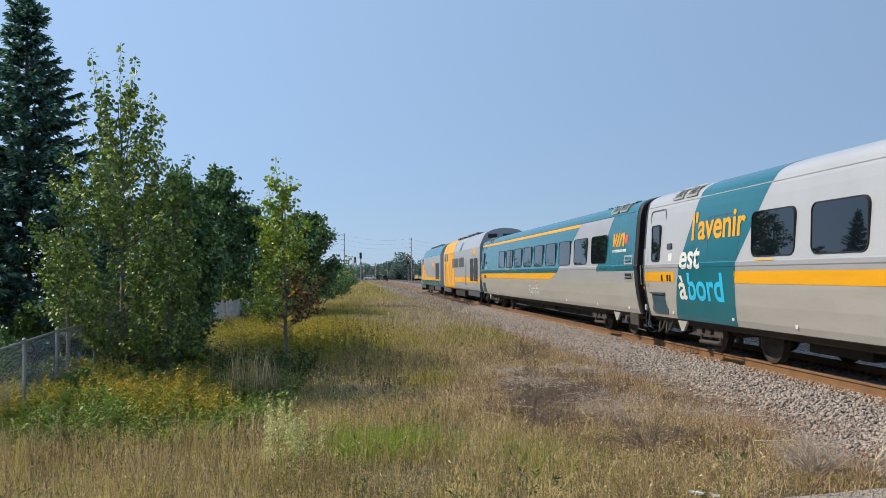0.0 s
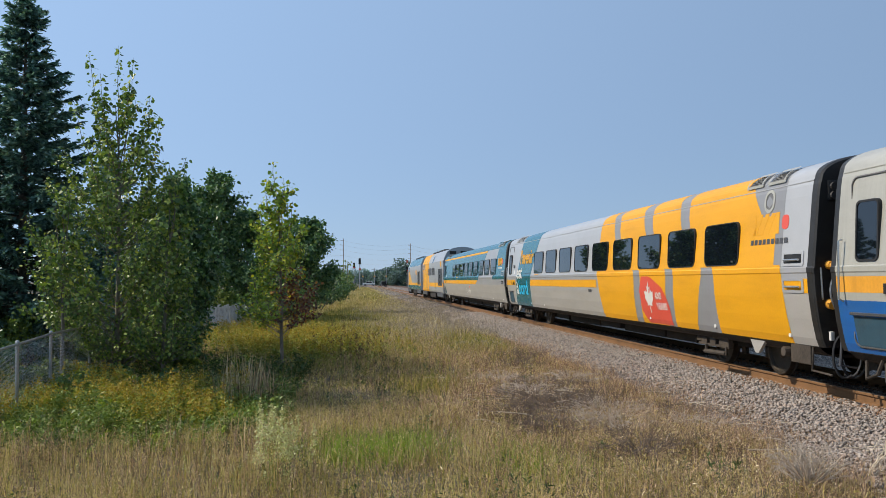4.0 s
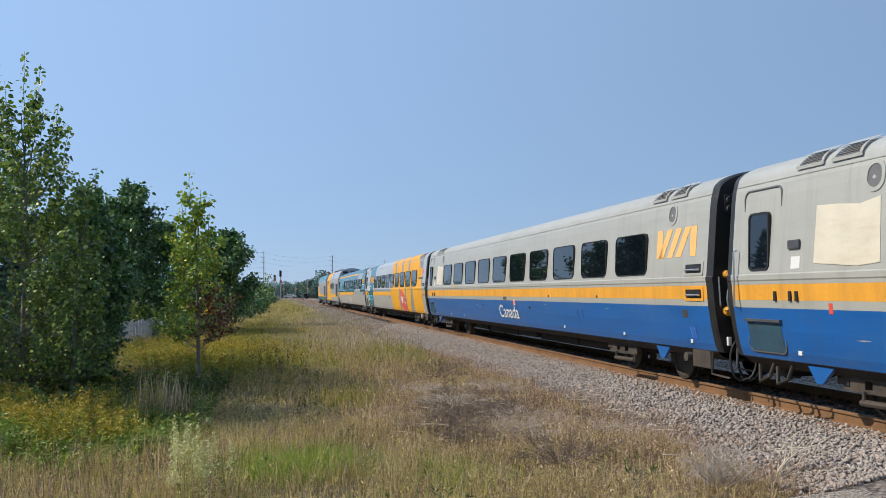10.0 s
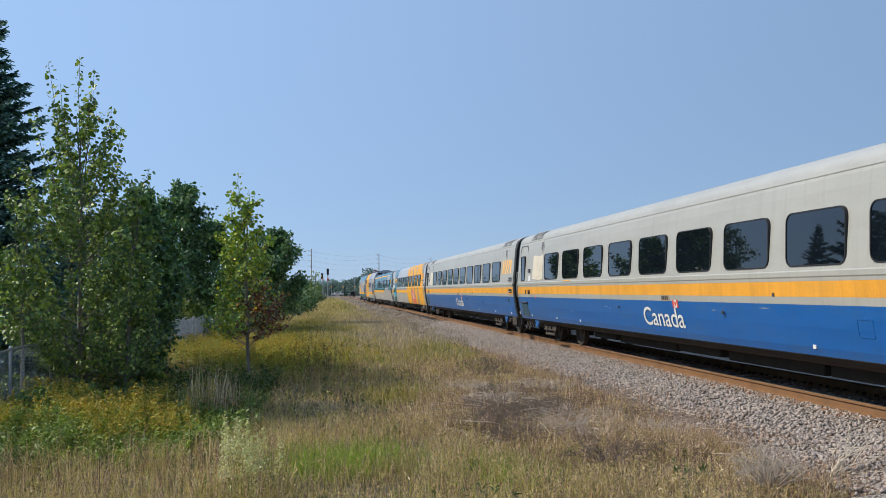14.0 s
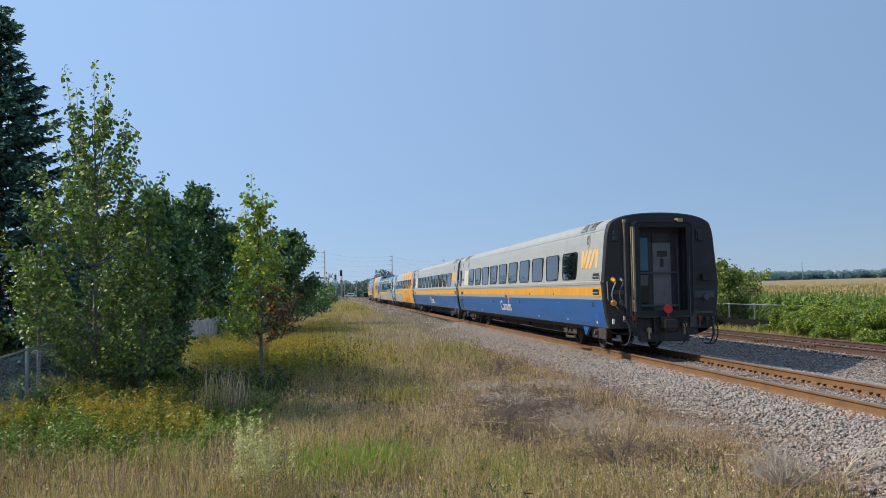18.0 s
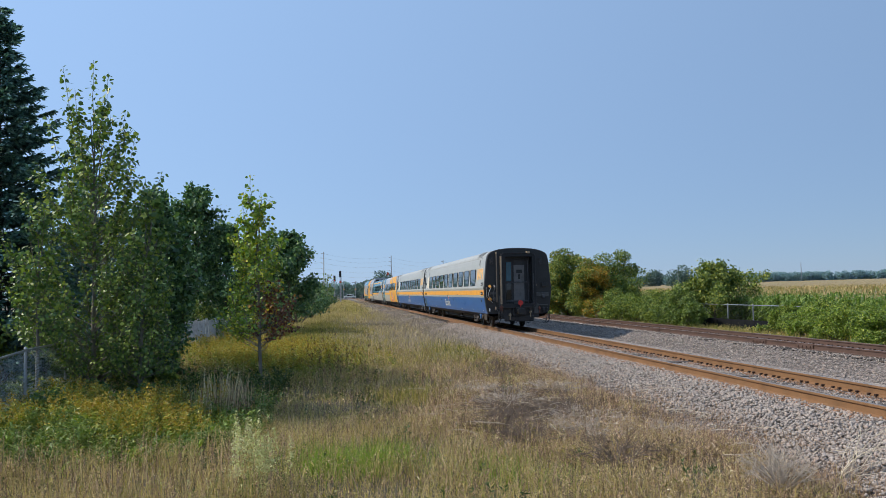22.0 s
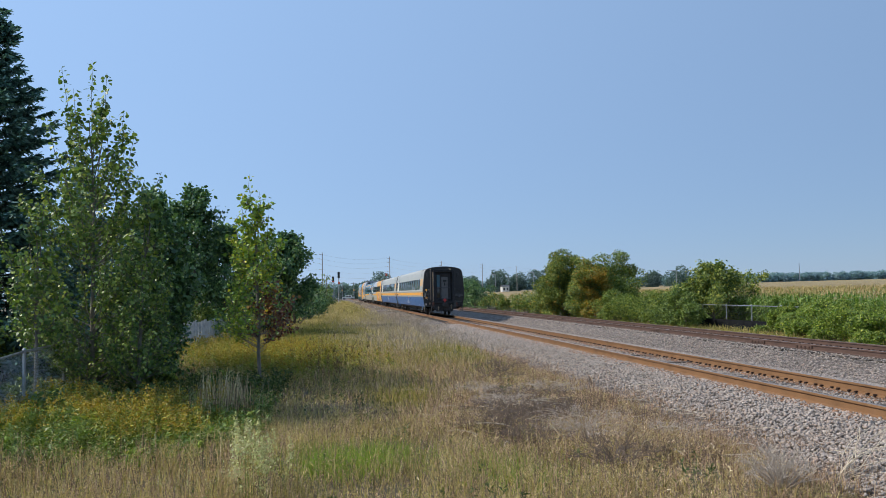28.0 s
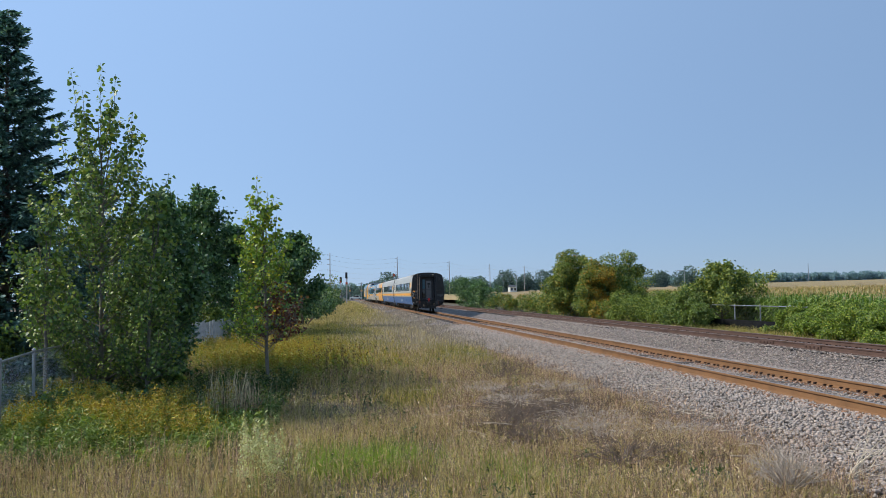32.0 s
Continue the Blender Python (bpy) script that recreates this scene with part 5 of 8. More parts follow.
def spruce(name, label, base, height, radius, mat, seed=3):
    """Whorls of drooping boughs with needle sprays on both sides."""
    g = np.random.default_rng(seed)
    t = thing(name, label, "tree")
    t.location = base
    hs = np.linspace(0, 1, 10)
    part("trunk", tubes_mesh("trunk", [tube(np.stack([0 * hs, 0 * hs, hs * height], -1), 0.17 * (1 - hs) + 0.012, 8)], BARK), None, t)
    rods, q = [], []
    h = 0.25
    while h < height - 0.15:
        rel = 1 - h / height
        n = 6 + int(5 * rel)
        off = g.uniform(0, 6.3)
        for i in range(n):
            az = off + 6.283 * i / n + g.uniform(-0.25, 0.25)
            L = (radius * rel ** 0.85 + 0.10) * g.uniform(0.55, 1.15)
            k = np.linspace(0, 1, 5)
            z = h + g.uniform(-0.22, 0.22) + L * (0.15 * k - 0.50 * k ** 2 + 0.42 * k ** 3) + 0.35 * (1 - rel) * L * k
            p = np.stack([np.cos(az) * L * k, np.sin(az) * L * k, z], -1)
            rods.append(tube(p, np.linspace(0.025 * rel + 0.008, 0.004, 5), 4))
            m = int(16 + 62 * L)
            s = g.uniform(0.08, 1.0, m) ** 0.75
            c = np.stack([np.interp(s, k, p[:, j]) for j in range(3)], -1)
            out = np.array([np.cos(az), np.sin(az), 0])
            sid = np.array([-np.sin(az), np.cos(az), 0])
            sgn = g.choice([-1, 1], m)[:, None]
            way = unit(out * 0.8 + sid * sgn * g.uniform(0.2, 1.0, (m, 1)) + np.array([0, 0, -0.15]) + g.normal(0, 0.33, (m, 3)))
            ln = (0.16 + 0.20 * rel * (1.1 - s)) * g.uniform(0.7, 1.3, m)
            wd = unit(np.cross(way, np.array([0, 0, 1.0]) + g.normal(0, 0.5, (m, 3)))) * 0.04
            tip = c + way * ln[:, None]
            q.append(np.stack([c - wd, c + wd, tip + wd * 0.5, tip - wd * 0.5], 1))
        h += 0.15 + 0.06 * rel
    tagged(part("bough_frame", tubes_mesh("bough_frame", rods, BARK), None, t), kind="stuff")
    tagged(part("needle_foliage", sheet_of("needle_foliage", np.concatenate(q), mat), None, t), kind="stuff")
    return t


def bush(name, label, base, w, d, h, mat, leaves=5000, leaf=0.10, seed=1, lumps=26, stems=9, idx_of=None, aspect=0.6, hollow=0.55, group=""):
    """Stems that spread from the base and carry uneven lumps of leaves."""
    g = np.random.default_rng(seed)
    t = thing(name, label, "bush", group)
    t.location = base
    rods, places = [], []
    for i in range(lumps):
        az, u = g.uniform(0, 6.283), g.uniform(0.05, 1.0)
        el = math.asin(u)
        rr = g.uniform(hollow, 1.0)
        c = np.array([math.cos(az) * math.cos(el) * w / 2 * rr, math.sin(az) * math.cos(el) * d / 2 * rr, h * (0.12 + 0.80 * u * rr)])
        lr = g.uniform(0.09, 0.21) * min(w, d, h * 1.4)
        m = int(leaves / lumps * g.uniform(0.6, 1.4))
        dirs = unit(g.normal(0, 1, (m, 3)))
        places.append(c + dirs * (lr * g.uniform(0.35, 1.0, (m, 1)) ** 0.6) * np.array([1.1, 1.1, 0.85]))
        if i < stems * 2:
            b = np.array([c[0] * 0.12, c[1] * 0.12, 0])
            mid = (b + c) / 2 + g.normal(0, 0.06 * h, 3)
            rods.append(tube(np.stack([b, mid, c]), [0.018 * h ** 0.5 + 0.01, 0.015, 0.006], 5))
    tagged(part("stem_frame", tubes_mesh("stem_frame", rods, BARK), None, t), kind="stuff")
    c = np.concatenate(places)
    c = c[c[:, 2] > 0.03]
    part("foliage", sheet_of("foliage", kites(c, leaf, g, aspect, 0.4, 0.1), mat if isinstance(mat, list) else [mat], None if idx_of is None else idx_of(c, g)), None, t)
    return t


POPLAR = leafy("poplar_leaf", [(0.0, (0.060, 0.118, 0.032)), (0.4, (0.130, 0.215, 0.050)), (0.8, (0.285, 0.375, 0.080)), (0.96, (0.42, 0.47, 0.11)), (1.0, (0.58, 0.53, 0.09))], 0.21, 0.48)
POPLAR_YOUNG = leafy("young_poplar_leaf", [(0.0, (0.154, 0.257, 0.037)), (0.5, (0.257, 0.374, 0.051)), (0.85, (0.440, 0.489, 0.065)), (1.0, (0.850, 0.701, 0.051))], 0.2, 0.45)
MAPLE_RED = leafy("dark_red_leaf", [(0.0, (0.086, 0.033, 0.027)), (0.6, (0.170, 0.061, 0.035)), (0.9, (0.340, 0.142, 0.039)), (1.0, (0.637, 0.344, 0.039))], 0.25)
NEEDLE = leafy("blue_spruce_needle", [(0.0, (0.063, 0.135, 0.120)), (0.5, (0.127, 0.246, 0.216)), (1.0, (0.330, 0.500, 0.440))], 0.12, 0.45)
DARK_LEAF = leafy("dark_tree_leaf", [(0.0, (0.040, 0.090, 0.040)), (0.5, (0.085, 0.172, 0.068)), (0.9, (0.175, 0.280, 0.092)), (1.0, (0.310, 0.410, 0.120))], 0.20, 0.45)
BUSH_LEAF = leafy("tall_bush_leaf", [(0.0, (0.070, 0.115, 0.026)), (0.5, (0.165, 0.225, 0.044)), (0.85, (0.310, 0.345, 0.062)), (1.0, (0.500, 0.455, 0.070))], 0.20)
HEDGE = leafy("hedge_leaf", [(0.0, (0.062, 0.108, 0.022)), (0.5, (0.155, 0.220, 0.036)), (0.9, (0.285, 0.325, 0.048)), (1.0, (0.430, 0.410, 0.060))], 0.22, 0.62)
HEDGE_DARK = leafy("shrub_leaf", [(0.0, (0.062, 0.108, 0.028)), (0.5, (0.135, 0.195, 0.040)), (1.0, (0.290, 0.345, 0.060))], 0.22)
AUTUMN = leafy("turning_leaf", [(0.0, (0.230, 0.187, 0.029)), (0.5, (0.432, 0.287, 0.029)), (0.8, (0.517, 0.216, 0.029)), (1.0, (0.646, 0.402, 0.057))], 0.4)
CORN = leafy("corn_leaf", [(0.0, (0.090, 0.152, 0.028)), (0.5, (0.167, 0.259, 0.053)), (1.0, (0.333, 0.394, 0.090))], 0.35)
TASSEL = leafy("corn_tassel", [(0.0, (0.338, 0.234, 0.091)), (0.5, (0.468, 0.338, 0.143)), (1.0, (0.585, 0.442, 0.208))], 0.3)

# ---- trees and fence on the left ----
def slim_crown(h):
    return float(np.interp(h, [0, 0.15, 0.3, 0.55, 0.8, 1.0], [0.5, 0.9, 1.0, 0.75, 0.28, 0.08]))


def shoot_tree(name, label, base, height, crown, mats, bark, tips, limbs=150, sides=3, leaf=0.11, per_metre=24, first=0.05, trunk_r=0.05, seed=1, lean=0.0, steep=1.35, extra=None, bare=0.35):
    """An airy young tree: limbs that sweep out and then up, each set with single leaves on stalks.
    tips: upright leading shoots as (dx, dy, height of the tip, height of the fork)."""
    g = np.random.default_rng(seed)
    t = thing(name, label, "tree")
    t.location = base
    hs = np.linspace(0, 1, 14)
    wob = np.cumsum(g.normal(0, 0.025, (14, 2)), 0) * hs[:, None]
    line = np.stack([lean * hs * height + wob[:, 0], wob[:, 1], hs * height * 0.86], -1)
    part("trunk", tubes_mesh("trunk", [tube(line, trunk_r * (1 - hs) ** 0.8 + 0.007, 8)], bark), None, t)
    on_trunk = lambda z: np.array([np.interp(z, line[:, 2], line[:, j]) for j in range(3)])
    rods, places, ways = [], [], []

    def dress(p, r0, start, dense):
        """Leaves along the shoot p, on short stalks to all sides."""
        k = np.linspace(0, 1, len(p))
        rods.append(tube(p, np.linspace(r0, 0.003, len(p)), 4))
        n = max(3, int(np.linalg.norm(np.diff(p, axis=0), axis=1).sum() * (1 - start) * dense))
        q = start + (1 - start) * (np.arange(n) + g.uniform(0, 0.8, n)) / n
        c = np.stack([np.interp(np.clip(q, 0, 1), k, p[:, j]) for j in range(3)], -1)
        a = np.arange(n) * 2.4 + g.uniform(0, 6.3)
        w = np.stack([np.cos(a), np.sin(a), g.uniform(-0.5, 0.5, n)], -1)
        places.append(c + w * g.uniform(0.02, 0.075, (n, 1)))
        ways.append(unit(w + np.array([0, 0, -0.45])))

    for dx, dy, top, fork in tips:
        o = on_trunk(fork)
        k = np.linspace(0, 1, 7)
        e = np.array([dx + lean * top, dy, top])
        p = o + (e - o) * k[:, None]
        p[:, :2] = o[:2] + (e[:2] - o[:2]) * (k ** 0.55)[:, None]
        p[1:-1] += g.normal(0, 0.02, (5, 3))
        dress(p, 0.014, 0.06, per_metre * 0.85)
    hh = np.linspace(first + 0.06, 0.93, 80)
    cum = np.cumsum([crown(h) ** 1.25 + 0.06 for h in hh])
    for i in range(limbs):
        h1 = np.interp((i + g.uniform(0, 1)) / limbs * cum[-1], cum, hh)
        R = crown(h1) * g.uniform(0.12, 1.0) ** 0.5 * g.uniform(0.85, 1.1)
        az = i * 2.4 + g.uniform(-0.4, 0.4)
        z1 = h1 * height
        z0 = max(first * height * g.uniform(0.6, 1.2), z1 - R * steep * g.uniform(0.7, 1.2))
        o = on_trunk(min(z0, height * 0.84))
        k = np.linspace(0, 1, 7)[:, None]
        e = np.array([on_trunk(z0)[0] + math.cos(az) * R, o[1] + math.sin(az) * R, max(z1, z0 + 0.05)])
        m = o + (e - o) * np.array([0.72, 0.72, 0.30])
        p = (1 - k) ** 2 * o + 2 * k * (1 - k) * m + k ** 2 * e
        p[1:] += g.normal(0, 0.018, (6, 3))
        dress(p, 0.007 + 0.004 * R, bare, per_metre)
        for j in range(sides):
            q = g.uniform(0.3, 0.9)
            a = np.array([np.interp(q, k[:, 0], p[:, c]) for c in range(3)])
            d = unit(p[-1] - p[-3] + g.normal(0, 0.45, 3) * np.linalg.norm(p[-1] - p[-3])) * g.uniform(0.14, 0.42) * (0.5 + 0.35 * R)
            dress(np.stack([a, a + d * 0.5 + np.array([0, 0, 0.01]), a + d + np.array([0, 0, 0.06])]), 0.004, 0.15, per_metre)
    tagged(part("branching", tubes_mesh("branching", rods, bark), None, t), kind="stuff")
    c, w = np.concatenate(places), np.concatenate(ways)
    keep = c[:, 2] > 0.12
    c, w = c[keep], w[keep]
    part("crown", sheet_of("crown", kites(c, leaf * (0.68 + 0.62 * np.clip(c[:, 2] / height, 0, 1) ** 1.5), g, 0.88, 0.05, 0.3, along=w, full=True), mats, None if extra is None else extra(c, g)), None, t)
    return t


def big_crown(h):
    return float(np.interp(h, [0, 0.06, 0.2, 0.4, 0.6, 0.72, 0.82, 0.9, 1.0], [0.3, 0.8, 1.7, 2.0, 1.72, 1.42, 1.0, 0.6, 0.2]))


shoot_tree("poplar_tree", "young poplar with fluttering green leaves beside the chain link fence", (-5.25, 19.8, -0.55), 7.3, big_crown, [POPLAR], BARK_PALE, [(-0.62, 0.1, 7.55, 4.6), (0.02, 0.2, 7.75, 5.2), (0.42, -0.1, 7.4, 4.8), (-0.28, -0.2, 7.0, 4.6), (0.72, 0.2, 6.6, 4.2), (-0.95, 0.1, 6.4, 3.9), (0.98, 0.0, 6.0, 3.6), (0.2, 0.3, 6.9, 4.4)], 150, 8, 0.090, 31, 0.05, 0.05, 11, lean=-0.018)
shoot_tree("poplar_tree", "slender poplar stem with sparse upper leaves", (-5.95, 18.2, -0.55), 4.3, slim_crown, [POPLAR], BARK_PALE, [(0.1, 0.1, 4.3, 2.8), (-0.2, 0.1, 4.0, 2.6)], 30, 6, 0.095, 26, 0.32, 0.04, 12)
shoot_tree("poplar_tree", "slender poplar stem with sparse upper leaves", (-4.15, 19.2, -0.55), 5.0, slim_crown, [POPLAR], BARK_PALE, [(0.1, 0.1, 4.9, 3.2), (0.3, 0.1, 4.6, 3.0)], 60, 7, 0.098, 28, 0.10, 0.04, 13)
# out of view; added so that its high crown shades the near grass
shoot_tree("poplar_tree", "unseen tall poplar added beyond the fence to shade the meadow", (-9.3, 17.1, -0.55), 10.2, lambda h: float(np.interp(h, [0, 0.5, 0.62, 0.8, 0.92, 1], [0.2, 0.6, 1.9, 1.9, 1.0, 0.3])), [POPLAR], BARK_PALE, [(0.0, 0.0, 10.2, 7.0), (0.5, 0.3, 9.6, 7.0), (-0.4, -0.3, 9.4, 7.0)], 130, 8, 0.15, 30, 0.58, 0.08, 15, steep=0.8)
# darker leaves here stand in for the poplar's shaded right flank
limb_tree("broadleaf_tree", "bushy dark tree standing in for the shaded poplar flank", (-4.4, 22.3, -0.55), 4.5, lambda h: float(np.interp(h, [0, 0.1, 0.3, 0.6, 0.85, 1], [0.5, 1.0, 1.2, 1.0, 0.5, 0.15])), DARK_LEAF, BARK, 7000, 0.115, 40, 45, 0.05, 0.07, 14, twigs=9, spread=0.13, leaders=4)
spruce("spruce_tree", "tall dark blue-green spruce behind the fence", (-8.75, 23.6, -0.55), 10.15, 3.1, NEEDLE, 5)
spruce("spruce_tree", "dark spruce half hidden behind the poplars", (-9.2, 33.5, -0.55), 7.4, 2.7, NEEDLE, 6)
for k, (x, y, h, r) in enumerate(((-9.4, 48.2, 8.4, 2.0), (-7.0, 45.8, 8.2, 1.5), (-5.9, 49.0, 6.4, 2.0))):
    limb_tree("broadleaf_tree", "dense dark green tree at the back of the gardens", (x, y, -0.55), h, lambda q, r=r: r * float(np.interp(q, [0, 0.1, 0.35, 0.7, 0.9, 1], [0.5, 0.8, 1.0, 0.9, 0.5, 0.2])), DARK_LEAF, BARK, 8500, 0.17, 44, 46, 0.05, 0.09, 20 + k, twigs=8, spread=0.17, leaders=6)
spruce("spruce_tree", "small narrow spruce at the back of the gardens", (-7.1, 36.6, -0.55), 4.6, 1.3, NEEDLE, 8)


def two_tone(c, g):
    """Lower leaves have turned dark red, a few at the tip too."""
    f = np.clip((2.7 - c[:, 2]) / 0.6, 0, 1) * np.clip((c[:, 0] + 0.30) / 0.4, 0, 1)
    return np.where((g.uniform(0, 1, len(c)) < f * 0.85) | (c[:, 2] > 5.0) & (g.uniform(0, 1, len(c)) < 0.5), 1, 0)


shoot_tree("young_tree", "young tree with yellow-green crown and dark red lower leaves", (-1.6, 20.2, -0.55), 5.0, lambda h: float(np.interp(h, [0, 0.2, 0.3, 0.45, 0.62, 0.8, 0.92, 1], [0.3, 0.8, 1.1, 1.05, 0.82, 0.48, 0.25, 0.1])), [POPLAR_YOUNG, MAPLE_RED], BARK_PALE, [(0.0, 0.0, 5.15, 3.4), (0.2, 0.1, 4.75, 3.2), (-0.25, 0.0, 4.5, 3.0), (0.4, 0.0, 4.2, 2.8), (-0.42, 0.0, 4.0, 2.7)], 78, 8, 0.085, 30, 0.24, 0.04, 31, extra=two_tone, steep=0.9, lean=-0.045)
limb_tree("broadleaf_tree", "dark green tree farther along the meadow edge", (-2.65, 55.0, -0.5), 6.5, lambda h: float(np.interp(h, [0, 0.2, 0.45, 0.7, 1], [0.8, 1.9, 2.2, 1.5, 0.2])), DARK_LEAF, BARK, 8500, 0.19, 36, 40, 0.2, 0.07, 33, twigs=9, spread=0.18)
for k, (x, y, w, h) in enumerate(((-6.9, 16.2, 1.4, 1.1), (-7.5, 18.2, 1.7, 1.5), (-6.6, 14.4, 1.3, 1.0), (-5.25, 17.0, 0.9, 0.55), (-4.55, 17.4, 0.8, 0.5), (-3.7, 17.8, 0.9, 0.5), (-6.3, 18.6, 1.1, 0.7), (-5.0, 18.9, 0.9, 0.5), (-4.2, 20.6, 1.2, 0.8), (-4.1, 22.6, 1.3, 0.9), (-8.0, 21.8, 1.9, 1.9), (-7.1, 22.9, 1.8, 1.7), (-6.1, 22.5, 1.8, 1.5), (-5.4, 24.4, 1.8, 1.4), (-5.9, 27.4, 1.9, 1.4), (-9.4, 22.4, 2.2, 2.2))):
    bush("garden_shrub", "leafy green shrub behind the fence", (x, y, -0.55), w, w, h, DARK_LEAF if k % 2 else HEDGE_DARK, 2600, 0.11, 40 + k, 20, group="shrubs behind the fence")
for k, (x, y, w, h) in enumerate(((-7.0, 44.5, 2.8, 2.7), (-5.4, 48.5, 2.6, 2.5), (-4.3, 52.0, 2.8, 2.6))):
    bush("garden_shrub", "rounded green shrub behind the pale board fence", (x, y, -0.55), w, w, h, HEDGE_DARK, 5200, 0.13, 80 + k, 22, hollow=0.35, group="shrubs behind the fence")
for k, (x, y, w, h) in enumerate(((-2.4, 63, 4, 3.6), (-2.0, 75, 4, 3.8), (-1.7, 95, 4, 4.0), (-1.4, 118, 4, 4.2), (-1.3, 150, 4.5, 4.6), (-4.5, 45, 4, 4.5), (-5.2, 52, 4, 4.6))):
    bush("trackside_thicket", "dark green thicket along the meadow edge", (x, y, -0.55), w, w * 1.3, h, DARK_LEAF, 4200, 0.19, 60 + k, 26, group="thickets along the line")
limb_tree("sapling", "thin sparse sapling with grey-green leaves", (-0.35, 112, -0.5), 5.0, lambda h: float(np.interp(h, [0, 0.3, 0.6, 1], [0.3, 1.0, 0.9, 0.2])), HEDGE_DARK, BARK, 300, 0.20, 20, 35, 0.2, 0.06, 35, twigs=4, spread=0.2)
# trees of the gardens farther left, which the coach windows mirror
for k, (x, y, h, r) in enumerate(((-15.5, 33, 9.2, 2.9), (-18.5, 43, 9.6, 2.6), (-27, 57, 10.5, 2.9), (-34, 76, 11.5, 3.2), (-13.8, 27.5, 7.4, 2.4), (-13.5, 18, 8.2, 2.6), (-20, 74, 8.0, 2.2), (-13, 68, 5.6, 1.6))):
    spruce("spruce_tree", "tall spruce in the gardens beyond the fence", (x, y, -0.5), h, r, NEEDLE, 90 + k)
for k, (x, y, h, r) in enumerate(((-17, 37, 5.0, 2.2), (-22, 49, 5.0, 2.4), (-25, 63, 5.4, 2.4), (-11.5, 57, 4.6, 1.9), (-16, 84, 5.0, 2.4))):
    limb_tree("broadleaf_tree", "leafy tree in the gardens beyond the fence", (x, y, -0.5), h, lambda q, r=r: r * float(np.interp(q, [0, 0.1, 0.4, 0.7, 0.9, 1], [0.4, 0.7, 1.0, 0.9, 0.5, 0.2])), DARK_LEAF, BARK, 4500, 0.20, 30, 42, 0.1, 0.1, 100 + k, twigs=8, spread=0.25)


def link_mesh(a, b, z0, z1, pitch=0.08, r=0.003):
    """Chain link: thin crossing wires between two posts, as flat strips both ways."""
    a, b = np.array(a, float), np.array(b, float)
    L = np.linalg.norm(b - a)
    h = z1 - z0
    out = []
    for s in (1, -1):
        for o in np.arange(-h, L, pitch):
            u0, u1 = max(0, o), min(L, o + h)
            if u1 <= u0:
                continue
            za, zb = (z0 + (u0 - o), z0 + (u1 - o)) if s > 0 else (z1 - (u0 - o), z1 - (u1 - o))
            p, q = a + (b - a) * u0 / L, a + (b - a) * u1 / L
            out.append([(p[0], p[1], za - r), (q[0], q[1], zb - r), (q[0], q[1], zb + r), (p[0], p[1], za + r)])
    return np.array(out)


def chain_fence(label, pts, z0, z1, pitch, wire, name="chain_link_fence", wire_mat=None):
    t = thing(name, label, "fence")
    for x, y in pts:
        bm = rod((x, y, z0 - 0.05), (x, y, z1 + 0.02), 0.03, 0.03, 10)
        bmesh.ops.create_uvsphere(bm, u_segments=8, v_segments=4, radius=0.038, matrix=Matrix.Translation((x, y, z1 + 0.03)))
        part("post", bm, GALV, t)
    for (xa, ya), (xb, yb) in zip(pts, pts[1:]):
        part("top_rail", rod((xa, ya, z1), (xb, yb, z1), 0.021, 0.021, 8), GALV, t)
        part("wire_mesh", sheet_of("wire_mesh", link_mesh((xa, ya), (xb, yb), z0, z1 - 0.02, pitch, wire), wire_mat or MESH_WIRE), None, t)
    return t


chain_fence("galvanised chain link fence along the gardens", [(-4.9, 11.2), (-5.33, 14.2), (-5.73, 16.9), (-5.87, 19.8), (-6.0, 22.8), (-6.2, 25.9), (-6.35, 29.0), (-6.5, 32.2), (-6.55, 35.4)], -0.5, 0.74, 0.065, 0.0042)
# pale boards of a garden fence that show through the leaves
_pf = thing("board_fence", "weathered pale board fence among the trees", "fence")
_pale = solid("weathered_white_board", (0.50, 0.50, 0.49), 0.8, 0.0, 0.25, 4, 30, 0.3, own=False)
for i in range(24):
    x, y = -6.9 + i * 0.105, 41.2 + i * 0.2
    b = part("board", box(-0.012, 0.012, -0.1, 0.1, 0, 1.05 + 0.05 * ((i * 7) % 3), 0.004), _pale, _pf)
    b.matrix_basis = pose(x, y, -0.55, 0, 0, -28)
for z in (-0.25, 0.3):
    part("fence_rail", rod((-6.9, 41.25, z), (-4.5, 45.85, z), 0.035, 0.035, 6), POLE_WOOD, _pf)

# ---- the meadow ----
def shade_noise(x, y, s, seed=0):
    """Smooth value noise in 0..1 for patches of one kind of plant."""
    g = np.random.default_rng(900 + seed)
    tab = g.uniform(0, 1, (64, 64))
    out, amp, tot = 0, 1.0, 0
    for o in range(3):
        u, v = x / s * 2 ** o + 100, y / s * 2 ** o + 100
        i, j = np.floor(u).astype(int), np.floor(v).astype(int)
        fu, fv = u - i, v - j
        fu, fv = fu * fu * (3 - 2 * fu), fv * fv * (3 - 2 * fv)
        t = lambda a, b: tab[a % 64, b % 64]
        out = out + amp * ((t(i, j) * (1 - fu) + t(i + 1, j) * fu) * (1 - fv) + (t(i, j + 1) * (1 - fu) + t(i + 1, j + 1) * fu) * fv)
        tot += amp
        amp *= 0.5
    return out / tot


def scatter(n, x0, x1, y0, y1, g, mask=None, wedge=0.46):
    x, y = g.uniform(x0, x1, n), g.uniform(y0, y1, n)
    keep = x > -wedge * y - 0.8
    if mask is not None:
        keep &= g.uniform(0, 1, n) < mask(x, y)
    return x[keep], y[keep]


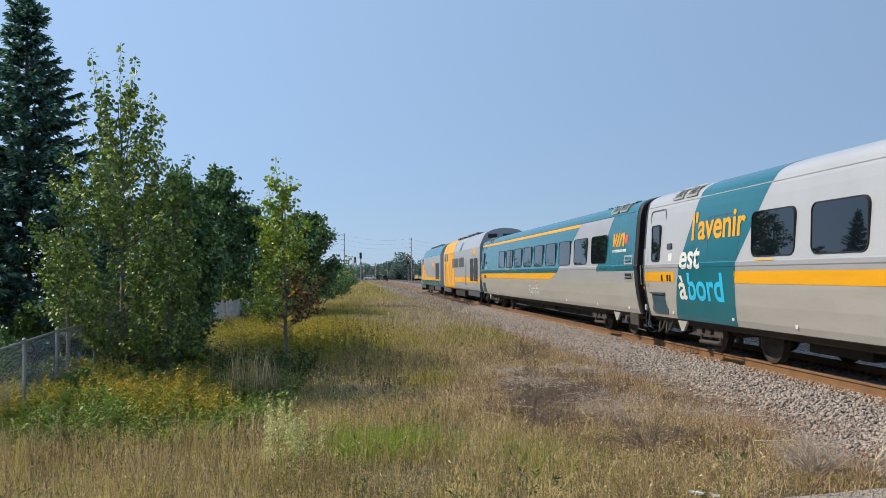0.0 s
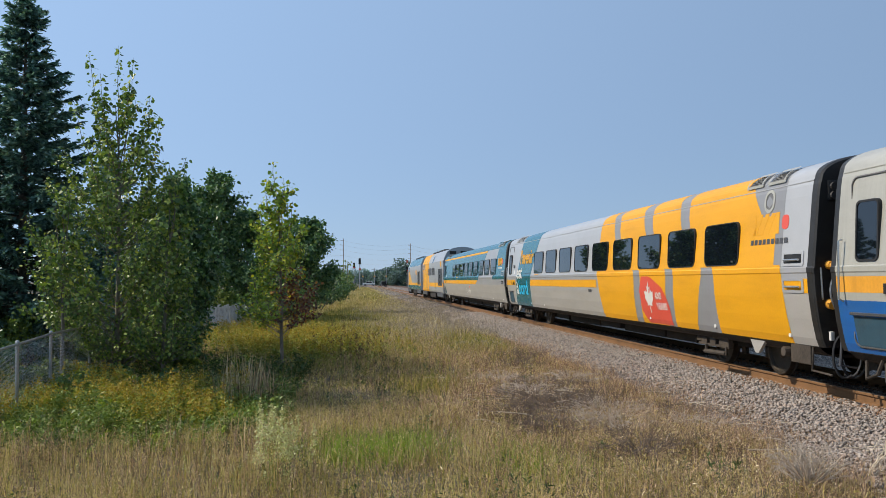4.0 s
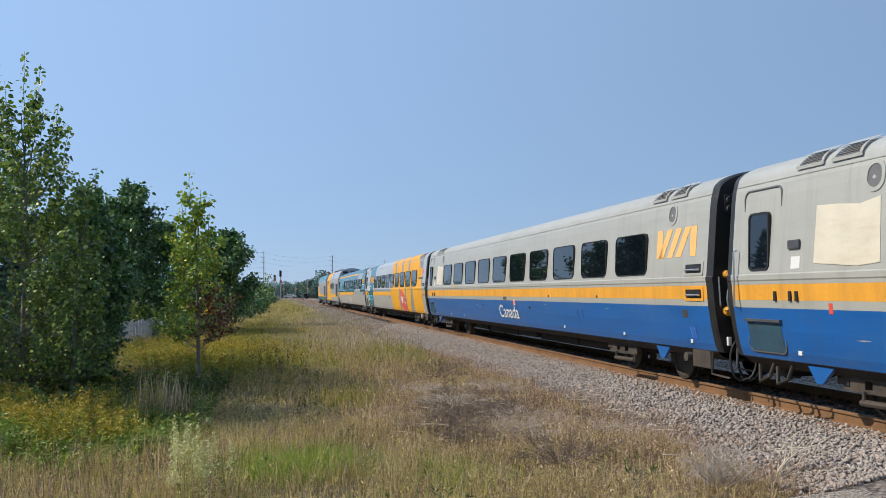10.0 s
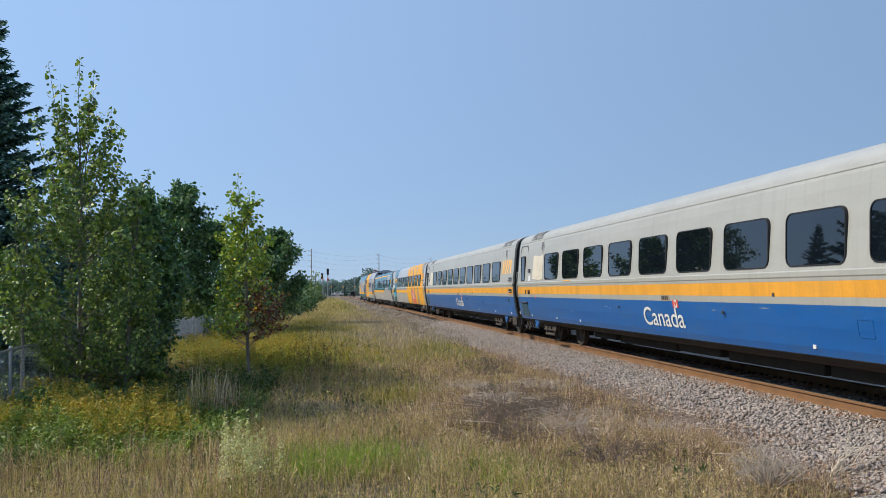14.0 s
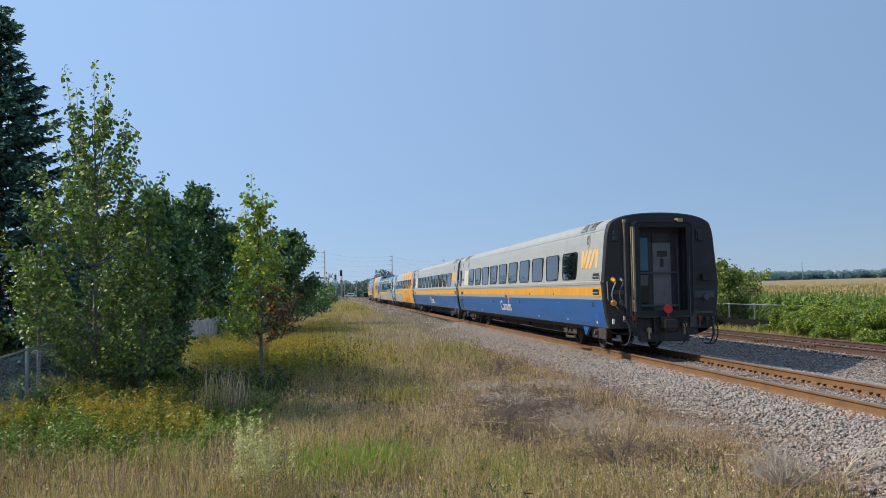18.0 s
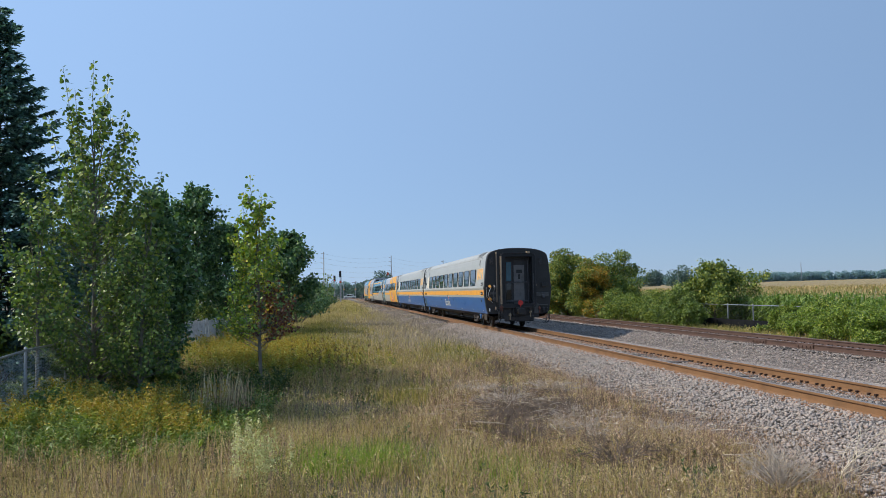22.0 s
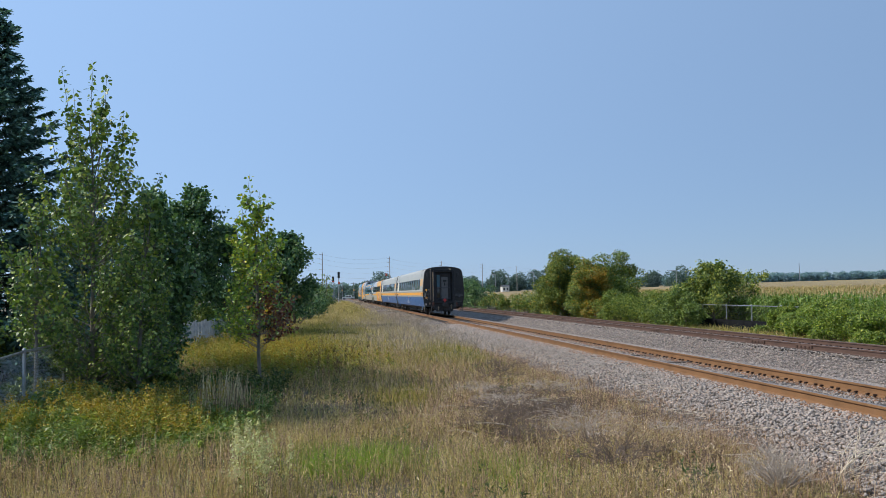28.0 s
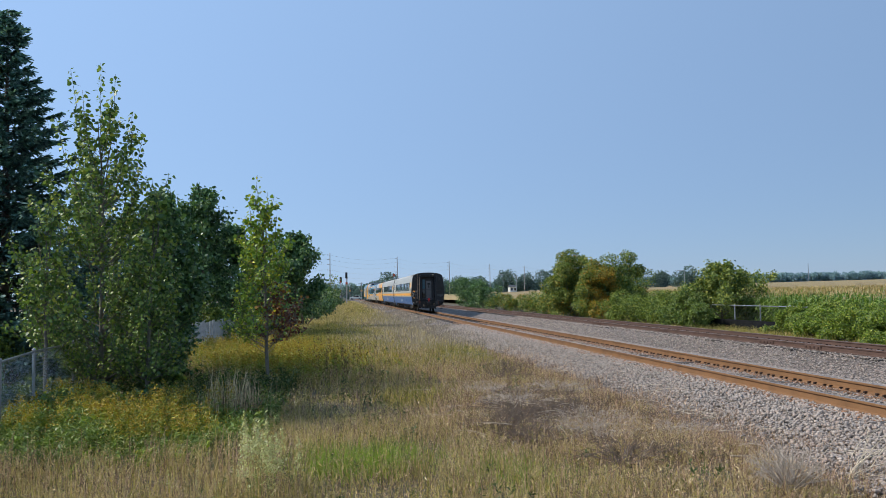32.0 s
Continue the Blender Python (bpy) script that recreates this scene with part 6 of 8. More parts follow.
def blob(cx, cy, rx, ry):
    return lambda x, y: np.exp(-(((x - cx) / rx) ** 2 + ((y - cy) / ry) ** 2))


def blades(x, y, h, w, g, lean=0.35, seg=2, z=None):
    """Bent grass blades: narrow strips that taper, as n*seg quads."""
    n = len(x)
    z0 = (soil(x, y) if z is None else z) - 0.02
    az = g.uniform(0, 6.283, n)
    d = np.stack([np.cos(az), np.sin(az)], -1)
    tilt = np.abs(g.normal(0, lean, n))
    fa = g.uniform(0, 6.283, n)
    s = np.stack([np.cos(fa), np.sin(fa)], -1)
    ks = np.linspace(0, 1, seg + 1)
    rows = []
    for k in ks:
        c = np.stack([x + d[:, 0] * tilt * h * k ** 1.7, y + d[:, 1] * tilt * h * k ** 1.7, z0 + h * k * (1 - 0.25 * tilt * k)], -1)
        ww = (w * (1 - 0.85 * k))[:, None]
        e = np.concatenate([s * ww, np.zeros((n, 1))], -1)
        rows.append((c - e, c + e))
    V = np.stack([p for r in rows for p in r], 1).reshape(-1, 3)
    b = 2 * (seg + 1)
    F = np.concatenate([np.stack([np.arange(n) * b + 2 * i, np.arange(n) * b + 2 * i + 1, np.arange(n) * b + 2 * i + 3, np.arange(n) * b + 2 * i + 2], -1) for i in range(seg)])
    return V, F


def stuff(name, label, category, V, F, mat):
    return tagged(new(name, linked_mesh(name, V, F, mat)), label, category, kind="stuff")


DRY = leafy("dry_grass_blade", [(0.0, (0.105, 0.069, 0.030)), (0.35, (0.510, 0.352, 0.143)), (0.7, (0.663, 0.476, 0.203)), (1.0, (0.884, 0.720, 0.354))], 0.25, 0.7, 0.45, 1.3, [(0.36, (0.150, 0.107, 0.048)), (0.5, (0.505, 0.386, 0.166)), (0.66, (0.825, 0.641, 0.326))])
GREEN = leafy("green_grass_blade", [(0.0, (0.101, 0.105, 0.020)), (0.5, (0.266, 0.247, 0.041)), (0.8, (0.410, 0.336, 0.071)), (1.0, (0.745, 0.509, 0.174))], 0.25, 0.6)
FRESH = leafy("fresh_grass_blade", [(0.0, (0.142, 0.221, 0.021)), (0.5, (0.224, 0.325, 0.032)), (1.0, (0.36, 0.42, 0.055))], 0.3, 0.5)
WEED = leafy("grey_brown_weed", [(0.0, (0.080, 0.046, 0.033)), (0.4, (0.282, 0.172, 0.116)), (0.8, (0.594, 0.392, 0.249)), (1.0, (0.806, 0.566, 0.364))], 0.15, 0.8)
WEED_GREY = leafy("mauve_grey_weed", [(0.0, (0.114, 0.086, 0.072)), (0.4, (0.342, 0.270, 0.224)), (0.8, (0.494, 0.396, 0.327)), (1.0, (0.798, 0.648, 0.516))], 0.2, 0.8)
DOCK = leafy("dark_seed_head", [(0.0, (0.053, 0.030, 0.021)), (0.6, (0.112, 0.063, 0.039)), (1.0, (0.210, 0.135, 0.075))], 0.15, 0.8)
STRAW = leafy("bleached_straw", [(0.0, (0.535, 0.379, 0.214)), (0.6, (0.724, 0.553, 0.335)), (1.0, (0.900, 0.758, 0.509))], 0.2, 0.7)
FLOWER = leafy("goldenrod_flower", [(0.0, (0.250, 0.140, 0.022)), (0.5, (0.400, 0.272, 0.028)), (1.0, (0.520, 0.395, 0.060))], 0.3, 0.7)
STALK_LEAF = leafy("goldenrod_leaf", [(0.0, (0.076, 0.124, 0.022)), (0.5, (0.165, 0.243, 0.041)), (1.0, (0.275, 0.330, 0.072))], 0.2, 0.5)
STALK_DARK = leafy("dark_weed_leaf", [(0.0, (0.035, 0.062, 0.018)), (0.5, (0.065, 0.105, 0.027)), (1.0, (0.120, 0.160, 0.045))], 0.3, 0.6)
GOLD_LEAF = leafy("yellow_green_goldenrod_leaf", [(0.0, (0.150, 0.185, 0.030)), (0.5, (0.300, 0.320, 0.045)), (1.0, (0.470, 0.440, 0.075))], 0.25, 0.55)
PALE = leafy("pale_seed_plume", [(0.0, (0.380, 0.360, 0.170)), (0.5, (0.560, 0.525, 0.280)), (1.0, (0.720, 0.680, 0.420))], 0.35, 0.7)

GOLD_A = lambda x, y: np.clip((-0.9 - x + 0.07 * (y - 14)) / 0.9, 0, 1) * np.clip((y - 11.2) / 1.2, 0, 1) * np.clip((16.7 - y) / 1.0, 0, 1)
GOLD_B = lambda x, y: np.clip(blob(-1.3, 24.5, 1.7, 2.4)(x, y) + 0.6 * blob(-2.7, 28.5, 1.5, 2.6)(x, y) + 0.3 * blob(-3.8, 34.0, 1.6, 3.2)(x, y), 0, 1)
WEEDY = lambda x, y: np.clip(blob(3.6, 14.2, 1.9, 3.4)(x, y) * 1.5 + blob(4.8, 9.5, 1.1, 2.4)(x, y) * 0.4 + blob(3.4, 23, 1.6, 5)(x, y) * 0.6 + blob(4.2, 42, 2.7, 18)(x, y) + blob(5.4, 10.3, 0.7, 2.2)(x, y) * 0.9 + blob(5.7, 12.5, 0.75, 4.5)(x, y) * (0.2 + shade_noise(x, y, 1.1, 51)) + blob(5.4, 23, 0.7, 10)(x, y) * (0.2 + 0.9 * shade_noise(x, y, 1.1, 52)) + (y > 45) * blob(5.9 + 0.012 * y, y, 2.2, 1)(x, y) * 0.8, 0, 1)
FRESHY = lambda x, y: np.clip(blob(0.35, 10.9, 0.6, 0.55)(x, y) * 2.2 + blob(2.1, 9.8, 0.5, 0.6)(x, y) * 0.4 + blob(1.6, 26, 1.3, 2.5)(x, y) * 0.6 + blob(-0.3, 34, 1.6, 5)(x, y) + blob(4.0, 27.5, 1.0, 3.2)(x, y) * 0.9 + blob(0.2, 48, 1.8, 6)(x, y) + blob(1.6, 17.5, 0.6, 1.3)(x, y) * 0.7, 0, 1)
# where the poplars' shade is deepened: dry grass thinned, dark weeds added
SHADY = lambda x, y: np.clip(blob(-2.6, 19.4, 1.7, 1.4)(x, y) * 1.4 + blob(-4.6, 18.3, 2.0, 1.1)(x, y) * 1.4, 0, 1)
MOWN = lambda x, y: 1 - 0.5 * np.clip(blob(0.6, 16.5, 2.6, 2.6)(x, y) * 1.5, 0, 1)
SLAB_FREE = lambda x, y: 1.0 - (((x - 3.66) * 0.985 + (y - 7.5) * 0.174 > -0.03) & ((y - 7.5) * 0.985 - (x - 3.66) * 0.174 < 0.03) & (y > 5.0)) * 1.0
# tufts with bare gaps between them, larger far out where only the large ones tell
TUFT = lambda x, y, zone: np.clip((shade_noise(x, y, (0.45, 0.8, 1.7, 5.0)[zone], 61) - 0.37) * 5.5, 0.13, 1)
g = np.random.default_rng(21)
# near, middle and far swathes of each kind
for zone, (y0, y1, k, hk) in enumerate(((6.0, 14, 1.0, 1.0), (14, 30, 0.42, 1.0), (30, 95, 0.13, 1.05), (95, 260, 0.012, 1.5))):
    area = (y1 - y0) * (5.8 + 0.5 * (y0 + y1) / 2)
    wide = (1.0, 1.7, 3.6, 10.0)[zone]
    dry = lambda x, y: np.clip(0.25 + 0.9 * shade_noise(x, y, 1.6, 1) - 0.7 * FRESHY(x, y) - 0.8 * GOLD_A(x, y) - 0.6 * GOLD_B(x, y) - 0.25 * WEEDY(x, y) - 0.9 * SHADY(x, y) - (0.3 if zone > 1 else 0.0), 0.02, 1) * np.clip((6.3 - x) / 1.2, 0, 1) * SLAB_FREE(x, y) * TUFT(x, y, zone)
    x, y = scatter(int(area * 1300 * k), -30, 5.7, y0, y1, g, dry)
    V, F = blades(x, y, g.uniform(0.12, 0.38, len(x)) * hk * (0.55 + 0.65 * TUFT(x, y, zone)) * np.clip(1.15 - 0.09 * np.clip(x, 0, 9), 0.45, 1.1) * MOWN(x, y), 0.0042 * wide * g.uniform(0.5, 1.5, len(x)), g, 0.75, 2)
    stuff("dry_grass", "tan dried meadow grass", "grass", V, F, DRY)
    low = lambda x, y: np.clip((1.5 if zone > 1 else 1.25) - 1.4 * shade_noise(x, y, 2.2, 2) + 0.2 * FRESHY(x, y) - 0.5 * WEEDY(x, y), 0.05, 1) * (0.25 + 0.75 * TUFT(x, y, zone)) * np.clip((5.0 - x) / 1.5, 0, 1) * SLAB_FREE(x, y)
    x, y = scatter(int(area * 380 * k), -30, 5.6, y0, y1, g, low)
    V, F = blades(x, y, g.uniform(0.12, 0.34, len(x)) * hk * MOWN(x, y), 0.005 * wide * g.uniform(0.6, 1.5, len(x)), g, 0.65)
    stuff("green_grass", "olive green meadow grass", "grass", V, F, GREEN)
    x, y = scatter(int(area * 1000 * k), -6, 5.0, y0, y1, g, FRESHY)
    if len(x) > 10:
        V, F = blades(x, y, g.uniform(0.2, 0.42, len(x)), 0.004 * wide * g.uniform(0.7, 1.4, len(x)), g, 0.6)
        stuff("fresh_grass", "bright green grass patches", "grass", V, F, FRESH if zone < 1 else GREEN)
    x, y = scatter(int(area * 900 * k), 0, 6.9 + 0.012 * y1, y0, y1, g, lambda x, y: TUFT(x, y, zone) * WEEDY(x, y) * np.clip((6.7 + 0.012 * y - x) / 0.8, 0, 1) * SLAB_FREE(x, y))
    V, F = blades(x, y, g.uniform(0.10, 0.46, len(x)) * np.clip(1.2 - 0.1 * x, 0.5, 1.2), 0.0034 * wide * g.uniform(0.6, 1.5, len(x)), g, 0.9)
    stuff("dead_weeds", "grey-brown dead sweet clover tangle", "weeds", V, F, WEED if zone < 2 else WEED_GREY)
# the meadow goes on round the place where the camera stands
x, y = g.uniform(-14, 5.2, 30000), g.uniform(-14, 6.2, 30000)
keep = (np.hypot(x, y) > 0.8) & (SLAB_FREE(x, y) > 0)
x, y = x[keep], y[keep]
V, F = blades(x, y, g.uniform(0.1, 0.3, len(x)), 0.010 * np.ones(len(x)), g, 0.7, 2)
stuff("dry_grass", "tan dried meadow grass", "grass", V, F, DRY)


def seeded(x, y, h, lean, width, head, per, head_h, g):
    """Upright stalks that carry a loose head of small husks."""
    n = len(x)
    z = soil(x, y)
    az, tilt = g.uniform(0, 6.283, n), np.abs(g.normal(0, lean, n))
    d = np.stack([np.cos(az) * tilt, np.sin(az) * tilt], -1)
    side = np.stack([np.cos(az + g.uniform(0.6, 2.2, n)), np.sin(az + 1.5), np.zeros(n)], -1) * width
    pts = []
    for k in (0.0, 0.55, 1.0):
        pts.append(np.stack([x + d[:, 0] * h * k ** 1.6, y + d[:, 1] * h * k ** 1.6, z - 0.02 + h * k], -1))
    strips = [np.stack([a - side * wa, a + side * wa, b + side * wb, b - side * wb], 1) for a, b, wa, wb in ((pts[0], pts[1], 1, 0.8), (pts[1], pts[2], 0.8, 0.5))]
    k = 1 - head_h * g.uniform(0, 1, (n, per)) ** 0.9
    c = np.stack([x[:, None] + d[:, :1] * h[:, None] * k ** 1.6, y[:, None] + d[:, 1:] * h[:, None] * k ** 1.6, z[:, None] - 0.02 + h[:, None] * k], -1)
    c = (c + g.normal(0, head * 0.45, c.shape)).reshape(-1, 3)
    return np.concatenate(strips + [kites(c, head, g, 0.5, 0.2, -0.2)])


# stalks with seed heads that stand above the grass; they stay low round the young tree
SEEDY = lambda x, y: np.clip(0.10 + 1.1 * shade_noise(x, y, 1.2, 5) - 0.5 * FRESHY(x, y) - 0.8 * GOLD_A(x, y) - 0.6 * SHADY(x, y), 0, 1) * SLAB_FREE(x, y)
FRONT = lambda x, y: np.clip((-0.3 - x) / 0.8, 0, 1) * np.clip((y - 8.2) / 0.8, 0, 1) * np.clip((11.9 - y) / 1.2, 0, 1) * np.clip(1.6 * shade_noise(x, y, 0.8, 6) - 0.15, 0, 1)
for n, x0, x1, y0, y1, mask, h0, h1, lean, wd, head, per, hh, mt, label in (
        (8000, -7, 5.2, 6.2, 15, SEEDY, 0.20, 0.42, 0.30, 0.0024, 0.016, 15, 0.45, WEED, "thin brown stalks with small seed heads"),
        (6000, -7, 5.2, 6.2, 15, SEEDY, 0.18, 0.40, 0.34, 0.0024, 0.015, 15, 0.42, DRY, "bleached grass stalks with pale seed heads"),
        (8000, -5, 5.6, 15, 32, SEEDY, 0.20, 0.44, 0.25, 0.004, 0.028, 10, 0.45, WEED, "thin brown stalks with small seed heads"),
        (6000, -5, 5.6, 15, 32, SEEDY, 0.20, 0.40, 0.28, 0.004, 0.027, 10, 0.42, DRY, "bleached grass stalks with pale seed heads"),
        (1700, -8, 0.2, 8, 12, FRONT, 0.26, 0.62, 0.24, 0.0030, 0.016, 20, 0.6, WEED, "upright brown grass stalks in a loose stand"),
        (3600, -8, 3.5, 7, 15, SEEDY, 0.20, 0.42, 0.20, 0.0032, 0.020, 10, 0.8, GREEN, "olive green stalks among the dry grass"),
        (3000, -4, 4.5, 15, 32, SEEDY, 0.20, 0.40, 0.20, 0.005, 0.034, 8, 0.8, GREEN, "olive green stalks among the dry grass"),
        (1800, -8, 0.2, 8, 12, FRONT, 0.24, 0.55, 0.26, 0.0030, 0.016, 20, 0.6, DRY, "upright tan grass stalks in a loose stand")):
    x, y = scatter(n, x0, x1, y0, y1, g, mask)
    low = np.clip(1.08 - 0.10 * np.clip(x, 0, 9), 0.45, 1.1) * MOWN(x, y)
    tagged(new("seed_stalks", sheet_of("seed_stalks", seeded(x, y, g.uniform(h0, h1, len(x)) * low * (0.75 + 0.5 * shade_noise(x, y, 0.6, 16)), lean, wd, head, per, hh, g), mt)), label, "grass", kind="stuff")


def plumes(x, y, h0, h1, leaf_n, bloom_n, g, leaf=0.09, bloom=0.035, bloom_h=0.22, spread=0.08):
    """Stalk, leaves and plume of tall weeds: two arrays of kites and a strip mesh."""
    n = len(x)
    h = g.uniform(h0, h1, n) * np.clip(0.35 + 1.35 * shade_noise(x, y, 0.7, 15), 0.6, 1.35)  # taller and lower clumps
    z = soil(x, y)
    lx = g.normal(0, 0.07, (n, 2))
    k = g.uniform(0.12, 0.9, (n, leaf_n))
    c = np.stack([x[:, None] + lx[:, :1] * k, y[:, None] + lx[:, 1:] * k, z[:, None] + h[:, None] * k], -1).reshape(-1, 3)
    a = g.uniform(0, 6.283, len(c))
    way = np.stack([np.cos(a), np.sin(a), g.uniform(-0.1, 0.6, len(c))], -1)
    L = kites(c, leaf, g, 0.28, 1.0, 0.0, way)
    kb = g.uniform(0, 1, (n, bloom_n))
    off = g.normal(0, 1, (n, bloom_n, 2)) * (spread * (1.1 - kb))[..., None]
    b = np.stack([x[:, None] + lx[:, :1] + off[..., 0], y[:, None] + lx[:, 1:] + off[..., 1], z[:, None] + h[:, None] * 0.92 + bloom_h * (kb - 0.35)], -1).reshape(-1, 3)
    B = kites(b, bloom, g, 0.8, 0.6, 0.0)
    return L, B, h


def flowers(name, label, x, y, args, leaf_mat, bloom_mat, category="flowers"):
    L, B, h = plumes(x, y, *args)
    Q = np.concatenate([L, B])
    idx = np.concatenate([np.zeros(len(L)), np.ones(len(B))])
    tagged(new(name, sheet_of(name, Q, [leaf_mat, bloom_mat], idx)), label, category, kind="stuff")
    V, F = blades(x, y, h, 0.004 * np.ones(len(x)), g, 0.08, 2)
    stuff("flower_stalks", "thin green stalks", "stalks", V, F, STALK_LEAF)


x, y = scatter(6000, -10, 0.3, 11, 20, g, lambda x, y: GOLD_A(x, y) * np.clip(6.5 * shade_noise(x, y, 0.75, 7) - 2.9, 0, 1) * np.clip((-1.6 - x) / 0.6, 0, 1) * np.clip((y - 12.0) / 1.5 + 1.2 * shade_noise(x, y, 0.7, 8) - 0.3, 0, 1))
flowers("goldenrod", "goldenrod with yellow plumes and green leaves", x, y, (0.38, 0.66, 22, 30, g, 0.085, 0.030, 0.19, 0.06), GOLD_LEAF, FLOWER)
x, y = scatter(7400, -10, 0.3, 11, 20, g, lambda x, y: GOLD_A(x, y) * np.clip(3.4 - 4.6 * shade_noise(x, y, 0.75, 7), 0.2, 1))
flowers("goldenrod", "green goldenrod not yet in flower", x, y, (0.22, 0.48, 26, 2, g, 0.085, 0.019, 0.15, 0.05), STALK_LEAF, FLOWER)
x, y = scatter(9000, -7, 2.0, 21, 38, g, GOLD_B)
flowers("goldenrod", "goldenrod stand behind the young tree", x, y, (0.35, 0.72, 20, 24, g, 0.10, 0.036, 0.24, 0.075), GOLD_LEAF, FLOWER)
for mat, n, h0, h1, tag in ((STRAW, 4200, 0.22, 0.46, "bleached"), (WEED_GREY, 6000, 0.18, 0.42, "mauve grey"), (DRY, 7000, 0.2, 0.42, "tan")):
    x, y = scatter(n, -0.8, 4.6, 22, 52, g, lambda x, y: np.clip((x + 0.9) / 0.8, 0, 1) * np.clip(0.3 + 1.1 * shade_noise(x, y, 1.3, 61), 0, 1))
    V, F = blades(x, y, g.uniform(h0, h1, len(x)), 0.009 * g.uniform(0.6, 1.4, len(x)), g, 0.45, 3)
    stuff("dry_grass", tag + " dry grass stalks beyond the young tree", "grass", V, F, mat)
x, y = scatter(1500, -9, -1.5, 11, 22, g, lambda x, y: 0.5 * shade_noise(x, y, 1.2, 9))
flowers("tall_weeds", "leafy green weeds among the goldenrod", x, y, (0.2, 0.45, 26, 2, g, 0.10, 0.02, 0.1, 0.05), FRESH, FRESH, "weeds")
for y0, y1, n, sz in ((6.5, 15, 500, 0.07), (15, 30, 600, 0.09)):
    x, y = scatter(n * 3, -8, 4.4, y0, y1, g, lambda x, y: np.clip(2.6 * shade_noise(x, y, 0.8, 41) - 1.15, 0, 1) * (1 - 0.8 * WEEDY(x, y)) * SLAB_FREE(x, y))
    flowers("leafy_weeds", "dark green leafy weeds in the grass", x, y, (0.12, 0.36, 18, 3, g, sz, 0.02, 0.1, 0.05), STALK_DARK, WEED, "weeds")
# green weeds whose very dark leaf colour also deepens the poplar shade
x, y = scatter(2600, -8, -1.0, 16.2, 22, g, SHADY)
flowers("leafy_weeds", "dark green leafy weeds, kept very dark to deepen the poplar shade", x, y, (0.18, 0.5, 18, 2, g, 0.11, 0.02, 0.1, 0.05), STALK_DARK, WEED, "weeds")
# tan reeds, dark dock stand, pale plumes
x, y = g.normal(-1.95, 0.25, 150), g.normal(15.6, 0.4, 150)
V, F = blades(x, y, g.uniform(0.55, 1.1, 150), 0.006 * np.ones(150), g, 0.12, 3)
stuff("reed_clump", "tall tan reed stalks", "reeds", V, F, STRAW)
x, y = g.normal(-1.9, 0.27, 330), g.normal(15.6, 0.45, 330)
V, F = blades(x, y, g.uniform(0.4, 0.85, 330), 0.009 * np.ones(330), g, 0.25, 3)
stuff("reed_clump", "brown dried reed leaves", "reeds", V, F, WEED)
x, y = scatter(1100, -1.5, 3.5, 18, 24, g, blob(0.15, 20.6, 0.55, 1.0))
flowers("dock_weeds", "dark brown dock seed heads", x, y, (0.5, 0.95, 5, 26, g, 0.06, 0.03, 0.45, 0.03), WEED, DOCK, "weeds")
x, y = g.normal(-0.80, 0.16, 20), g.normal(9.35, 0.22, 20)
flowers("pale_plume_weed", "pale cream seed plumes on green stems", x, y, (0.42, 0.72, 10, 90, g, 0.06, 0.028, 0.36, 0.03), PALE, PALE, "weeds")
for cx, cy, n in ((-1.25, 9.1, 8),):
    x, y = g.normal(cx, 0.22, n), g.normal(cy, 0.22, n)
    flowers("pale_plume_weed", "small pale seed plumes", x, y, (0.25, 0.45, 6, 40, g, 0.04, 0.014, 0.2, 0.02), STALK_LEAF, PALE, "weeds")


def twig_bush(name, label, base, w, h, n, mat, seed, r=0.0048, straight=0.5):
    """A leafless tangle: stems that fork twice."""
    g = np.random.default_rng(seed)
    t = thing(name, label, "dead shrub")
    t.location = base
    rods = []
    for i in range(n):
        az, out = g.uniform(0, 6.283), g.uniform(0.05, 1) ** 0.7
        e = np.array([math.cos(az) * out * w / 2, math.sin(az) * out * w / 2, h * g.uniform(0.55, 1.0) * (1 - 0.45 * out)])
        m = e * 0.5 + g.normal(0, 0.04, 3) + np.array([0, 0, 0.08 * h])
        rods.append(tube(np.stack([e * 0.03, m, e]), [r * 1.5, r, r * 0.6], 4))
        for j in range(4):
            q = m + (e - m) * g.uniform(0, 0.9)
            f = q + unit(e - m + g.normal(0, 0.25 * straight * w, 3)) * g.uniform(0.06, 0.22)
            rods.append(tube(np.stack([q, f]), [r * 0.7, r * 0.4], 3))
    tagged(part("twig_tangle", tubes_mesh("twig_tangle", rods, mat), None, t), kind="stuff")
    return t


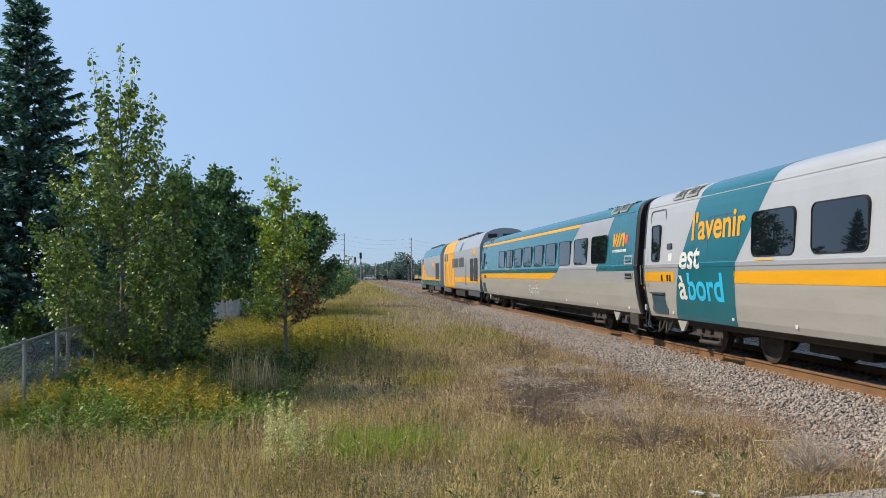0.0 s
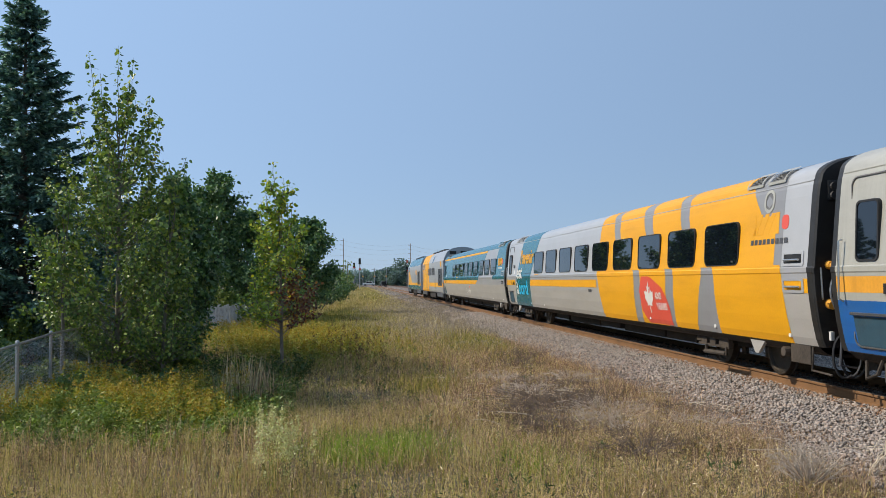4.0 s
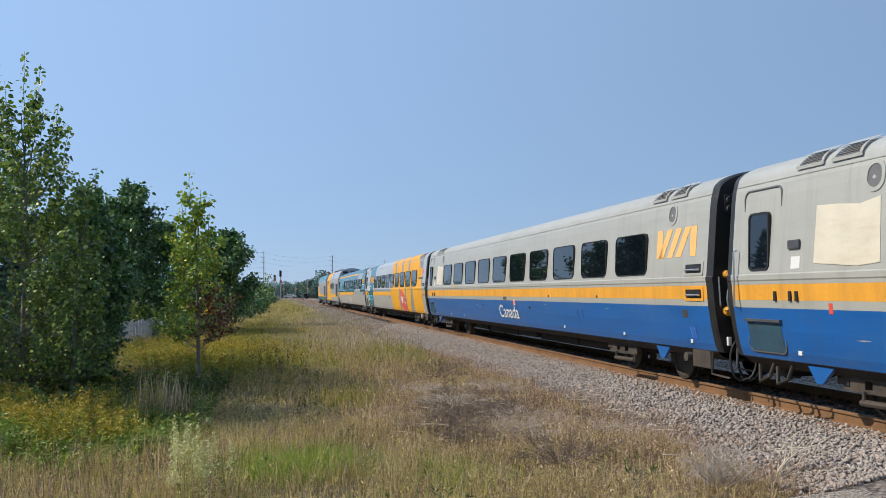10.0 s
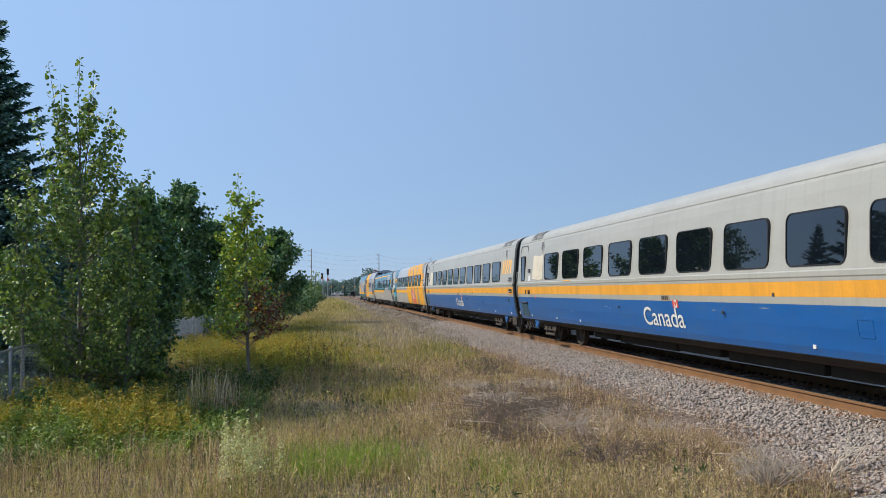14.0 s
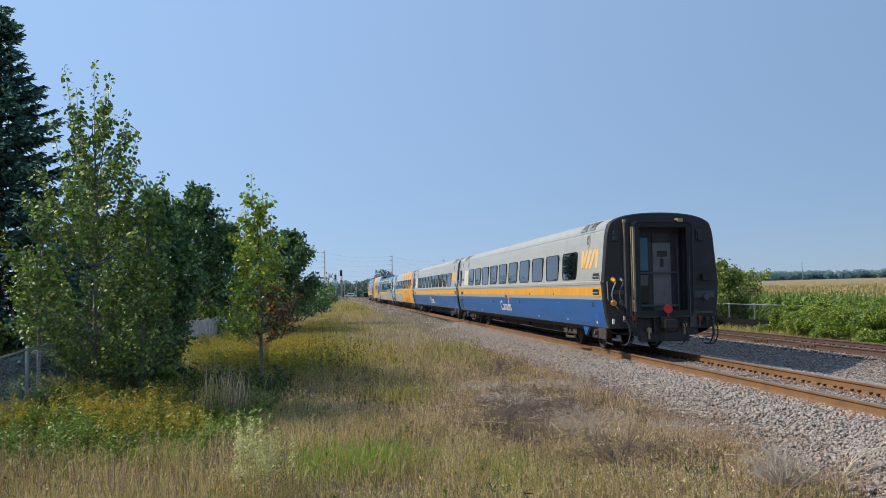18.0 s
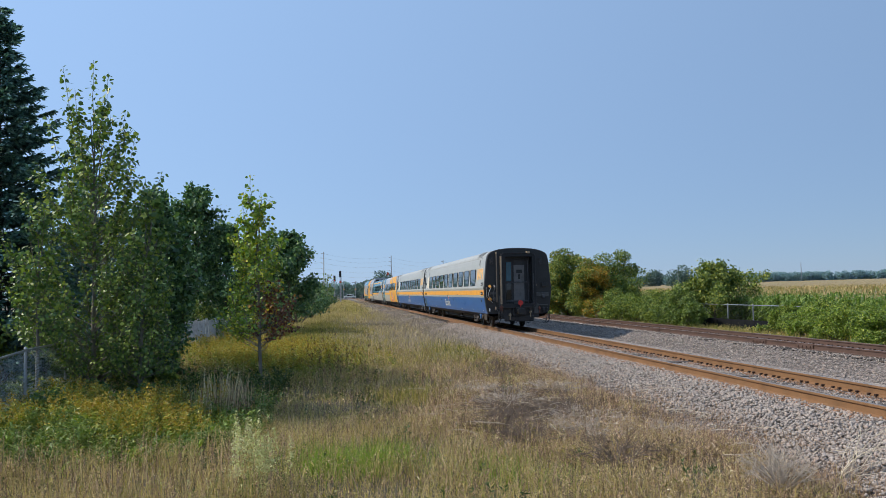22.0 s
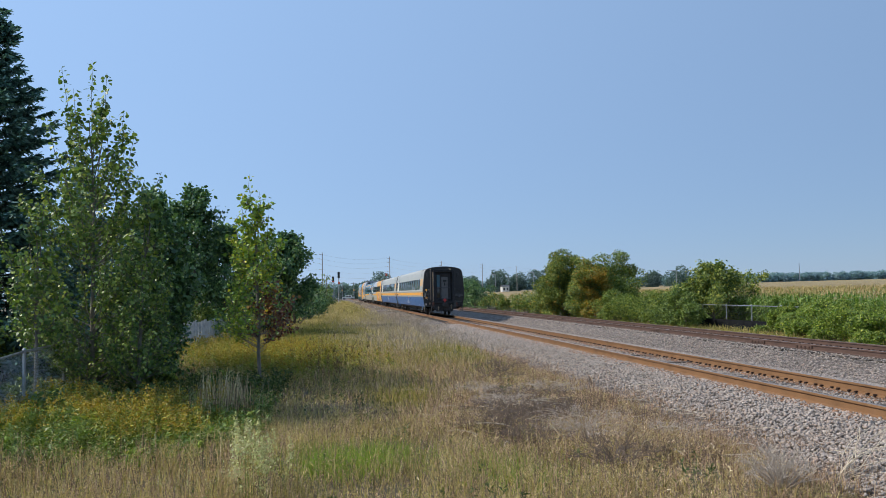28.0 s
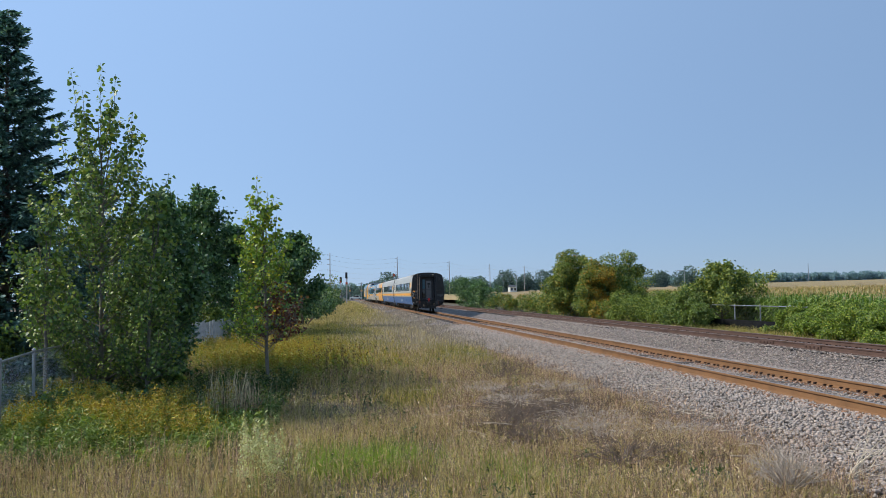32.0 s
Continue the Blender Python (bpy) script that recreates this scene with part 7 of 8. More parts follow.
GREY_TWIG = solid("grey_dead_twig", (0.48, 0.40, 0.32), 0.85, 0, 0.2, 8, 40, 0.2, own=False)
BROWN_TWIG = solid("brown_dead_twig", (0.180, 0.132, 0.098), 0.85, 0, 0.25, 8, 40, 0.2, own=False)
STRAW_TWIG = solid("bleached_stalk", (0.55, 0.46, 0.34), 0.8, 0, 0.15, 8, 40, 0.2, own=False)
twig_bush("dead_shrub", "grey leafless tumbleweed-like shrub on the stones", (4.75, 8.45, -0.45), 0.95, 0.68, 75, GREY_TWIG, 1, 0.0042, 1.3)
for k, (x, y, w, h, n) in enumerate(((3.2, 14.6, 1.6, 0.5, 90), (4.1, 13.4, 1.5, 0.45, 80), (2.6, 12.9, 1.3, 0.5, 70), (3.6, 16.6, 1.5, 0.5, 70), (4.9, 12.0, 1.1, 0.35, 60), (4.4, 10.4, 1.2, 0.35, 60), (3.6, 10.3, 1.2, 0.4, 60), (4.6, 17.5, 1.4, 0.45, 60), (3.9, 20.5, 1.5, 0.5, 60), (4.7, 23.0, 1.5, 0.5, 60), (4.3, 27.0, 1.6, 0.5, 50), (3.0, 13.6, 1.4, 0.42, 150), (3.6, 14.0, 1.5, 0.45, 160), (3.3, 15.6, 1.5, 0.42, 130), (4.3, 14.8, 1.5, 0.38, 130), (2.9, 12.0, 1.2, 0.36, 110), (3.8, 12.3, 1.3, 0.36, 120), (4.4, 16.2, 1.3, 0.36, 110), (4.9, 13.4, 1.2, 0.30, 100), (3.1, 17.6, 1.3, 0.4, 90), (4.0, 11.2, 1.1, 0.30, 90), (5.3, 15.4, 1.1, 0.28, 80))):
    twig_bush("dead_weed_tangle", "tangled dead brown weed stems", (x, y, -0.47), w * 1.35, h * 0.8, n, GREY_TWIG if k % 3 == 1 else BROWN_TWIG, 200 + k)
_st = thing("dead_stalks", "bleached bent dead stalks beside the ballast", "dead stalks")
_st.location = (5.62, 8.75, -0.42)
g2 = np.random.default_rng(77)
for k in range(13):
    s = np.linspace(0, 1, 8)
    out, h = g2.uniform(0.15, 0.95), g2.uniform(0.12, 0.62)
    bend, a = g2.uniform(0.6, 2.0), g2.uniform(-0.5, 0.4)
    p = np.stack([out * s ** bend * math.cos(a), out * s * math.sin(a), 0.01 + h * s ** (2.2 - bend if bend < 1.4 else 0.8) * (1.15 - 0.15 * s)], -1)
    p[1:] += g2.normal(0, 0.008, (7, 3))
    part("stalk", tubes_mesh("stalk", [tube(p, np.linspace(0.006, 0.003, 8), 5)], STRAW_TWIG), None, _st)
# long bleached stems that lie arched over the weeds
_rods = []
for k in range(110):
    x, y = g2.uniform(1.8, 6.2), g2.uniform(8.8, 20)
    if g2.uniform() > WEEDY(np.array([x]), np.array([y]))[0] + 0.08:
        continue
    s, L, a, h = np.linspace(0, 1, 6), g2.uniform(0.25, 0.8), g2.uniform(0, 6.28), g2.uniform(0.02, 0.12)
    w = g2.normal(0, 0.12) * L
    p = np.stack([x + L * s * math.cos(a) - w * np.sin(s * 3.1) * math.sin(a), y + L * s * math.sin(a) + w * np.sin(s * 3.1) * math.cos(a), -0.40 + 0.22 * g2.uniform() + h * np.sin(0.5 + s * 2.0)], -1)
    _rods.append(tube(p, np.linspace(0.004, 0.002, 6), 4))
tagged(new("fallen_stems", tubes_mesh("fallen_stems", _rods, STRAW_TWIG)), "long bleached stems lying over the weeds", "dead stems", kind="stuff")
LOW = lambda x, y: 1.0 - 0.5 * TUFT(x, y, 0)
# bent leaves, husks and broken straw lying in the grass
NEAR_STRAW = lambda x, y: np.clip(blob(4.5, 9.6, 1.4, 2.2)(x, y) * 1.2, 0, 1)
for y0, y1, n, sz, mat_, msk in ((6.5, 14, 60000, 0.055, STRAW, NEAR_STRAW), (6, 15, 70000, 0.05, DRY, LOW), (6, 15, 40000, 0.05, WEED, LOW), (6, 15, 230000, 0.036, DRY, None), (15, 34, 60000, 0.07, DRY, None), (6, 15, 50000, 0.042, WEED, None), (6.5, 22, 60000, 0.06, STRAW, WEEDY), (15, 34, 34000, 0.07, GREEN, None), (6, 15, 20000, 0.07, GREEN, None)):
    x, y = scatter(n, -9, 5.6, y0, y1, g, lambda x, y: np.clip((5.7 - x) / 1.0, 0, 1) * SLAB_FREE(x, y) * (1 - 0.85 * GOLD_A(x, y)) * (1 if msk is None else msk(x, y)) * np.clip(1.3 * shade_noise(x, y, 0.9, int(n / 1000)) + 0.1, 0, 1) * (1 if msk is LOW else TUFT(x, y, 0 if y1 < 16 else 1)))
    c = np.stack([x, y, soil(x, y) + g.uniform(0.005, 0.07 if msk is LOW else 0.34, len(x)) * np.clip(1.1 - 0.13 * np.clip(x, 0, 9), 0.25, 1)], -1)
    tagged(new("grass_litter", sheet_of("grass_litter", kites(c, sz, g, 0.17, 0.6, 0.0), mat_)), "bent dry leaves and straw in the meadow", "grass", kind="stuff")
# fallen straws over the weeds
x, y = scatter(2600, 1.2, 5.9, 7, 20, g, lambda x, y: np.clip(0.15 + WEEDY(x, y), 0, 1) * SLAB_FREE(x, y))
V, F = blades(x, y, g.uniform(0.06, 0.22, len(x)), 0.0035 * np.ones(len(x)), g, 2.2, 3)
stuff("fallen_straw", "bleached fallen straws", "straw", V, F, STRAW)
# kerb slab and the bit of pipe beside it
_sl = thing("concrete_slab", "pale concrete slab edge with gravel on it", "slab")
bm = add_box(bmesh.new(), 0, 2.9, -2.4, 0, -0.2, 0, 0.02)
part("slab_body", bm, CONCRETE, _sl)
_sl.matrix_basis = pose(3.66, 7.5, -0.37, 0, 0, 10)
_pp = thing("steel_pipe", "short blue-grey steel pipe lying in the grass", "pipe")
part("pipe_tube", rod((3.08, 7.76, -0.34), (3.3, 7.55, -0.34), 0.022, 0.022, 12), GALV, _pp)
# ballast stones: near shoulder dense, far thinner
g = np.random.default_rng(5)
x, y = g.uniform(5.0, 7.85, 46000), 8 + 42 * g.uniform(0, 1, 46000) ** 1.7
keep = x > 5.35 + 1.15 * shade_noise(x, y, 1.4, 53) + g.normal(0, 0.18, len(x))
x, y = x[keep], y[keep]
tagged(new("ballast_stones", pebbles(len(x), x, y, lie(x, y) + g.uniform(0.0, 0.035, len(x)), g.uniform(0.030, 0.050, len(x)) * (1 + 0.010 * y), "ballast_stones", 3)), "broken grey and pinkish ballast stones", "stones", kind="stuff")
x = np.concatenate([7.86 - np.abs(g.normal(0, 0.22, 7000)), 8.02 + np.abs(g.normal(0, 0.12, 2500)), 9.30 - np.abs(g.normal(0, 0.14, 3000)), 9.5 + np.abs(g.normal(0, 0.16, 1500))])
y = 8 + 46 * g.uniform(0, 1, len(x)) ** 1.5
tagged(new("ballast_stones", pebbles(len(x), x, y, lie(x, y) + 0.022, 0.028 * np.ones(len(x)) * (1 + 0.010 * y), "ballast_stones", 9, STONES_RUSTY)), "rust-stained stones along the rails", "stones", kind="stuff")
x, y = g.uniform(7.95, 9.35, 11000), 9 + 40 * g.uniform(0, 1, 11000) ** 1.5
tagged(new("ballast_stones", pebbles(len(x), x, y, lie(x, y) + 0.01, 0.034 * np.ones(len(x)) * (1 + 0.010 * y), "ballast_stones", 4)), "ballast stones between the rails", "stones", kind="stuff")
x, y = g.uniform(9.5, 14.4, 26000), 10 + 55 * g.uniform(0, 1, 26000) ** 1.4
tagged(new("ballast_stones", pebbles(len(x), x, y, lie(x, y) + g.uniform(0.0, 0.03, len(x)), g.uniform(0.030, 0.050, len(x)) * (1 + 0.010 * y), "ballast_stones", 6)), "ballast stones between the tracks", "stones", kind="stuff")
x, y = g.uniform(14.6, 17.2, 7000), 16 + 50 * g.uniform(0, 1, 7000) ** 1.4
tagged(new("ballast_stones", pebbles(len(x), x, y, lie(x, y) + 0.005, 0.036 * np.ones(len(x)) * (1 + 0.010 * y), "ballast_stones", 7)), "ballast stones on the second track", "stones", kind="stuff")
x, y = g.uniform(3.4, 6.6, 16000), g.uniform(6.0, 8.6, 16000)
_c, _s = math.cos(radians(10)), math.sin(radians(10))
keep = ((x - 3.66) * _c + (y - 7.5) * _s > 0.05) & (-(x - 3.66) * _s + (y - 7.5) * _c < -0.04)
x, y = x[keep], y[keep]
tagged(new("gravel", pebbles(len(x), x, y, -0.362 + 0 * x, 0.016 * np.ones(len(x)), "gravel", 8)), "fine gravel on the slab", "gravel", kind="stuff")

# ---- hedge, fence and corn on the right ----
def patchy(cx, cz, r):
    """Leaves near a place have turned."""
    return lambda c, g: (g.uniform(0, 1, len(c)) < 1.0 * np.exp(-(((c[:, 0] - cx[0]) / r) ** 2 + ((c[:, 2] - cz) / (r * 1.6)) ** 2))).astype(int)


bush("thicket", "dark green thicket beside the second track", (18.2, 112, -0.45), 7, 7, 4.9, DARK_LEAF, 6500, 0.24, 300, 30)
bush("thicket", "dark green thicket beside the second track", (18.0, 101, -0.45), 5, 6, 4.0, DARK_LEAF, 5000, 0.22, 301, 26)
for k, (x, y, w, h) in enumerate(((19.0, 95, 4, 2.2), (19.4, 88, 3.6, 2.0), (19.6, 82, 3.6, 2.3), (19.2, 76, 3.4, 2.3), (19.0, 71, 3.6, 2.5), (19.0, 66.5, 3.0, 2.0))):
    bush("hedge_bush", "low green and brownish hedge bush", (x, y, -0.45), w, w * 1.3, h, [HEDGE_DARK, AUTUMN], 3200, 0.16, 310 + k, 22, idx_of=lambda c, g: (g.uniform(0, 1, len(c)) < 0.13).astype(int), group="hedge bushes")
bush("large_bush", "tall broad green bush with some yellow leaves", (18.2, 63.5, -0.45), 4.4, 4.4, 5.9, [BUSH_LEAF, AUTUMN], 48000, 0.14, 330, 80, 14, lambda c, g: (g.uniform(0, 1, len(c)) < 0.06).astype(int), hollow=0.3)
bush("large_bush", "tall dark green bush beside the turning one", (20.6, 59.8, -0.45), 4.8, 4.8, 5.7, [HEDGE_DARK, AUTUMN], 46000, 0.14, 331, 72, 12, lambda c, g: (g.uniform(0, 1, len(c)) < 0.04).astype(int), hollow=0.3)
bush("large_bush", "tall bush with yellow and orange turning leaves", (18.75, 58.6, -0.45), 3.4, 3.2, 5.0, [BUSH_LEAF, AUTUMN], 32000, 0.13, 333, 56, 12, patchy((0.3, -0.2), 2.3, 1.15), hollow=0.3)
bush("hedge_bush", "orange turning undergrowth below the tall bush", (18.0, 56.2, -0.45), 1.6, 1.6, 2.0, [AUTUMN, HEDGE], 1600, 0.13, 332, 14, idx_of=lambda c, g: (g.uniform(0, 1, len(c)) < 0.4).astype(int))
for k, (x, y, w, h, m) in enumerate(((18.6, 52.5, 3.2, 2.2, HEDGE), (18.8, 49.5, 3.2, 2.3, HEDGE), (19.0, 46.8, 2.8, 2.3, HEDGE), (19.0, 44.4, 2.5, 2.3, HEDGE_DARK), (18.75, 42.7, 1.8, 2.0, HEDGE_DARK))):
    bush("hedge_bush", "dense green hedge bush along the second track", (x, y, -0.45), w, w * 1.2, h, m, 9000, 0.11, 340 + k, 30, hollow=0.55, group="hedge bushes")
limb_tree("small_tree", "rounded small green tree behind the wire fence", (21.6, 45.2, -0.45), 3.6, lambda q: 2.9 * float(np.interp(q, [0, 0.15, 0.45, 0.75, 1], [0.5, 0.95, 1, 0.5, 0.12])), BUSH_LEAF, BARK, 24000, 0.11, 56, 32, 0.08, 0.07, 350, twigs=8, spread=0.13)
for k, (x, y, w, h) in enumerate(((20.4, 35.4, 1.5, 1.7), (20.2, 33.9, 1.8, 1.5), (19.7, 32.2, 2.2, 1.5), (19.4, 30.8, 2.5, 1.5), (19.2, 28.8, 2.5, 1.5), (19.0, 26.6, 2.5, 1.5), (19.0, 24.2, 2.5, 1.5), (19.0, 21.8, 2.5, 1.5), (20.8, 33.2, 2.4, 1.75), (20.6, 30.4, 2.8, 1.7), (20.4, 27.0, 3.0, 1.7))):
    bush("hedge_bush", "bright green vine-grown hedge bush", (x, y, -0.45), w, w * 1.15, h, [HEDGE, FRESH], 18000, 0.072, 360 + k, 34, hollow=0.62, idx_of=lambda c, g: (g.uniform(0, 1, len(c)) < 0.3).astype(int), aspect=0.85, group="hedge bushes")
_fr = chain_fence("grey wire fence with dark netting along its foot", [(20.6, 47.5), (20.6, 44.4), (20.6, 41.6), (20.6, 38.95), (20.6, 36.2), (20.6, 33.4)], -0.45, 0.86, 0.12, 0.002, wire_mat=GREY_DARK)
NET = solid("dark_shade_netting", (0.014, 0.0145, 0.016), 0.8, 0, 0.3, 3, 60, 0.4, own=False)
NET.node_tree.nodes["Principled BSDF"].inputs["Specular IOR Level"].default_value = 0.05
part("netting", box(20.57, 20.59, 36.0, 45.4, -0.42, 0.12), NET, _fr, "dark shade netting")
for k, (x, y) in enumerate(((19.9, 37.1), (19.6, 36.2))):
    bush("low_weed", "low leafy weed at the foot of the fence", (x, y, -0.45), 0.9, 0.9, 0.5, HEDGE, 900, 0.08, 390 + k, 10, 3)
g = np.random.default_rng(61)
x, y = g.uniform(17.5, 20.4, 7000), g.uniform(22, 60, 7000)
V, F = blades(x, y, g.uniform(0.15, 0.5, len(x)), 0.012 * np.ones(len(x)), g, 0.5)
stuff("verge_grass", "dry and green grass along the hedge foot", "grass", V, F, GREEN)
x, y = g.uniform(17.4, 20.4, 3500), g.uniform(22, 60, 3500)
V, F = blades(x, y, g.uniform(0.15, 0.45, len(x)), 0.012 * np.ones(len(x)), g, 0.5)
stuff("verge_grass", "tan dry grass along the hedge foot", "grass", V, F, DRY)


def corn_rows(n, x0, x1, y0, y1, seed, leaf_n, wide):
    """Corn plants: stalk, arching leaves, tassel."""
    g = np.random.default_rng(seed)
    x = np.round(g.uniform(x0, x1, n) / 0.76) * 0.76 + g.normal(0, 0.04, n)
    y = g.uniform(y0, y1, n)
    z = lie(x, y)
    h = g.uniform(1.55, 1.9, n)
    quads, idx = [], []
    for i in range(leaf_n):
        k = (i + 0.5) / leaf_n
        az = g.uniform(0, 6.283, n)
        L = g.uniform(0.45, 0.8, n)
        d = np.stack([np.cos(az), np.sin(az)], -1)
        s = np.stack([-d[:, 1], d[:, 0]], -1) * 0.038 * wide
        zb = z + h * (0.25 + 0.68 * k)
        prev = None
        for q in (0, 0.35, 0.7, 1.0):
            c = np.stack([x + d[:, 0] * L * q, y + d[:, 1] * L * q, zb + L * (0.75 * q - 0.95 * q * q)], -1)
            e = np.concatenate([s * (1.0 - 0.8 * q), np.zeros((n, 1))], -1)
            if prev is not None:
                quads.append(np.stack([prev[0] - prev[1], prev[0] + prev[1], c + e, c - e], 1))
                idx.append(np.zeros(n))
            prev = (c, e)
    for i in range(1 if wide < 1.5 else 4):
        az = g.uniform(0, 6.283, n)
        o = np.stack([np.cos(az) * 0.10, np.sin(az) * 0.10, np.full(n, 0.22)], -1)
        b = np.stack([x, y, z + h], -1)
        e = np.stack([np.sin(az), -np.cos(az), np.zeros(n)], -1) * 0.012 * wide
        quads.append(np.stack([b - e, b + e, b + o + e * 0.4, b + o - e * 0.4], 1))
        idx.append(np.ones(n))
    e = np.array([[0.014 * wide, 0, 0]])
    b = np.stack([x, y, z], -1)
    quads.append(np.stack([b - e, b + e, b + e + np.array([0, 0, 1]) * h[:, None], b - e + np.array([0, 0, 1]) * h[:, None]], 1))
    idx.append(np.zeros(n))
    return np.concatenate(quads), np.concatenate(idx)


Q, I = corn_rows(3400, 22.6, 30, 22, 66, 71, 11, 1.3)
tagged(new("corn_plants", sheet_of("corn_plants", Q, [CORN, TASSEL], I)), "green corn plants with tan tassels", "corn", kind="stuff")
Q, I = corn_rows(4200, 30, 62, 30, 130, 72, 5, 2.0)
tagged(new("corn_plants", sheet_of("corn_plants", Q, [CORN, TASSEL], I)), "ripening corn farther out in the field", "corn", kind="stuff")


def field_mat():
    m, nt, p = nodes_of("ripe_corn_canopy")
    co = place_of(nt, False)
    a = ramp_of(nt, noise_of(nt, 0.05, 4, 0.6, co), [(0.3, (0.25, 0.18, 0.075)), (0.6, (0.33, 0.24, 0.11))])
    b = ramp_of(nt, noise_of(nt, 1.6, 4, 0.7, co, (1, 0.25, 1)), [(0.3, (0.15, 0.12, 0.04)), (0.7, (0.40, 0.30, 0.15))])
    link(nt, mix_of(nt, 0.45, a, b), p.inputs["Base Color"])
    p.inputs["Roughness"].default_value = 0.9
    bump_of(nt, p, noise_of(nt, 2.5, 4, 0.7, co), 1.0, 0.4)
    return m


xs = np.concatenate([[24.0, 25, 27], np.arange(30, 120, 4), np.arange(125, 620, 25)])
ys = np.concatenate([np.arange(20, 130, 4), np.arange(135, 420, 12), np.arange(440, 760, 40)])
g = np.random.default_rng(8)
_h = g.uniform(-0.12, 0.12, (len(ys), len(xs)))
_fm = grid_mesh("corn_canopy", xs, ys, lambda X, Y: lie(X, Y) + 1.62 + _h * (X < 140) + np.where(X < 24.5, -0.9, 0) + np.clip((Y - 300) / 460, 0, 1) * 0.0, field_mat())
tagged(new("corn_canopy", _fm), "golden ripening corn field reaching far back", "corn field", kind="stuff")

# ---- far things: poles, signals, crossing, woods ----
POLES = [(-1.81, 240.97), (19.53, 271.27), (41.73, 310.18), (63.37, 344.19), (85.75, 378.38), (117.64, 413.57), (-26.0, 212.0)]
for x, y in POLES:
    z = float(lie(x, y))
    t = thing("utility_pole", "tall weathered wooden utility pole with cross arms", "utility pole", "poles along the crossing road")
    part("pole", rod((x, y, z), (x, y, 13.75), 0.17, 0.11, 8), POLE_WOOD, t)
    for h in (13.1, 11.8, 10.4, 8.8):
        bm = bmesh.new()
        add_rod(bm, (x - 0.1, y, h), (x - 0.75, y - 0.45, h + 0.1), 0.05, 0.05, 6)
        add_rod(bm, (x - 0.75, y - 0.45, h), (x - 0.75, y - 0.45, h + 0.28), 0.07, 0.05, 6)
        part("insulator_arm", bm, POLE_WOOD, t)
_wire = solid("dark_aluminium_wire", (0.30, 0.32, 0.35), 0.6, 0.2, 0.1, 1, 10, 0.0, own=False)
_order = [POLES[6], *POLES[:6]]
for (xa, ya), (xb, yb) in zip(_order, _order[1:]):
    for h in (13.35, 12.05, 10.65, 9.05, 7.6):
        s = np.linspace(0, 1, 9)
        p = np.stack([xa - 0.75 + (xb - xa) * s, ya - 0.45 + (yb - ya) * s, h - 1.1 * 4 * s * (1 - s)], -1)
        tagged(new("overhead_wire", tubes_mesh("overhead_wire", [tube(p, np.full(9, 0.016), 3)], _wire)), "sagging overhead wire between the poles", "wire", "overhead wires")
BLACK_SIG = solid("black_signal_paint", (0.012, 0.012, 0.013), 0.6, 0, 0.2, 5, 30, 0.05, own=False)


def glow(name, color, power):
    m, nt, p = nodes_of(name)
    p.inputs["Base Color"].default_value = (*color, 1)
    p.inputs["Emission Color"].default_value, p.inputs["Emission Strength"].default_value = (*color, 1), power
    return m


LIT_RED = glow("lit_red_lens", (0.9, 0.06, 0.03), 0.8)
REDDISH = solid("faded_red_target", (0.62, 0.13, 0.07), 0.5, 0, 0.1, 5, 30, 0.05, own=False)


def signal(x, y, top, label, red_low):
    z = float(lie(x, y))
    t = thing("railway_signal", label, "signal", "signals by the crossing")
    part("mast", rod((x, y, z), (x, y, top), 0.11, 0.09, 8), GALV, t)
    bm = add_box(bmesh.new(), x - 0.27, x + 0.27, y - 0.25, y, top - 1.35, top + 0.12, 0.2)
    h = part("signal_head", bm, BLACK_SIG, t)
    for dz in (-0.35, -0.75, -1.15):
        part("lens", rod((x, y - 0.36, top + dz), (x, y - 0.25, top + dz), 0.12, 0.12, 10), LIT_RED if dz < -1 and not red_low else BLACK_SIG, h)
    if red_low:
        part("red_target", add_box(bmesh.new(), x - 0.2, x + 0.3, y - 0.2, y, top - 2.75, top - 2.2, 0.12), REDDISH, t, "small faded red target")
    part("ladder", add_path(bmesh.new(), [(x + 0.3, y + 0.1, z), (x + 0.3, y + 0.1, top - 1.0)], 0.035, 5), GALV, t)
    return t


signal(2.3, 200, 6.95, "black-headed railway signal on a grey mast", True)
signal(1.04, 215, 6.2, "second railway signal farther along the line", False)
_s3 = signal(17.5, 258, 5.9, "railway signal with red lamps beside the second track", False)
part("red_target", add_box(bmesh.new(), 17.2, 17.8, 257.6, 257.7, 7.2, 8.0, 0.1), REDDISH, _s3)
part("mast_top", rod((17.5, 258, 5.9), (17.5, 258, 7.2), 0.08, 0.08, 6), GALV, _s3)
# level crossing with its gates and cantilevers
for x, y in ((9.3, 318), (13.7, 318), (22.5, 300), (5.0, 322)):
    t = thing("crossing_signal", "level crossing signal mast with yellow arms", "crossing signal", "crossing signals")
    z = float(lie(x, y))
    part("mast", rod((x, y, z), (x, y, 6.4), 0.14, 0.12, 8), GALV, t)
    part("lamp_arm", add_box(bmesh.new(), x - 1.2, x + 0.3, y - 0.3, y - 0.1, 5.7, 5.95, 0.05), GALV, t)
    part("sign_board", add_box(bmesh.new(), x - 0.3, x + 0.3, y - 0.25, y - 0.15, 3.0, 3.6, 0.05), PEACH, t)
ASPHALT = solid("worn_asphalt", (0.06, 0.06, 0.062), 0.9, 0, 0.15, 0.5, 20, 0.2, own=False)
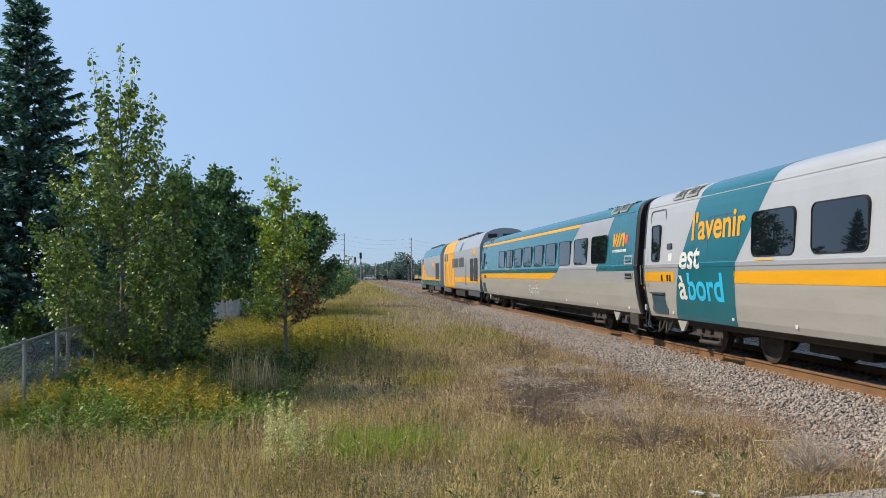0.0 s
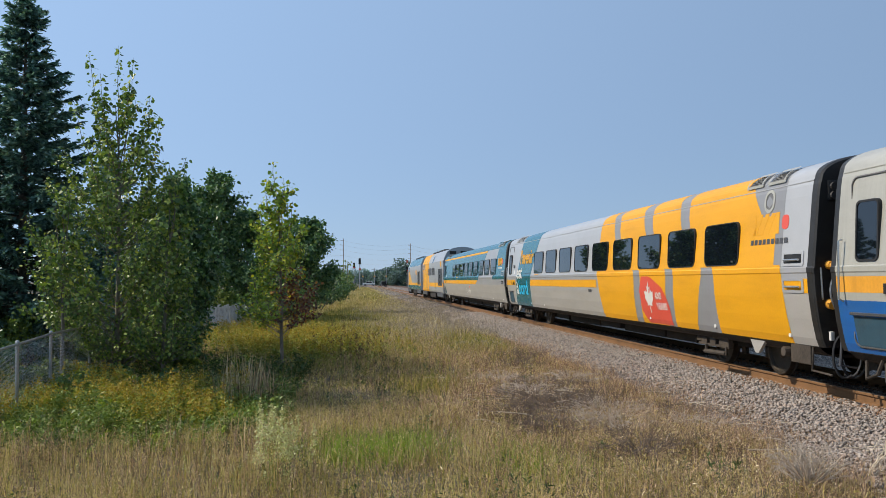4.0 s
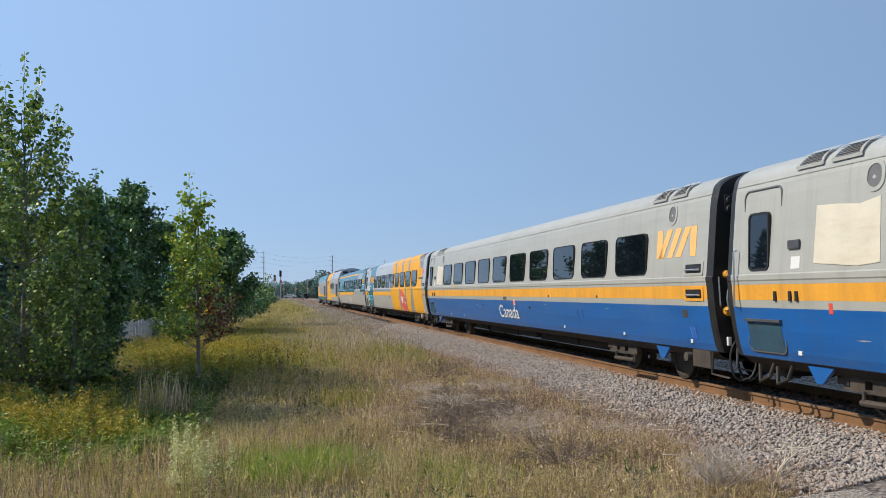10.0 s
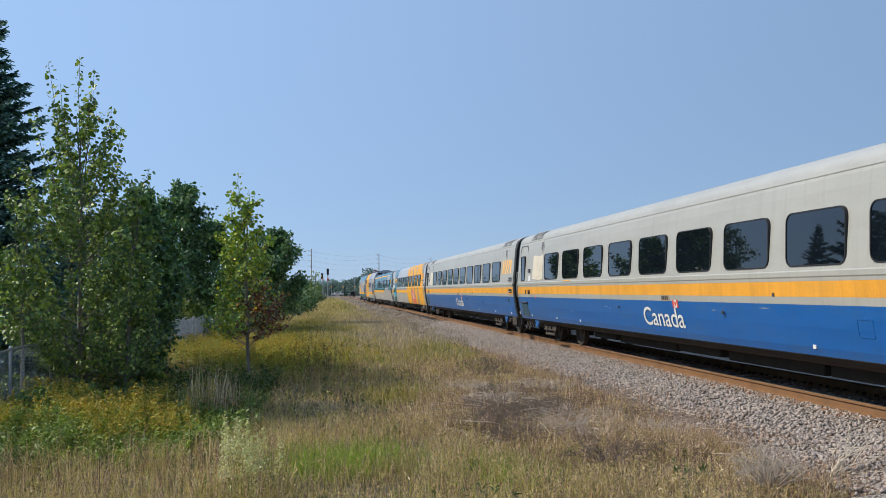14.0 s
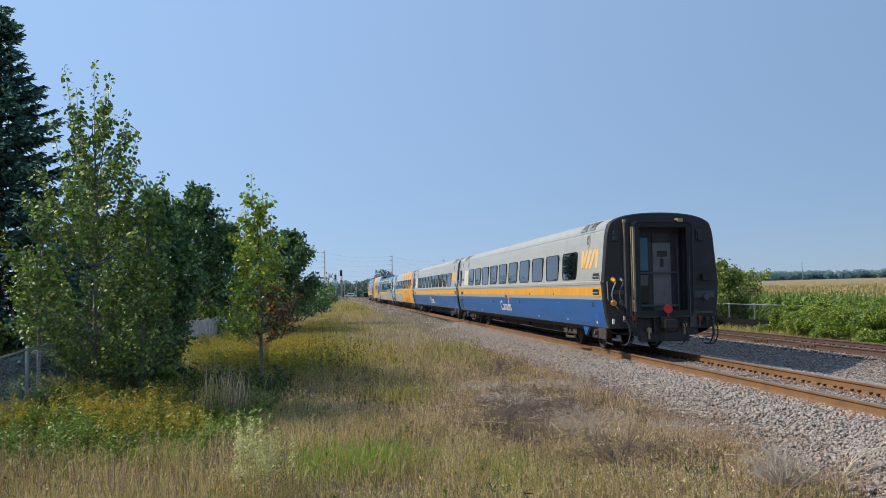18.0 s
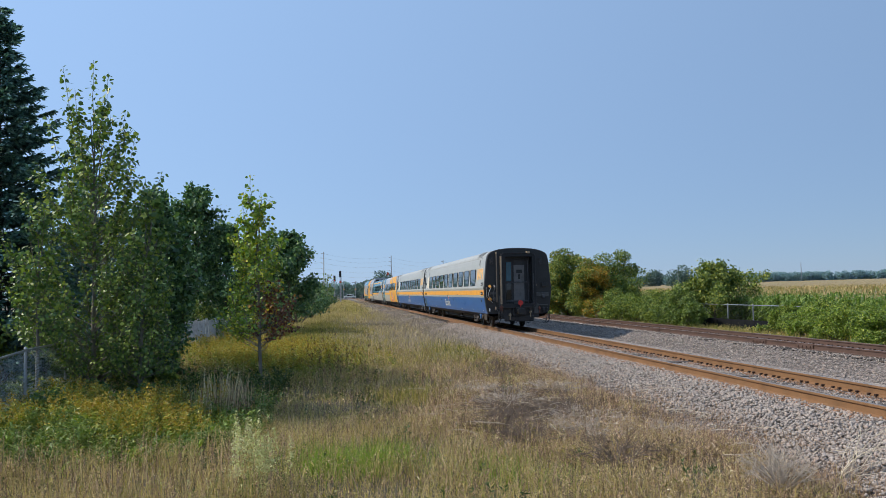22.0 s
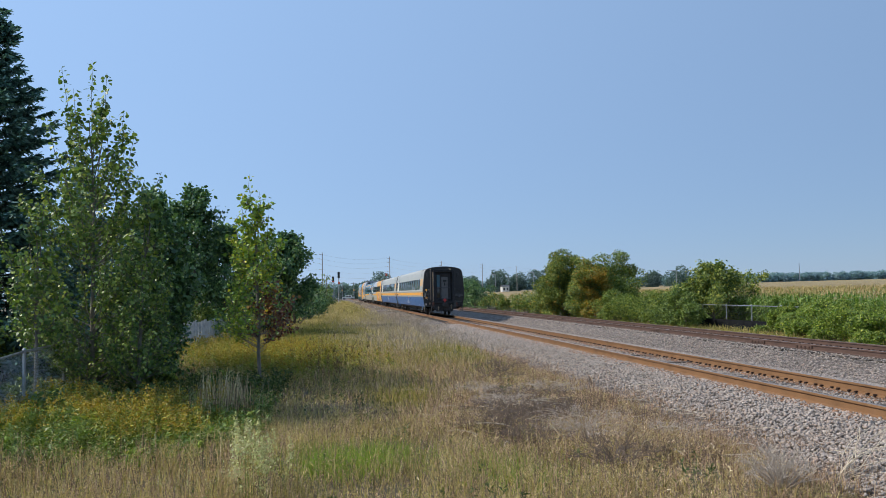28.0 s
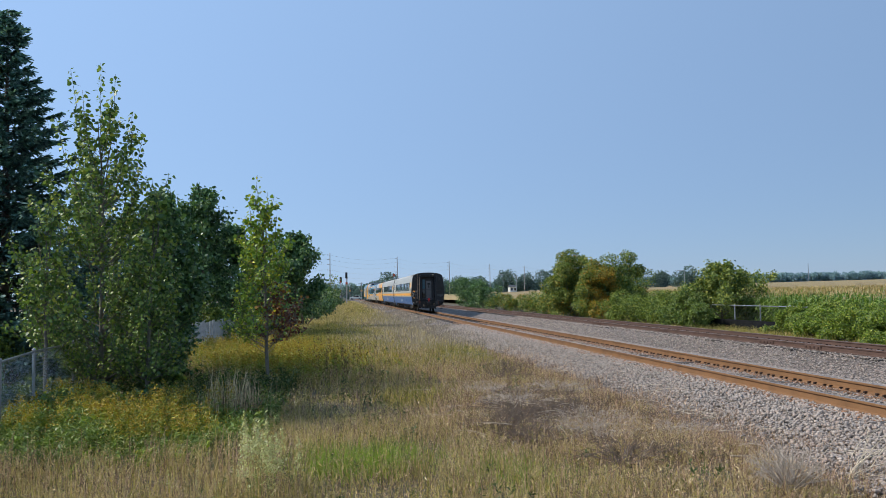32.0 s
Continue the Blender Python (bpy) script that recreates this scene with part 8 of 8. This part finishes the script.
tagged(new("road", grid_mesh("road", np.linspace(-60, 90, 40), np.linspace(305, 314, 3), lambda X, Y: lie(X, Y) + 0.08, ASPHALT)), "asphalt road over the level crossing", "road", kind="structure")


def far_car(x, y, paint, label, h=1.5, turn=80):
    t = thing("car", label, "car", "cars at the crossing")
    t.matrix_basis = pose(x, y, float(lie(x, y)) + 0.08, 0, 0, turn)
    bm = add_box(bmesh.new(), -0.9, 0.9, -2.2, 2.2, 0.35, 0.95, 0.15)
    add_box(bm, -0.78, 0.78, -1.3, 1.1, 0.9, h, 0.18)
    part("body", bm, paint, t)
    part("glass", add_box(bmesh.new(), -0.80, 0.80, -1.15, 0.95, 1.0, h - 0.12, 0.1), GLASS, t)
    for sx in (-0.82, 0.82):
        for sy in (-1.4, 1.4):
            w = part("wheel", rod((sx - 0.1, sy, 0.33), (sx + 0.1, sy, 0.33), 0.33, 0.33, 14), RUBBER, t)
            part("rim", rod((sx - 0.11, sy, 0.33), (sx + 0.11, sy, 0.33), 0.18, 0.18, 10), GALV, w)
    return t


far_car(7.0, 309, WHITE, "white car waiting at the level crossing")
far_car(12.0, 303, BLACK, "dark pickup waiting at the level crossing", 1.9, 10)
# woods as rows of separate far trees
# blue distance haze is mixed into the far trees' leaf colour
HAZED_FAR_LEAF = leafy("hazed_tree_leaf", [(0.0, (0.085, 0.135, 0.140)), (0.5, (0.110, 0.168, 0.170)), (1.0, (0.138, 0.200, 0.190))], 0.35)
# the woods carry still more haze, painted as pale blue leaves
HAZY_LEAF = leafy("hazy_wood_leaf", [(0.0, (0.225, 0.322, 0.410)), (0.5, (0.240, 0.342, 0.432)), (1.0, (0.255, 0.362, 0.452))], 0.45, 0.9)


def clump(c, r, n, leaf, g):
    d = unit(g.normal(0, 1, (n, 3)))
    return kites(c + d * r * g.uniform(0.4, 1.0, (n, 1)) ** 0.5, leaf, g, 0.8, 0.4, 0.0)


def far_tree(x, y, h, w, seed, n=2700):
    g = np.random.default_rng(seed)
    t = thing("far_tree", "distant broadleaf tree, haze mixed into its dark green", "tree", "distant trees")
    z = float(lie(x, y))
    part("trunk", rod((x, y, z - 0.2), (x, y, z + h * 0.6), 0.03 * h, 0.015 * h, 6), BARK, t)
    q = []
    for i in range(9):
        a, u = g.uniform(0, 6.283), g.uniform(0.25, 0.85)
        q.append(clump(np.array([x + math.cos(a) * w * 0.3 * g.uniform(0.3, 1), y + math.sin(a) * w * 0.3, z + h * u]), w * g.uniform(0.24, 0.34), n // 9, 0.06 * w + 0.1, g))
    part("crown", sheet_of("crown", np.concatenate(q), HAZED_FAR_LEAF), None, t)
    return t


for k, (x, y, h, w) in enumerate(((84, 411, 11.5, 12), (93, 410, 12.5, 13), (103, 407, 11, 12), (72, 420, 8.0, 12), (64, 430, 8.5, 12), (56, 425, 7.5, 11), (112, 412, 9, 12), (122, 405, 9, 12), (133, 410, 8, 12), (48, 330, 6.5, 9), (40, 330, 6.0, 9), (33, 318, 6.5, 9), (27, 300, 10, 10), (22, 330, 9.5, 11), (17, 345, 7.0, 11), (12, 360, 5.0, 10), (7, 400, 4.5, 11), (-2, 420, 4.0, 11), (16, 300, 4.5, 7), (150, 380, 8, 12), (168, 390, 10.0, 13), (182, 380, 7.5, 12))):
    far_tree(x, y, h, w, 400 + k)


def woods(name, label, x0, x1, y0, y1, n, h0, h1, seed, leaf=1.5):
    """A far wood: many clumps of leaves over a strip of ground."""
    g = np.random.default_rng(seed)
    q = []
    for i in range(n):
        s = (i + g.uniform(0, 1)) / n
        x, y = x0 + (x1 - x0) * s, y0 + (y1 - y0) * s + g.uniform(-12, 12)
        h = g.uniform(h0, h1)
        z = float(lie(x, y))
        for u in (0.3, 0.62, 0.88):
            q.append(clump(np.array([x + g.normal(0, 2), y, z + h * u]), h * 0.33, 90, leaf * 0.75, g))
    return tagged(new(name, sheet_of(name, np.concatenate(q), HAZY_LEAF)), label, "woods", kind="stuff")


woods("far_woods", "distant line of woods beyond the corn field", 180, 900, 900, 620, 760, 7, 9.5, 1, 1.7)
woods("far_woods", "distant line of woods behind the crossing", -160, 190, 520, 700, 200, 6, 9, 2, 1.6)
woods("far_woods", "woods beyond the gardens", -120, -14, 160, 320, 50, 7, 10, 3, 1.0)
# a house, street lamps and masts along the far road
_hs = thing("far_house", "small white house beyond the corn field", "house")
part("wall", box(82.6, 85.8, 396, 401, 1.0, 4.3, 0.05), WHITE, _hs)
bm = bmesh.new()
_v = [bm.verts.new(p) for p in ((82.3, 395.6, 4.3), (86.1, 395.6, 4.3), (86.1, 401.4, 4.3), (82.3, 401.4, 4.3), (82.3, 398.5, 5.2), (86.1, 398.5, 5.2))]
for f in ((0, 1, 5, 4), (3, 4, 5, 2), (0, 4, 3), (1, 2, 5), (0, 3, 2, 1)):
    bm.faces.new([_v[i] for i in f])
part("roof", bm, GREY_DARK, _hs)
for x in (83.4, 85.0):
    part("window", box(x - 0.4, x + 0.4, 395.9, 396.0, 2.6, 3.8), GLASS, _hs)
for x, y, h in ((68, 340, 9), (92, 372, 10), (101, 380, 9.5), (78, 360, 8.5), (160, 372, 9), (170, 400, 9.5), (178, 388, 8)):
    t = thing("street_lamp", "grey street lamp along the far road", "street lamp", "street lamps")
    z = float(lie(x, y))
    part("pole", rod((x, y, z), (x, y, z + h), 0.14, 0.09, 6), GALV, t)
    part("lamp_head", add_box(bmesh.new(), x - 1.8, x, y - 0.15, y + 0.15, z + h - 0.15, z + h + 0.1, 0.05), GALV, t)
_mt = thing("radio_mast", "thin radio mast on the horizon", "mast")
part("mast_tower", rod((458, 770, 4), (458, 770, 25.6), 0.5, 0.3, 5), GALV, _mt)
_mt = thing("radio_mast", "thin far mast on the horizon", "mast")
part("mast_tower", rod((590, 700, 4), (590, 700, 22), 0.5, 0.3, 5), GALV, _mt)
_wt = thing("far_building", "flat building above the far woods, hazed blue-grey", "building")
# wall colour already holds the haze of the distance
_hz = solid("hazy_grey_wall", (0.19, 0.25, 0.32), 0.9, 0, 0.1, 0.3, 2, 0.0, own=False)
part("wall", box(472, 483, 830, 838, 3, 13.3, 0.3), _hz, _wt)
part("roof", box(471.5, 483.5, 829, 839, 13.3, 13.7, 0.2), _hz, _wt)


def motions():
    """The train draws away along the line; its wheels roll without slipping."""
    for ob, ahead in TRAIN:
        walk(ob, [(t, pose(MAIN, run(t) + ahead, -RIDE if ahead < 100 else 0)) for t in np.linspace(0, 32, 33)])
    for w, y, r in WHEELS:
        walk(w, [(t, pose(0, y, r, -math.degrees((run(t) - run(0)) / r) % 360)) for t in np.linspace(0, 32, 257)])


motions()
